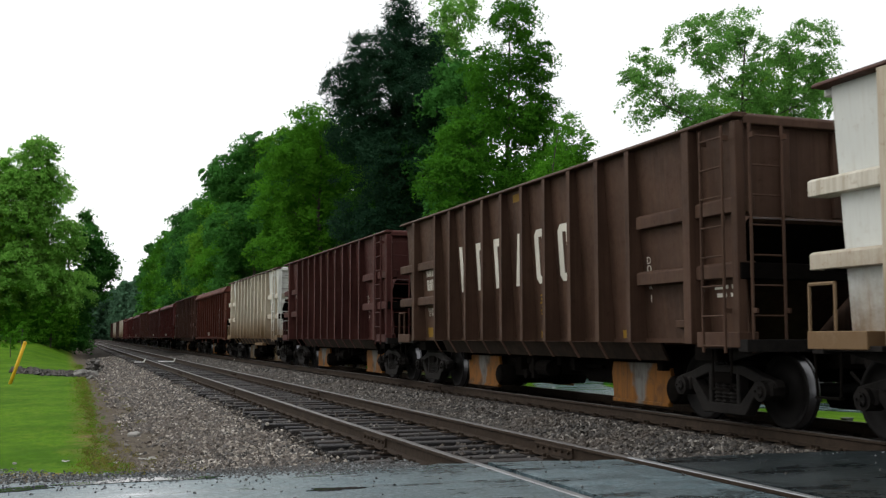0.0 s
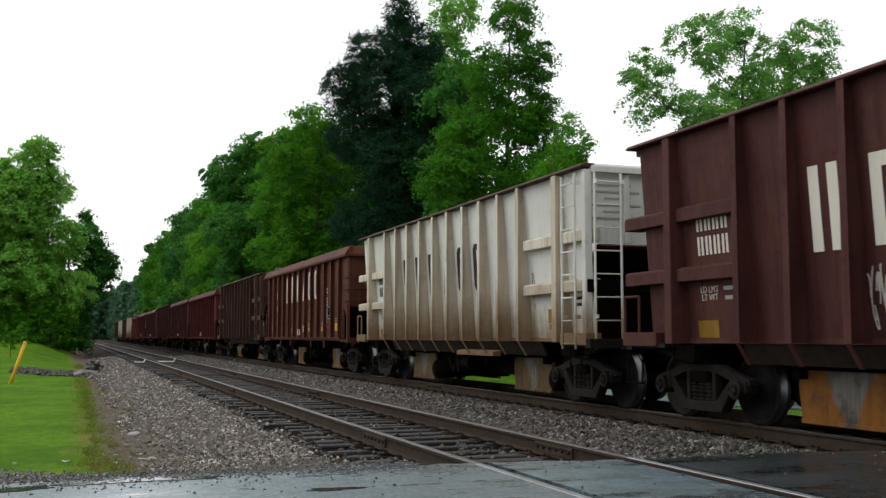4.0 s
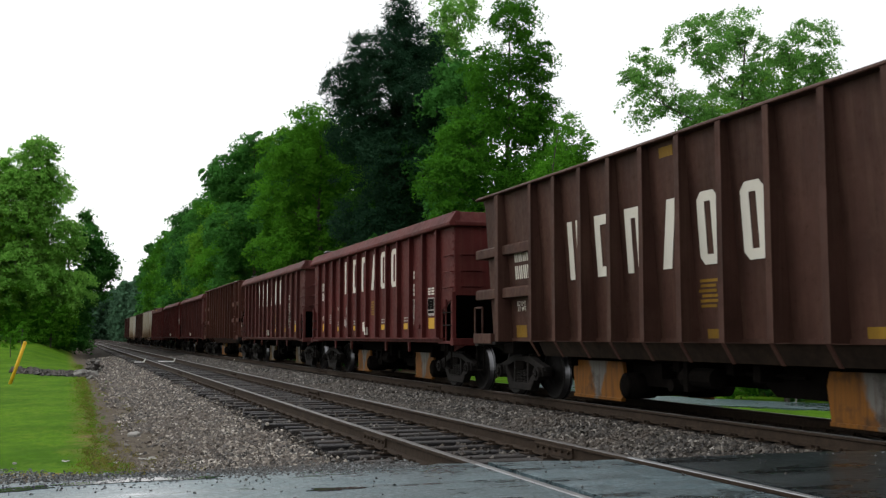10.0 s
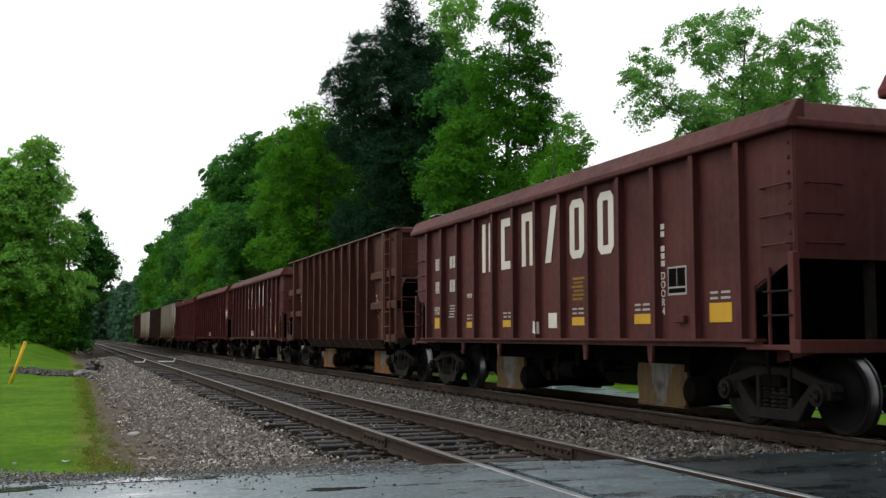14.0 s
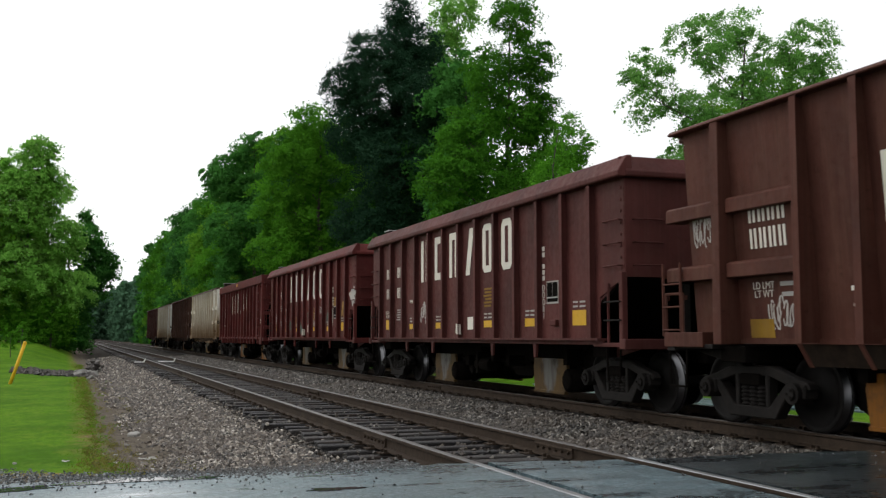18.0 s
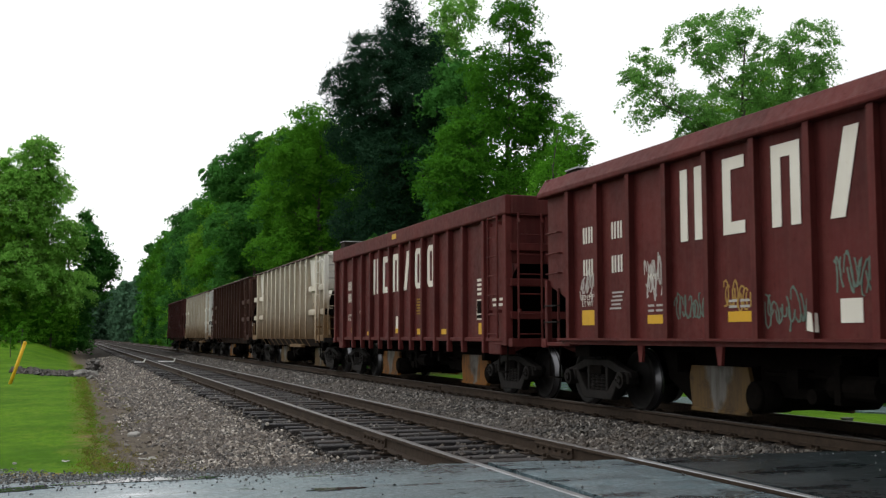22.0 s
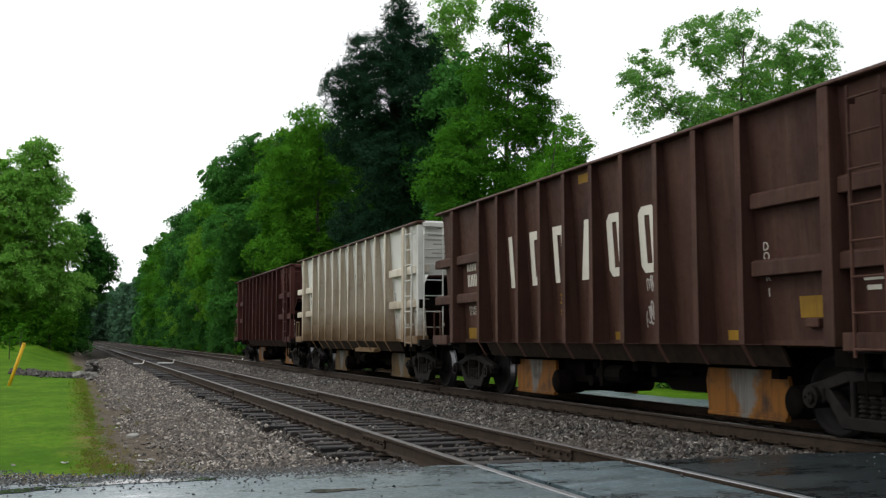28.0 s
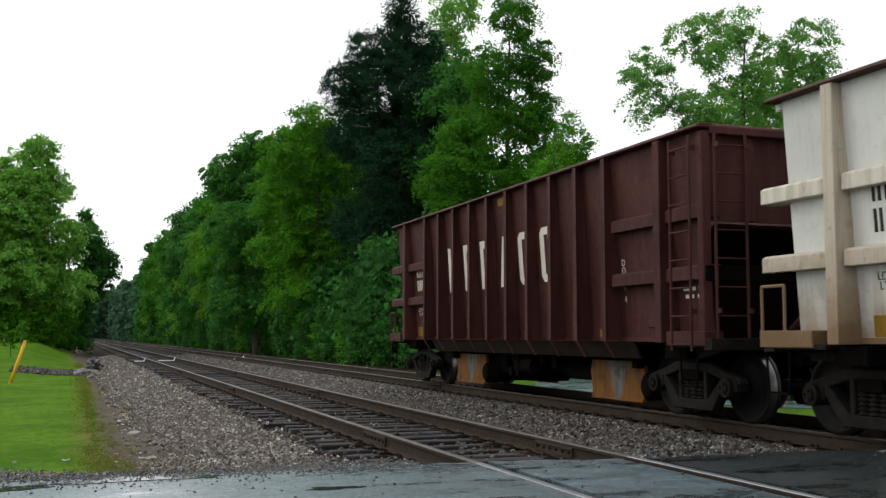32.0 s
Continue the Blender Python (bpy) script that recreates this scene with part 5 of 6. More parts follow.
    part("load_text", text_mesh("LD LMT\nLT WT", 0.13, ink), car, pose(-1.474, 5.16, 1.65), "small stencilled writing")
    part("mark_text", text_mesh("MWB", 0.13, ink), car, pose(-1.474, 3.9, 1.8), "small stencilled writing")
    part("door_text", text_mesh("D\nO\nO\nR", 0.15, ink), car, pose(-1.474, -4.33, 1.8), "small stencilled writing")
    part("door_number", text_mesh(style[0], 0.15, ink), car, pose(-1.474, -4.33, 1.42), "small stencilled figure")
    part("warning_label", shape("label_c", bars_builder([(0.3, 0.05, 0, 0.2 - 0.09 * k) for k in range(4)]), ink), car, pose(-1.472, -5.12, 2.02))
    sign = part("data_panel", shape("panel_frame", lambda bm: box(bm, -0.006, 0.0, -0.2, 0.2, -0.2, 0.2), LETTER_WHITE), car, pose(-1.471, -5.14, 1.64), "white-framed black data panel")
    for y, z, w, h in ((0.09, 0.05, 0.17, 0.25), (-0.09, 0.05, 0.17, 0.25), (0, -0.135, 0.36, 0.07)):
        part("panel_field", shape("panel_field %.2f" % w, block_builder(w, h, 0.005), BLACK), sign, pose(-0.006, y, z))
    for y, z, w, h in ((4.74, 1.28, 0.44, 0.21), (3.1, 1.2, 0.3, 0.1), (0.45, 1.26, 0.28, 0.13), (-1.3, 1.23, 0.36, 0.13), (-3.06, 1.22, 0.46, 0.11), (-5.21, 1.27, 0.35, 0.22)):
        part("yellow_patch", shape("patch_c %.2f" % w, block_builder(w, h), YELLOW), car, pose(-1.471, y, z), "yellow painted patch")
    note_bars(car, pose(-1.472, -1.28, 1.82))
    part("pale_board", shape("board_c", block_builder(0.2, 0.3, 0.01), LETTER_WHITE), car, pose(-1.472, 0.45, 1.46), "pale board")
    part("stencil_mark", shape("stencil_mark", bars_builder([(0.28, 0.05, 0.16, 0.05), (0.2, 0.05, -0.16, 0.05), (0.2, 0.05, 0.16, -0.05), (0.22, 0.05, -0.14, -0.05)]), ink), car,
         pose(-1.472, -6.05, 1.76))
    part("upper_mark", shape("upper_mark_c", block_builder(0.34, 0.12), YELLOW), car, pose(-1.611, 0.3, 3.56), "yellow mark on the chord")


# centre of each wagon along the track as the clip begins, paint, kind and its own marks
A_LABEL = "%s open hopper wagon with deep side ribs"
B_LABEL = "%s ballast hopper wagon with slanted open ends"
TRAIN = [
    (2.30, "a", WHITE, "dirty white", ("1", 0, [])),
    (17.31, "a", OLIVE, "dull olive-brown", ("1", 0, [], -0.93)),
    (32.19, "a", MAROON, "dark maroon", ("4", 0, [(11, -2.67, 1.42, 0.5, 0.5, 8), (12, 2.2, 1.52, 0.34, 0.66, 7)], 1.07)),
    (47.15, "a", WHITE, "rust-streaked dirty white", ("1", 1, [])),
    (62.13, "b", OXIDE, "rusty oxide-red", ("1", 0, [], ORANGE)),
    (77.12, "a", BROWN, "dark brown", ("1", 0, [], -0.77)),
    (92.19, "b", RED, "faded red", ("1", 0, [(15, 2.4, 1.52, 0.6, 0.34, 9), (18, 2.4, 1.86, 0.3, 0.3, 4)], ORANGE, "close")),
    (107.27, "b", DUSTY_MAROON, "dusty maroon", ("4", 0, [], PALE_CHUTE)),
    (122.31, "a", RUSSET, "rusty red-brown", ("1", 0, [(17, 6.3, 2.48, 0.45, 0.55, 9), (19, 4.85, 1.38, 0.5, 0.45, 9), (20, 1.95, 1.43, 0.5, 0.6, 9)], 0.1, True)),
    (137.25, "b", DUSTY_MAROON, "dusty maroon", ("1", 0, [(21, 2.43, 1.66, 0.6, 0.5, 10)], PALE_CHUTE)),
    (152.58, "b", RED, "graffiti-marked faded red", ("1", 0, [(21, 5.28, 1.9, 0.5, 0.55, 9), (24, 3.36, 1.94, 0.48, 0.72, 10), (22, 2.47, 1.48, 0.75, 0.42, 11), (23, 1.41, 1.6, 0.62, 0.4, 9), (25, 0.51, 1.42, 0.8, 0.5, 11),
                                                             (28, -0.56, 1.76, 0.62, 0.6, 11), (30, -1.5, 1.62, 0.45, 0.6, 8), (33, -2.44, 1.96, 0.55, 0.3, 8), (31, -3.3, 1.72, 0.45, 0.5, 8),
                                                             (26, -4.4, 2.14, 0.7, 0.36, 11), (29, -5.36, 1.95, 0.56, 0.62, 11), (27, -6.4, 2.28, 0.8, 0.6, 16)], PALE_CHUTE)),
    (167.57, "c", RED, "brick-red", ("1", 0, [])),
    (182.56, "a", CREAM, "rust-streaked dirty white", ("1", 0, [])),
    (197.51, "a", BROWN, "dull brown", ("1", 1, [(31, -1.83, 1.45, 0.42, 0.42, 8), (32, -1.80, 1.88, 0.22, 0.36, 4)], 0.91)),
    (212.42, "a", WHITE, "rust-streaked dirty white", ("1", 1, [])),
    (227.33, "a", MAROON, "dark maroon", ("4", 0, [], 0.9)),
]
CARS = []


def train():
    for y, kind, paint, colour, style in TRAIN:
        label = {"a": A_LABEL, "b": B_LABEL, "c": "%s hopper wagon with a deep top chord, in the train"}[kind] % colour
        car = thing("hopper_wagon", label, "freight wagon", "wagons of the freight train", Matrix.Translation((TRACK_B, y, 0)))
        ink = LETTER_BLACK if paint in WHITES else LETTER_WHITE
        {"a": car_deep_ribs, "b": car_cut_ends, "c": car_deep_chord}[kind](car, paint, ink, style)
        CARS.append((car, y))


train()


def travelled(t):
    """Metres that the train has rolled by t seconds."""
    return 6.464 * t + 0.00239 * t * t


# ---- trees ----
def leaf_cloud(rng, centres, radii, per, size, slim=0.6, corners=4, hubs=None, hub_r=1.0):
    """Many small folded leaves round clump centres: places and quads."""
    idx = np.repeat(np.arange(len(centres)), per)
    k = len(idx)
    d = rng.normal(0, 1, (k, 3))
    d /= np.linalg.norm(d, axis=1, keepdims=True)
    d *= (rng.random(k) ** 0.45)[:, None] * radii[idx][:, None]
    d[:, 2] *= 0.7
    p = centres[idx] + d
    out = d / radii[idx][:, None] if hubs is None else (p - hubs[idx]) / hub_r
    n = out * 1.1 + rng.normal(0, 0.45, (k, 3)) + np.array([0, 0, 0.4])
    n /= np.linalg.norm(n, axis=1, keepdims=True)
    u = np.cross(n, rng.normal(0, 1, (k, 3)))
    u /= np.linalg.norm(u, axis=1, keepdims=True)
    v = np.cross(n, u)
    s = size * rng.uniform(0.6, 1.3, k)[:, None]
    a, b = u * s * 0.5, v * s * 0.5 * slim
    if corners == 3:
        V = np.stack([p - a + b, p - b, p + a + b], 1).reshape(-1, 3)
        return V, np.arange(3 * k).reshape(-1, 3)
    V = np.stack([p - a, p + b * 0.9 + n * s * 0.08, p + a, p - b * 0.9 + n * s * 0.08], 1).reshape(-1, 3)
    return V, np.arange(4 * k).reshape(-1, 4)


def spray_leaves(rng, centres, outward, radius, per, size, slim, corners, droop=0.15):
    """Leaves in loose flat sprays, each spray tipped outwards from its limb."""
    k0 = len(centres)
    n = outward * 0.7 + rng.normal(0, 0.35, (k0, 3)) + np.array([0, 0, 0.9])
    n /= np.linalg.norm(n, axis=1, keepdims=True)
    u = np.cross(n, rng.normal(0, 1, (k0, 3)))
    u /= np.linalg.norm(u, axis=1, keepdims=True)
    v = np.cross(n, u)
    idx = np.repeat(np.arange(k0), per)
    k = len(idx)
    r = (radius * rng.uniform(0.45, 1.25, k0))[idx]
    q = np.clip(rng.normal(0, 0.5, (k, 3)), -1.05, 1.05)
    far = np.abs(q[:, 0]) + np.abs(q[:, 1])
    p = centres[idx] + (u[idx] * q[:, :1] * 1.15 + v[idx] * q[:, 1:2] * 0.8 + n[idx] * q[:, 2:] * 0.38) * r[:, None]
    p[:, 2] -= droop * far * r
    m = n[idx] * 0.75 + rng.normal(0, 0.6, (k, 3))
    m /= np.linalg.norm(m, axis=1, keepdims=True)
    a = np.cross(m, rng.normal(0, 1, (k, 3)))
    a /= np.linalg.norm(a, axis=1, keepdims=True)
    b = np.cross(m, a)
    s = size * rng.uniform(0.55, 1.35, k)[:, None]
    a, b = a * s * 0.5, b * s * 0.5 * slim
    if corners == 3:
        return np.stack([p - a + b, p - b, p + a + b], 1).reshape(-1, 3), np.arange(3 * k).reshape(-1, 3)
    V = np.stack([p - a, p + b * 0.9 + m * s * 0.08, p + a, p - b * 0.9 + m * s * 0.08], 1).reshape(-1, 3)
    return V, np.arange(4 * k).reshape(-1, 4)


def crown_lobes(seed, height, spread, base, count):
    """The masses of a full crown, as (x, y, z, half width, half height)."""
    rng = np.random.default_rng(seed)
    lobes = []
    for k in range(count):
        f = (k + rng.random()) / count
        reach = math.sqrt(max(0.03, 1 - ((f - 0.42) / 0.62) ** 2)) * spread
        a, d = k * 2.4 + rng.normal(0, 0.4), reach * rng.uniform(0.35, 0.85)
        w = spread * rng.uniform(0.28, 0.5) * (0.6 + 0.4 * reach / spread)
        lobes.append((d * math.cos(a), d * math.sin(a), base + (height - base) * (0.06 + 0.9 * f), w, w * rng.uniform(0.6, 0.95)))
    return lobes


def tree(seed, height, lobes, leaf, mat, label, category="tree", name="tree", bark=None, trunk_r=None, at=None, group="trees beside the railway", dense=9.0, per=46, spray=0.5, needles=False, corners=4,
         clear=0.0):
    """A tapered trunk, a limb to each mass of the crown, twigs, and sprays of leaves along them."""
    rng = np.random.default_rng(seed)
    top = thing(name, label, category, group, at)
    bm = bmesh.new()
    trunk_r = trunk_r or height * 0.014
    path, lean = [], rng.normal(0, 0.012, 2)
    for k in range(9):
        z = height * 0.97 * k / 8
        path.append(Vector((lean[0] * z + rng.normal(0, 0.01) * z, lean[1] * z + rng.normal(0, 0.01) * z, z - 0.3)))
    for k in range(8):
        tube(bm, path[k], path[k + 1], trunk_r * (1 - k / 8.6) + 0.01, trunk_r * (1 - (k + 1) / 8.6) + 0.01, 7)

    def axis(z):
        f = max(0.0, min(7.999, (z + 0.3) / (height * 0.97) * 8))
        return path[int(f)].lerp(path[int(f) + 1], f - int(f))
    centres, outward = [], []
    for lobe in lobes:
        x, y, z, w, h = lobe if len(lobe) == 5 else (lobe[0], rng.uniform(-0.5, 0.5) * lobe[2], *lobe[1:])
        w, h = w * 1.1, h * 1.12
        hub = Vector((x, y, z - 0.25 * h))
        away = math.hypot(x, y)
        start = axis(max(0.5, z - 0.7 * away - 0.6 * h))
        bend = start.lerp(hub, 0.55) + Vector((rng.normal(0, 0.08), rng.normal(0, 0.08), 0.1)) * (away + 0.5)
        r = trunk_r * 0.38 * max(0.25, 1 - start.z / height)
        tube(bm, start, bend, r, r * 0.7, 6)
        tube(bm, bend, hub, r * 0.7, r * 0.35, 5)
        for k in range(max(4, int(dense * w * h))):
            d = Vector(rng.normal(0, 1, 3)).normalized() * rng.random() ** 0.38
            if rng.random() < 0.2:
                d *= rng.uniform(1.02, 1.22)
            p = Vector((x + d.x * w, y + d.y * w, z + d.z * h))
            if p.z < clear:
                continue
            if k % 3 == 0:
                tube(bm, hub.lerp(bend, rng.uniform(0, 0.5)), p, max(0.008, r * 0.2), 0.006, 3)
            centres.append(tuple(p))
            outward.append((d.x, d.y, max(-0.2, d.z)))
    bmesh.ops.recalc_face_normals(bm, faces=bm.faces)
    me = bpy.data.meshes.new("trunk")
    bm.to_mesh(me)
    bm.free()
    me.materials.append(bark or BARK)
    part("trunk", me, top)
    V, F = spray_leaves(rng, np.array(centres), np.array(outward), spray, per, leaf, 0.16 if needles else 0.62, corners, -0.25 if needles else 0.15)
    part("crown", from_arrays("crown", V, F, mat), top)
    return top


def place(x, y, turn=0.0, size=1.0, tall=1.0, sink=0.0):
    z = float(ground_height(np.array([x]), np.array([y]))[0]) - sink
    return Matrix.LocRotScale((x, y, z), Euler((0, 0, turn)), (size, size, size * tall))


def woods():
    rng = random.Random(12)
    # single trees that stand out: crown masses as (across, height, half width, half height)
    tree(1, 23.4, [(0.5, 22.3, 0.95, 1.4), (-1.3, 19.5, 1.8, 1.5), (1.4, 19.5, 1.6, 2.3), (-3.1, 17.3, 1.6, 1.5), (0.1, 16.4, 3.0, 2.2), (-2.5, 14.2, 1.8, 1.6), (0.1, 12.2, 3.4, 2.2), (-0.5, 8.5, 3.2, 2.2),
                   (1.8, 14.2, 1.8, 2.0)], 0.28, NEEDLE, "tall dark pine with a ragged crown above the leafy trees", "pine", "pine_tree", at=place(19.2, 64), needles=True, bark=DARK_BARK, dense=40, per=105, spray=0.75, corners=3)
    tree(3, 27.5, [(0.6, 26.6, 1.7, 2.2), (0.0, 23.4, 1.8, 2.5), (0.7, 19.4, 2.1, 2.6), (-0.4, 15.5, 2.2, 2.4)], 0.24, LEAF_PALE, "slender pale green tree behind the pine", at=place(26.5, 75), dense=20, per=50, spray=0.75)
    tree(2, 17.2, [(0.4, 16.5, 1.0, 1.1), (1.0, 14.4, 1.0, 1.4), (-0.9, 13.6, 0.95, 1.4), (-1.7, 10.8, 1.4, 1.4), (0.5, 11.4, 1.3, 1.1), (1.8, 11.7, 0.8, 1.3), (-2.5, 8.7, 1.6, 1.3), (0.2, 8.7, 2.2, 1.2),
                   (2.4, 9.8, 1.2, 1.0), (-2.0, 6.0, 1.9, 1.5), (0.6, 5.8, 2.0, 1.5), (-1.4, 3.4, 1.6, 1.4)], 0.135, LEAF_TALL, "tall broadleaf tree with bright green gappy crown", at=place(18.6, 44.0), dense=42, per=90, corners=3,
         spray=0.52, trunk_r=0.2)
    tree(4, 10.2, [(0.5, 9.3, 0.7, 0.85), (0.3, 8.0, 1.1, 0.8), (0.58, 10.2, 0.25, 0.4), (1.25, 9.2, 0.35, 0.45), (-0.3, 6.6, 1.1, 0.9), (0.4, 5.2, 1.2, 0.9), (0.0, 3.6, 1.2, 1.0)], 0.12, LEAF_MID,
         "lower broadleaf tree with loose side branches", at=place(17.9, 37.0), dense=46, per=66, spray=0.40, trunk_r=0.1)
    tree(15, 15.0, [(-2.3, 14.3, 1.35, 1.2), (0.1, 14.95, 1.5, 1.05), (2.7, 14.4, 1.75, 1.15), (-5.0, 12.0, 1.2, 1.5), (-2.9, 11.4, 1.3, 1.1), (-0.4, 12.2, 1.5, 1.2), (2.2, 11.9, 1.6, 1.3),
                    (3.75, 12.8, 0.9, 1.4), (-2.2, 9.9, 1.7, 1.1), (1.0, 9.9, 1.9, 1.2), (3.4, 10.0, 1.4, 1.2), (-0.5, 7.6, 2.6, 1.4), (-3.6, 8.2, 1.4, 1.1)], 0.125, LEAF_AIRY,
         "wide airy tree with fresh green leaves and sky gaps", at=place(27.45, 38), dense=23, per=105, spray=0.46, corners=3, trunk_r=0.26)
    tree(6, 13.2, [(-0.6, 12.5, 0.65, 0.7), (-0.9, 11.2, 0.8, 0.75), (0.6, 11.3, 1.2, 0.9), (0.2, 9.4, 1.4, 1.0), (1.9, 10.4, 1.0, 0.9)], 0.11, LEAF_AIRY, "airy fresh green tree beyond the road", at=place(34.8, 39),
         dense=16, per=60, spray=0.40, trunk_r=0.13)
    tree(16, 16.6, [(0.6, 14.2, 1.8, 1.5), (-1.9, 13.4, 1.5, 1.0), (1.9, 15.6, 1.1, 1.4), (-0.2, 12.2, 2.6, 1.2), (0.3, 9.8, 2.4, 1.6)], 0.17, LEAF_LIGHT, "yellow-green tree behind the airy one", at=place(33.6, 46), dense=20, per=60,
         spray=0.5, corners=3, trunk_r=0.18)
    tree(5, 17.4, [(-0.8, 16.5, 1.5, 1.3), (-2.9, 14.1, 1.5, 1.8), (0.1, 13.6, 2.2, 2.3), (-1.5, 10.8, 2.9, 2.3), (1.7, 10.4, 2.1, 2.3), (-1.6, 7.4, 3.0, 2.2), (1.2, 6.6, 2.6, 2.2), (-1.0, 4.0, 2.6, 1.8)], 0.2, LEAF_MID,
         "rounded bright green tree before the pine", at=place(16.0, 71), dense=18, per=90, spray=0.75, corners=3)
    tree(9, 17.4, [(-0.4, 16.9, 1.4, 1.1), (-2.0, 14.4, 2.1, 1.9), (0.4, 12.8, 2.5, 2.2), (-1.2, 10.0, 2.8, 2.2), (0.2, 6.8, 2.9, 2.2), (-1.0, 4.0, 2.4, 1.8)], 0.26, LEAF_DARK,
         "dark green tree with a stepped crown in the wood", at=place(13.7, 84), dense=17, per=85, spray=0.75, corners=3)
    tree(7, 14.6, [(0.6, 13.5, 1.1, 1.3), (-0.2, 11.8, 2.0, 1.6), (1.2, 10.7, 1.8, 1.5), (-1.0, 9.0, 2.1, 2.2), (1.5, 7.5, 2.3, 2.0), (-0.6, 5.0, 2.8, 2.0), (2.0, 3.9, 2.4, 1.9), (-2.4, 6.5, 1.8, 1.8)], 0.22, LEAF_PALE,
         "tall pale green tree with grey trunks beside the lawn", at=place(-3.3, 80), bark=PALE_BARK, dense=24, per=85, spray=0.66, corners=3, trunk_r=0.16)
    tree(10, 12.4, [(0.0, 12.0, 1.4, 1.3), (0.6, 8.2, 2.4, 2.3), (-1.6, 9.6, 2.0, 1.9), (0.5, 4.2, 2.8, 2.0), (-2.2, 5.2, 2.3, 2.0)], 0.22, LEAF_LIGHT, "full green tree beside the lawn", at=place(-5.9, 80.5), bark=PALE_BARK,
         dense=22, per=80, spray=0.7, corners=3, trunk_r=0.16)
    tree(8, 11.6, [(1.2, 11.0, 0.6, 0.8), (1.3, 8.9, 1.4, 1.5), (2.4, 7.1, 1.2, 2.0), (0.8, 5.2, 1.9, 2.0), (-0.1, 2.4, 1.6, 1.8), (-0.6, 3.6, 1.9, 1.9), (0.2, 0.9, 1.3, 1.0)], 0.24, LEAF_DARK, "leafy tree leaning over the track side",
         at=place(-0.4, 92), dense=28, per=66, spray=0.7, corners=3, trunk_r=0.14)
    # kinds of woodland tree, each copied
    mats = (LEAF_MID, LEAF_LIGHT, LEAF_DEEP, LEAF_TALL, LEAF_DARK)
    label = ("light green broadleaf tree in the wood", "full-crowned green tree in the wood", "dark green tree in the wood", "tall green broadleaf tree in the wood", "dark shaded tree in the wood")
    kinds = []
    spots = [(18.4, 78), (17.3, 92), (18.2, 89), (16.6, 99), (17.2, 107)]
    for k in range(5):
        kinds.append(tree(20 + k, 20.5, crown_lobes(60 + k, 20.5, 4.2, 2.0, 19), 0.33, mats[k], label[k], at=place(*spots[k], 0.0, 0.9 if k == 0 else 1.0), dense=10.5, per=50, spray=1.0, corners=3))
    more = [(16.6 + rng.uniform(-0.8, 0.8), 114 + 7.5 * k, 1.0) for k in range(14)] + [(23.5 + rng.uniform(-1.5, 1.5), 60 + 9.0 * k, 0.95) for k in range(13)] + \
           [(30 + rng.uniform(-2, 2), 88 + 12.0 * k, 0.95) for k in range(6)]
    for k, (x, y, s) in enumerate(more):
        copy_thing(kinds[(k * 3 + k // 5) % 5], place(x, y, rng.uniform(0, 6.28), s * rng.uniform(0.9, 1.06)))
    for x, y, s in [(-8.9, 84, 0.62), (-10.5, 88, 0.66), (-4.2, 92, 0.58), (-2.6, 102, 0.52), (-9, 98, 0.66), (-6, 108, 0.62), (-1.8, 114, 0.5), (-13, 90, 0.68), (-2.2, 126, 0.54), (-3, 140, 0.58),
                    (-6, 150, 0.62), (-2.5, 160, 0.58)]:
        if (x, y) == (-8.9, 84):
            hazy = tree(27, 20.5, crown_lobes(71, 20.5, 4.2, 1.0, 18), 0.38, LEAF_PALE, "pale green broadleaf tree beyond the lawn", at=place(x, y, 0, s), dense=10, per=50, spray=1.0, corners=3, bark=PALE_BARK)
        else:
            copy_thing((hazy, hazy, kinds[0])[rng.randrange(3)], place(x, y, rng.uniform(0, 6.28), s))
    # undergrowth at the edge of the wood and behind the side road
    # most copies use the deep green that has understorey shade in its colour
    shrubs = [tree(40 + k, 3.4, crown_lobes(80 + k, 3.3, 1.5, 0.1, 9), 0.22, (LEAF_DARK, LEAF_MID, LEAF_DEEP)[k], ("leafy dark green shrub", "fresh green shrub", "deep green shaded shrub")[k] + " at the edge of the wood",
                   "shrub", "shrub", trunk_r=0.05, dense=36, per=36, spray=0.5, corners=3, at=place(*((16.1, 52), (15.9, 58), (15.8, 63))[k]), group="shrubs") for k in range(3)]
    spots = [(15.6 + rng.uniform(-0.3, 0.5), 49 + 3.4 * k, rng.uniform(0.8, 1.5)) for k in range(30)] + [(15.9 + rng.uniform(-0.3, 0.5), 151 + 6.5 * k, rng.uniform(1.3, 1.8)) for k in range(22)] + [(17.5 + rng.uniform(-0.6, 0.6), 47 + 3.6 * k, rng.uniform(1.6, 2.4)) for k in range(9)] + \
            [(18.6 + 0.5 * math.sin(3 * k), 23.5 + 2.1 * k, rng.uniform(0.45, 0.8)) for k in range(7)] + [(16.5 + 0.85 * k, 23.4 - 0.95 * k, (0.42, 0.5, 0.46, 0.55)[k % 4]) for k in range(9)] + [(18.3 + 1.0 * k, 24.8 - 0.95 * k, 0.75) for k in range(8)] + [(19.5 + 1.9 * k, 40.5 + 0.8 * math.sin(k) - 0.35 * k, rng.uniform(0.9, 1.5)) for k in range(14)] + \
            [(-1.3 + rng.uniform(-0.4, 0.2), 84 + 5 * k, rng.uniform(0.9, 1.3)) for k in range(8)] + [(-1.5 - 1.7 * k, 78 + 0.5 * k, rng.uniform(0.9, 1.5)) for k in range(7)]
    for k, (x, y, s) in enumerate(spots):
        copy_thing(shrubs[1 if x < -1 else (0, 2, 2, 2, 0, 2, 1)[rng.randrange(7)]], place(x, y, rng.uniform(0, 6.28), s))
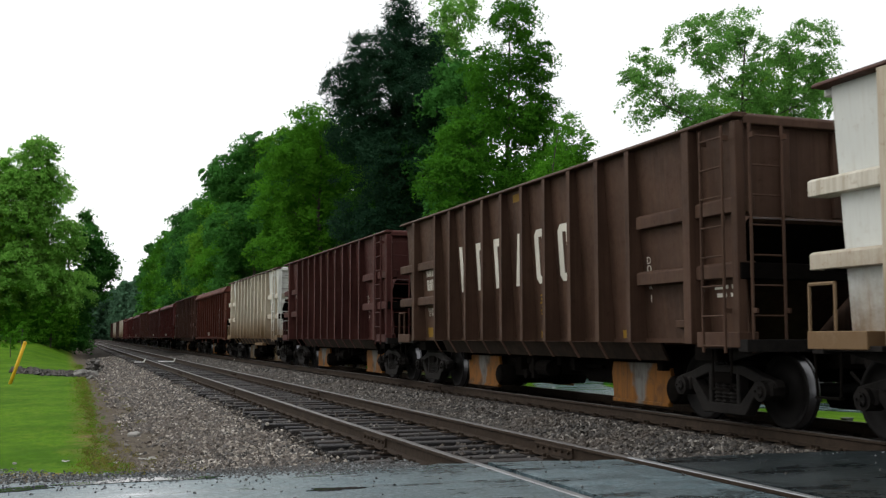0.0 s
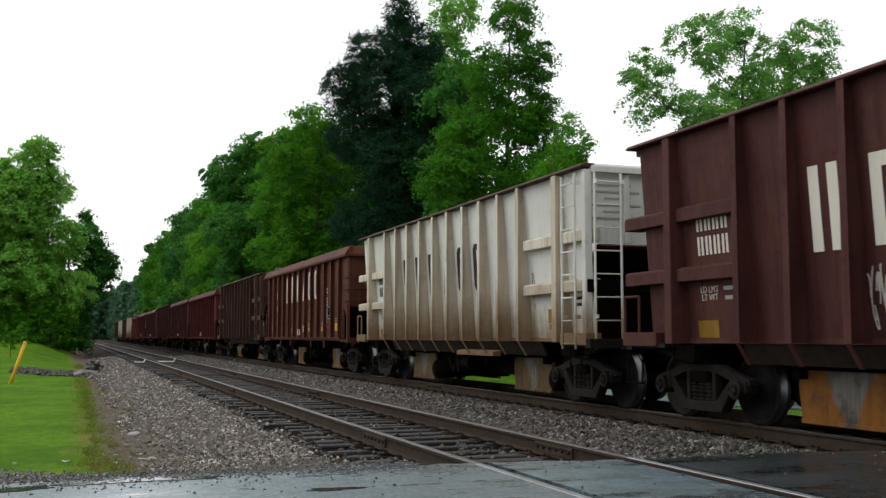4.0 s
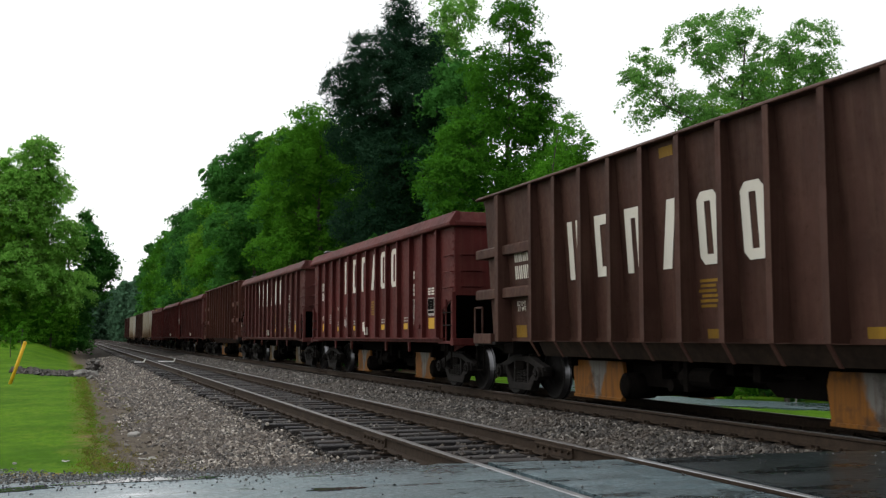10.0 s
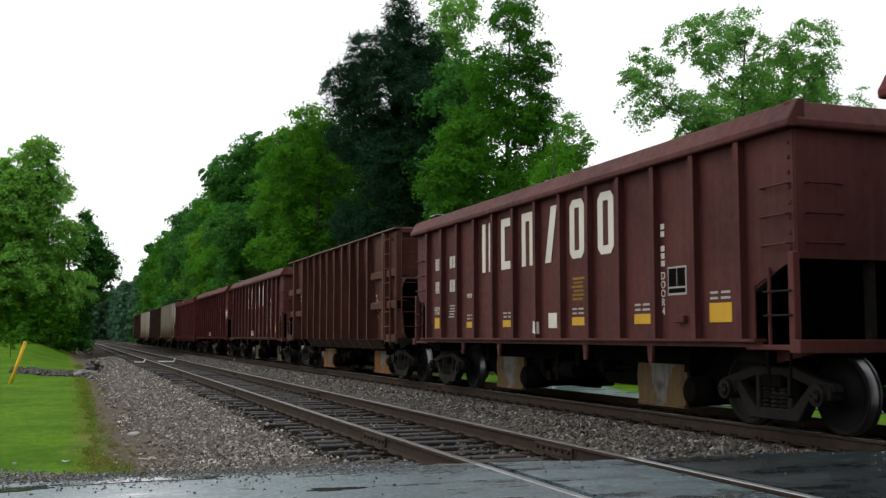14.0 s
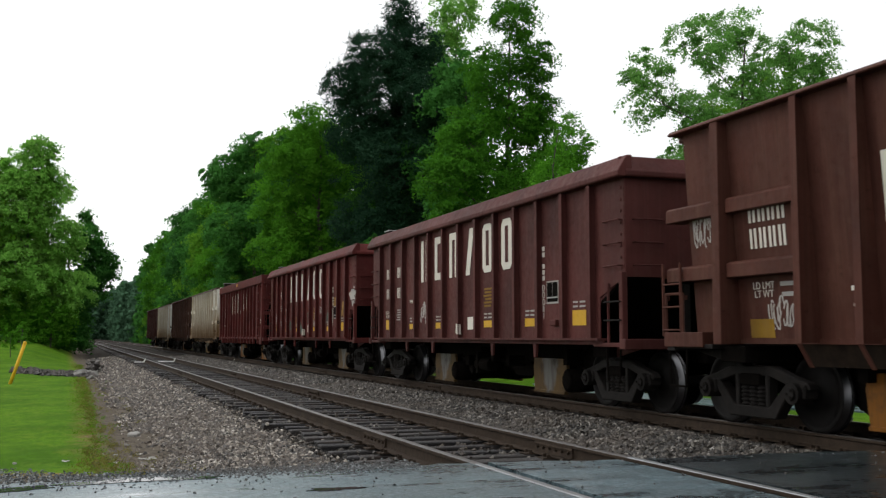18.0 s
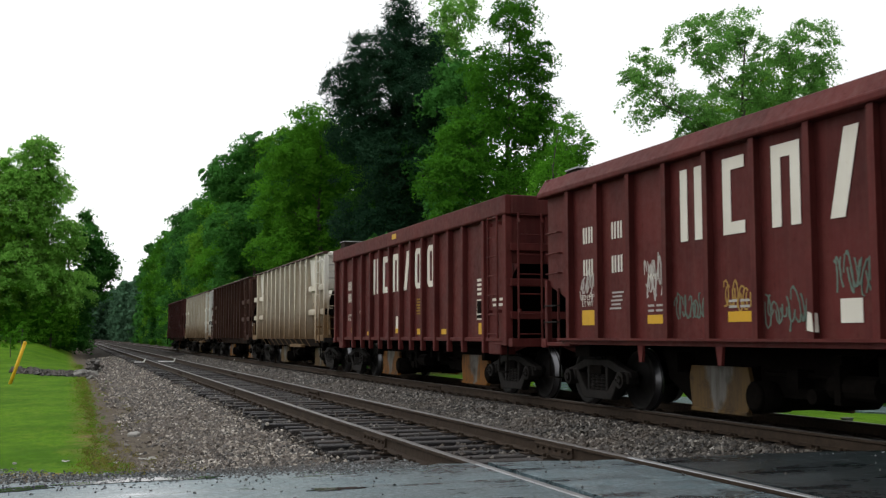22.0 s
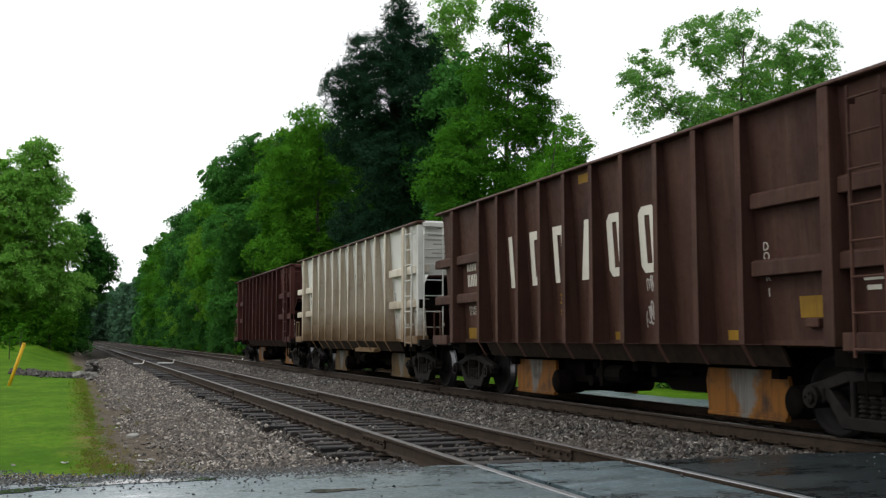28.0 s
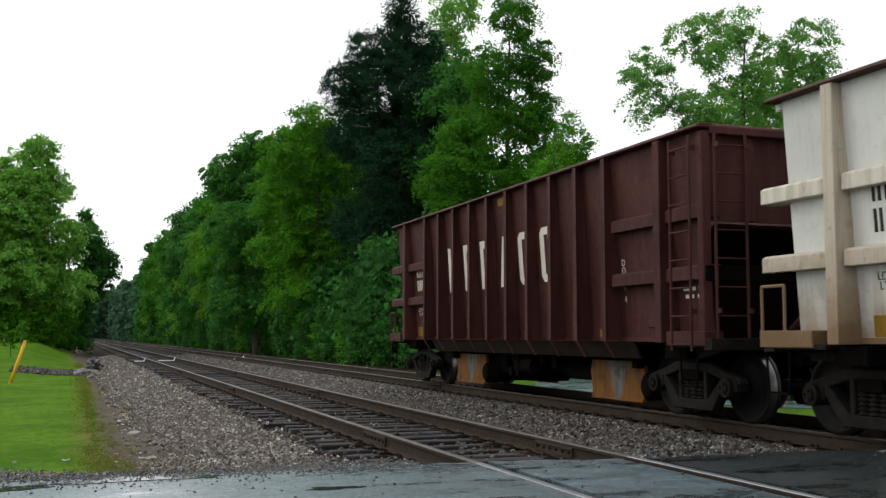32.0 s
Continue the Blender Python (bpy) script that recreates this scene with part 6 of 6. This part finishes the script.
    tree(50, 1.35, crown_lobes(90, 1.35, 0.36, 0.4, 7), 0.10, LEAF_MID, "small sapling on the lawn", "tree", "sapling", trunk_r=0.02, dense=260, per=16, spray=0.13, at=place(-2.95, 56.6), group="saplings")
    tree(51, 1.65, crown_lobes(91, 1.65, 0.36, 0.5, 8), 0.10, LEAF_MID, "small slender sapling on the lawn", "tree", "sapling", trunk_r=0.02, dense=260, per=16, spray=0.13, at=place(-2.6, 60.6), group="saplings")

    # the far woods
    r = np.random.default_rng(77)
    cs, rad = [], []
    for k in range(420):
        if k < 220:
            x, y, h = r.uniform(16, 40), r.uniform(205, 470), 20
        elif k < 270:
            x, y, h = r.uniform(-40, -3), r.uniform(160, 470), 14
        else:
            x, y, h = r.uniform(-14, 26), r.uniform(470, 560), 21
        h *= r.uniform(0.85, 1.12)
        for j in range(26):
            f = r.random()
            rr = 3.6 * math.sqrt(max(0.05, 1 - ((f - 0.45) / 0.6) ** 2)) * math.sqrt(r.random())
            a = r.uniform(0, 6.28)
            cs.append((x + rr * math.cos(a), y + rr * math.sin(a), -0.5 + h * f))
            rad.append(r.uniform(0.9, 1.7))
    cs, rad = np.array(cs), np.array(rad)
    # beyond 270 m the leaves take the colour with haze painted in
    for name, label, sel, mat in (("side_woods", "dark green woodland along the railway", cs[:, 1] < 270, LEAF_DARK), ("far_woods", "distant woodland with haze in its leaf colour, where the railway bends away", cs[:, 1] >= 270, LEAF_FAR)):
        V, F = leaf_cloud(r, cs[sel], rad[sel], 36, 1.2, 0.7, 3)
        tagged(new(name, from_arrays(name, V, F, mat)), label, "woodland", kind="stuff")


woods()


# ---- the yard at the crossing: loose and small things ----
def stones(name, label, spots, sizes, mat, seed, flat=0.75):
    """Broken stone, each a lopsided eight-sided lump."""
    rng = np.random.default_rng(seed)
    k = len(spots)
    base = np.array([(1, 0, 0), (0, 1, 0), (-1, 0, 0), (0, -1, 0), (0, 0, 1), (0, 0, -1)], float)
    tri = np.array([(0, 1, 4), (1, 2, 4), (2, 3, 4), (3, 0, 4), (1, 0, 5), (2, 1, 5), (3, 2, 5), (0, 3, 5)])
    V = base[None] * rng.uniform(0.65, 1.35, (k, 6, 1)) + rng.normal(0, 0.16, (k, 6, 3))
    V *= sizes[:, None, None]
    V[:, :, 2] *= flat
    ang = rng.uniform(0, math.tau, k)
    tip = rng.normal(0, 0.5, k)
    c, s = np.cos(ang)[:, None], np.sin(ang)[:, None]
    ct, st = np.cos(tip)[:, None], np.sin(tip)[:, None]
    x, y, z = V[:, :, 0], V[:, :, 1], V[:, :, 2]
    y, z = y * ct - z * st, y * st + z * ct
    V = np.stack([x * c - y * s, x * s + y * c, z], -1) + spots[:, None, :]
    F = tri[None] + 6 * np.arange(k)[:, None, None]
    ob = new(name, from_arrays(name, V.reshape(-1, 3), F.reshape(-1, 3), mat))
    return tagged(ob, label, "ballast" if "ballast" in name else "stones", kind="stuff")


def scatter(rng, n, x0, x1, y0, y1, lift):
    """Spots on the land, thinning out with distance."""
    u = rng.random(n)
    y = y0 * (y1 / y0) ** u
    x = rng.uniform(x0, x1, n)
    return np.stack([x, y, ground_height(x, y) + lift], -1)


def ballast():
    rng = np.random.default_rng(9)
    sets = [scatter(rng, 42000, 0.75, 2.75, 9.05, 75, 0.005), scatter(rng, 36000, 5.35, 8.1, 8.75, 75, 0.005), scatter(rng, 6000, 10.3, 12.0, 8.6, 60, 0.005)]
    # between the sleepers the stone lies lower
    a = scatter(rng, 11000, 2.7, 5.6, 9.0, 50, 0.0)
    a[:, 2] = rng.uniform(-0.262, -0.22, len(a))
    b = scatter(rng, 9000, 7.5, 10.4, 8.8, 50, 0.0)
    b[:, 2] = -0.262
    # stone that has worked up over the sleepers
    c = scatter(rng, 650, 2.7, 5.6, 9.0, 30, 0.0)
    c[:, 2] = rng.uniform(-0.21, -0.17, len(c))
    # half of the empty track's stone takes the same shade-dark colour
    b = np.concatenate([b, a[::2]])
    a = a[1::2]
    stones("oily_ballast", "dark crushed stone between the sleepers, with shade in its colour", b, rng.uniform(0.018, 0.034, len(b)), SHADE_STONE, 14)
    spots = np.concatenate(sets + [a, c])
    keep = spots[:, 1] > 9.12 - 0.085 * spots[:, 0]
    edge = 0.95 + 0.4 * np.clip((20 - spots[:, 1]) / 10, 0, 1) + 0.22 * np.sin(spots[:, 1] * 0.9) + 0.15 * np.sin(spots[:, 1] * 2.3)
    keep &= rng.random(len(spots)) < np.clip((spots[:, 0] - edge) * 3 + 0.5, 0.06, 1)
    spots = spots[keep]
    sizes = rng.uniform(0.016, 0.044, len(spots)) * np.clip(spots[:, 1] / 20, 1, 2.1)
    inside = (np.abs(spots[:, 0] - TRACK_A) < 1.4) | (np.abs(spots[:, 0] - TRACK_B) < 1.4)
    sizes = np.where(inside, np.minimum(sizes, 0.034), sizes)
    side = spots[:, 0] < 2.9
    stones("ballast", "loose grey and brown crushed stone on the near shoulder", spots[side], sizes[side], STONE, 10)
    stones("ballast_between_tracks", "dull brown crushed stone between the tracks", spots[~side], sizes[~side], DULL_STONE, 11)
    # a few spilled onto the road and the verge
    x, y = rng.uniform(-4, 9, 1500), 9.0 - rng.exponential(0.42, 1500)
    y -= 0.085 * x
    z = np.full(1500, 0.0) - 0.05 * np.clip((2.2 - x) / 3.0, 0, 1)
    keep_road = (x < 2.6) | (rng.random(1500) < 0.3)
    gap = keep_road & (np.abs(np.abs(x - TRACK_A) - 0.755) > 0.12) & (np.abs(np.abs(x - TRACK_B) - 0.755) > 0.12)
    stones("spilled_gravel", "scattered gravel along the road edge", np.stack([x, y, z], -1)[gap], (0.004 + 0.014 * rng.random(1500) ** 2.5)[gap], GREY_GRIT, 12)
    x = rng.uniform(-4.5, 2.9, 9500)
    y = 9.06 - 0.085 * x + rng.normal(0, 0.16, 9500) + rng.random(9500) * np.clip(0.35 - x, 0, 1.2) * 0.9
    z = np.maximum(-0.004 - 0.05 * np.clip((2.2 - x) / 3.0, 0, 1), np.where(y > 9.3, ground_height(x, y), -1))
    stones("edge_gravel", "band of small grey gravel along the road edge", np.stack([x, y, z], -1), rng.uniform(0.005, 0.015, 9500), GREY_GRIT, 15)
    x, y = rng.uniform(-4, 1.4, 5200), rng.uniform(0, 1, 5200) ** 1.6 * 6 + 9.1
    edge = np.where(y > 10.4, (x > 0.25), True)
    x, y = x[edge], y[edge]
    stones("verge_gravel", "fine gravel and grit on the dirt verge", np.stack([x, y, ground_height(x, y)], -1), rng.uniform(0.007, 0.022, len(x)), STONE, 13)


ballast()


def lawn():
    rng = np.random.default_rng(21)
    n = 60000
    y = 10.0 * (60 / 10.0) ** rng.random(n)
    x = 0.36 - rng.random(n) ** 2.2 * (1.2 + 0.16 * y) + rng.normal(0, 0.07, n)
    keep = ~((y < 10.9) & (rng.random(n) < 0.55)) & (y > 10.75 - 0.75 * np.minimum(x, 0.3) + 0.2 * np.sin(3 * x)) & ((x > 0.36 - 0.45 * rng.random(n) ** 2 - 0.05) | (rng.random(n) < 0.0))
    x, y = x[keep], y[keep]
    z = ground_height(x, y)
    k = len(x)
    h = rng.uniform(0.012, 0.036, k) * np.clip(y / 16, 1, 1.8)
    w = 0.006 * np.clip(y / 12, 1, 4)
    a = rng.uniform(0, math.tau, k)
    lean = rng.normal(0, 1.3, (k, 2)) * h[:, None]
    p = np.stack([x, y, z - 0.01], -1)
    side = np.stack([np.cos(a) * w, np.sin(a) * w, np.zeros(k)], -1)
    tip = p + np.stack([lean[:, 0], lean[:, 1], h], -1)
    V = np.stack([p - side, p + side, tip], 1).reshape(-1, 3)
    F = np.arange(3 * k).reshape(-1, 3)
    dry = rng.random(k) < np.clip(0.62 - np.abs(x - 0.3) * 2.2, 0.0, 0.7) + np.clip((11.0 - y) * 0.6, 0, 0.6)
    for name, label, mask, mat in (("lawn_grass", "mown bright green grass", ~dry, GRASS_BLADE), ("dry_grass", "dry yellowed grass along the lawn's edge", dry, DRY_GRASS)):
        idx = np.nonzero(mask)[0]
        VV = V.reshape(-1, 3, 3)[idx].reshape(-1, 3)
        tagged(new(name, from_arrays(name, VV, np.arange(len(VV)).reshape(-1, 3), mat)), label, "grass", kind="stuff")


lawn()


def weeds():
    """Dry tufts and weeds along the dirt verge."""
    rng = np.random.default_rng(44)
    n = 175
    y = 9.6 * (40 / 9.6) ** rng.random(n)
    x = np.where(rng.random(n) < 0.8, rng.normal(0.45, 0.16, n), rng.uniform(0.5, 1.3, n))
    centres = np.stack([x, y, ground_height(x, y) + 0.03], -1)
    for name, label, sel, mat in (("verge_weeds", "dry yellow-brown weed tufts on the verge", slice(0, 150), DRY_GRASS), ("green_weeds", "low green weeds on the verge", slice(150, n), GRASS_BLADE)):
        V, F = leaf_cloud(rng, centres[sel], rng.uniform(0.05, 0.13, len(centres[sel])), 26, 0.05, 0.2)
        tagged(new(name, from_arrays(name, V, F, mat)), label, "weeds", kind="stuff")


weeds()


def marker_post():
    post = thing("marker_post", "leaning yellow plastic marker post on the lawn", "marker post", at=place(-1.87, 36.4) @ pose(0, 0, 0, 0, 17, 0))
    plastic = painted_steel("yellow_post_plastic", (0.72, 0.42, 0.02), (0.5, 0.28, 0.03), (0.55, 0.32, 0.04), 0.45, 0.2)
    part("post", shape("post", lambda bm: tube(bm, (0, 0, -0.2), (0, 0, 1.36), 0.055, n=14), plastic, 0, True), post)
    part("cap", shape("cap", lambda bm: tube(bm, (0, 0, 1.35), (0, 0, 1.42), 0.062, 0.05, 14), plastic), post)


marker_post()


def riprap():
    """A shallow drain lined with dark stone, and pale broken concrete where it ends."""
    rng = np.random.default_rng(31)
    n = 620
    x = rng.uniform(-2.3, 0.85, n)
    y = 46.5 - (x + 2.3) * 1.2 + rng.normal(0, 0.8, n)
    spots = np.stack([x, y, ground_height(x, y) + 0.03], -1)
    dark = stone_material("dark_drain_stone", ((0.0, (0.015, 0.015, 0.015)), (0.8, (0.07, 0.066, 0.06)), (1.0, (0.16, 0.15, 0.14))), 0.8)
    stones("drain_stones", "dark stones lining a shallow drain across the lawn", spots, rng.uniform(0.06, 0.16, n), dark, 32)
    heap = np.stack([rng.normal(0.85, 0.16, 34), rng.normal(46.8, 0.5, 34), rng.uniform(-0.32, 0.16, 34)], -1)
    heap[:, 2] -= 0.6 * np.abs(heap[:, 0] - 0.85)
    stones("drain_head_stones", "heap of dark boulders where the drain ends", heap, rng.uniform(0.10, 0.2, 34), dark, 33)
    pale = grainy("pale_broken_concrete", (0.20, 0.195, 0.18), (0.38, 0.37, 0.34), 5, 0.85)
    rr = random.Random(8)
    for k in range(10):
        def lump(bm, k=k):
            r2 = random.Random(100 + k)
            w, d, h = r2.uniform(0.08, 0.24), r2.uniform(0.08, 0.3), r2.uniform(0.05, 0.13)
            prism(bm, [(-w * r2.uniform(0.7, 1), -d), (w * r2.uniform(0.6, 1), -d * r2.uniform(0.5, 1)), (w, d * r2.uniform(0.5, 1)), (-w * r2.uniform(0.4, 0.9), d)], "z", -h, h)
            if k < 4:
                for v in bm.verts:
                    v.co *= (0.6, 0.45, 0.75, 0.45)[k]
        x, y = ((0.45, 43.6), (0.86, 46.4), (0.62, 40.2), (1.10, 47.2))[k] if k < 4 else (0.45 + rr.uniform(-0.25, 0.5), rr.uniform(41, 49))
        ob = new("concrete_lump", shape("concrete_lump %d" % k, lump, pale, 0.02))
        ob.matrix_basis = place(x, y) @ pose(0, 0, (0.16, 0.30, 0.05, 0.14)[k] if k < 4 else 0.03, rr.uniform(-25, 25), (35, 62, 12, 70)[k] if k < 4 else rr.uniform(-25, 25), 20 * k if k < 4 else rr.uniform(0, 360))
        tagged(ob, "pale broken concrete lump at the drain", "rubble", "concrete lumps")
    for x, y, s, c in ((0.93, 17.0, 0.13, 1), (0.55, 14.1, 0.05, 2), (-0.62, 13.6, 0.035, 3), (0.75, 15.6, 0.045, 4), (0.85, 13.2, 0.05, 5), (1.05, 12.3, 0.04, 6), (0.72, 12.0, 0.035, 7)):
        def pebble(bm, s=s, c=c):
            r2 = random.Random(c)
            pts = [(s * math.cos(a) * r2.uniform(0.7, 1.2), s * 0.7 * math.sin(a) * r2.uniform(0.7, 1.2)) for a in [j * math.tau / 7 for j in range(7)]]
            prism(bm, pts, "z", -s * 0.3, s * 0.35)
        ob = new("pale_rock", shape("pale_rock %d" % c, pebble, pale, s * 0.12))
        ob.matrix_basis = place(x, y) @ pose(0, 0, s * 0.2, 8, -6, 40 * c)
        tagged(ob, "pale flat stone on the dirt verge", "rock", "pale rocks")


riprap()


def litter():
    """Crumpled scraps on the verge."""
    paper, n, l, b = material("dirty_white_paper", (0.62, 0.61, 0.58), 0.8)
    l.new(ramp(n, l, noise_tex(n, l, coords(n, l, (1, 1, 1)), 30, 4), (0.35, (0.34, 0.32, 0.28)), (0.6, (0.66, 0.65, 0.62))), b.inputs["Base Color"])
    for k, (x, y, s, slim) in enumerate(((0.92, 13.8, 0.11, 0.35), (0.84, 14.35, 0.06, 0.6), (-0.04, 13.6, 0.055, 0.8), (0.51, 12.97, 0.045, 0.7), (0.90, 12.1, 0.07, 0.4), (1.0, 13.3, 0.05, 0.5))):
        def scrap(bm, k=k, s=s, slim=slim):
            r2 = random.Random(60 + k)
            grid = [[bm.verts.new((s * (i - 2) / 2 * r2.uniform(0.7, 1.1), s * slim * (j - 2) / 2 * r2.uniform(0.7, 1.1), r2.uniform(0.0, 0.55) * s * 0.6 + 0.004)) for j in range(5)] for i in range(5)]
            for i in range(4):
                for j in range(4):
                    bm.faces.new((grid[i][j], grid[i + 1][j], grid[i + 1][j + 1], grid[i][j + 1]))
            bmesh.ops.solidify(bm, geom=list(bm.faces), thickness=0.003)
        ob = new("litter_scrap", shape("litter_scrap %d" % k, scrap, paper))
        ob.matrix_basis = place(x, y) @ pose(0, 0, 0.003, 0, 0, 50 * k)
        tagged(ob, "crumpled dirty white paper scrap on the verge", "litter", "litter scraps")


litter()


def white_pipes():
    white = material("white_plastic_pipe", (0.75, 0.75, 0.73), 0.5)[0]
    for x0, x1, y in ((2.85, 3.28, 53.5), (4.05, 4.80, 54.5), (8.15, 8.62, 57.0)):
        pipe = thing("white_pipe", "thin white pipe with an upturned end beside the rail", "pipe", "white pipes", Matrix.Translation((x0, y, -0.13)))
        part("pipe_run", shape("pipe_run %.2f" % (x1 - x0), lambda bm: tube(bm, (0, 0, 0), (x1 - x0, 0, 0), 0.022, n=8), white), pipe)
        part("pipe_riser", shape("pipe_riser", lambda bm: tube(bm, (0, 0, -0.01), (0.08, 0, 0.16), 0.028, n=8), white), pipe, pose(x1 - x0, 0, 0))


white_pipes()


def puddle():
    """Rain water that stands at the road's edge."""
    water, n, l, b = material("standing_rain_water", (0.03, 0.033, 0.032), 0.09)
    bumped(n, l, b, noise_tex(n, l, coords(n, l, (1, 1, 1)), 14, 3), 0.1, 0.01)
    for cx, cy, a, d, turn, seed in ((0.52, 8.80, 0.60, 0.12, -4, 3), (-0.55, 8.68, 0.42, 0.11, 4, 5), (1.85, 7.66, 0.19, 0.07, -6, 8)):
        def film_of_water(bm):
            r2 = random.Random(seed)
            pts = []
            for j in range(64):
                t = j * math.tau / 64
                w = 1 + 0.2 * math.sin(3 * t + seed) + 0.14 * math.sin(5 * t + 2 * seed) + 0.1 * math.sin(9 * t + seed) + r2.uniform(-0.09, 0.09)
                pts.append((a * w * math.cos(t), d * w * math.sin(t)))
            prism(bm, pts, "z", -0.004, 0.0012)
        ob = new("puddle", shape("puddle %d" % seed, film_of_water, water))
        ob.matrix_basis = pose(cx, cy, -0.05 * min(1, max(0, (2.2 - cx) / 3.0)), 0, -math.degrees(math.atan(0.05 / 3.0)), turn)
        tagged(ob, "shallow rain puddle on the wet asphalt", "puddle", "puddles", kind="structure")


puddle()


def ground_box():
    dark = grainy("dark_iron_cover", (0.02, 0.02, 0.02), (0.05, 0.05, 0.05), 12, 0.6)
    ob = new("drain_box", shape("drain_box", lambda bm: (box(bm, -0.085, 0.085, -0.07, 0.07, -0.05, 0.06), box(bm, -0.10, 0.10, -0.085, 0.085, 0.06, 0.08)), dark, 0.006))
    ob.matrix_basis = place(14.1, 16.6)
    tagged(ob, "small dark iron box standing in the far grass", "drain box")


ground_box()


def grass_posts():
    pale = grainy("pale_weathered_post", (0.20, 0.19, 0.16), (0.36, 0.34, 0.30), 10, 0.8, 0.0, 0.3, (1, 1, 0.2))
    for x, y, h in ((16.75, 21.5, 0.62), (17.2, 20.6, 0.55)):
        stake = thing("stake", "thin pale stake in the grass beyond the side road", "stake", "stakes in the far grass", place(x, y))
        part("shaft", shape("stake_shaft %.2f" % h, lambda bm: tube(bm, (0, 0, -0.15), (0, 0, h), 0.014, 0.012, 8), pale), stake)
        part("tip", shape("stake_tip %.2f" % h, lambda bm: tube(bm, (0, 0, h), (0, 0, h + 0.03), 0.012, 0.004, 8), pale), stake)
    # a tree trunk beyond the road, stood in for by a short capped post
    post = thing("wooden_post", "grey tree trunk, built as a short post, beyond the side road", "post", at=place(16.95, 22.1))
    part("shaft", shape("trunk_post_shaft", lambda bm: tube(bm, (0, 0, -0.3), (0, 0, 1.5), 0.07, 0.065, 12), BARK), post)
    part("top", shape("trunk_post_top", lambda bm: tube(bm, (0, 0, 1.5), (0, 0, 1.54), 0.065, 0.04, 12), BARK), post)


grass_posts()


# ---- what moves ----
def motions():
    for car, y in CARS:
        walk(car, [(t, pose(TRACK_B, y - travelled(t), 0)) for t in [CLIP * k / 16 for k in range(17)]])
    steps = [k / 10 for k in range(int(CLIP * 10) + 1)]
    for wheel in WHEELS:
        x, y, z = wheel.matrix_basis.translation
        walk(wheel, [(t, pose(x, y, z, math.degrees(travelled(t) / WHEEL_R), 0, 0)) for t in steps])


motions()
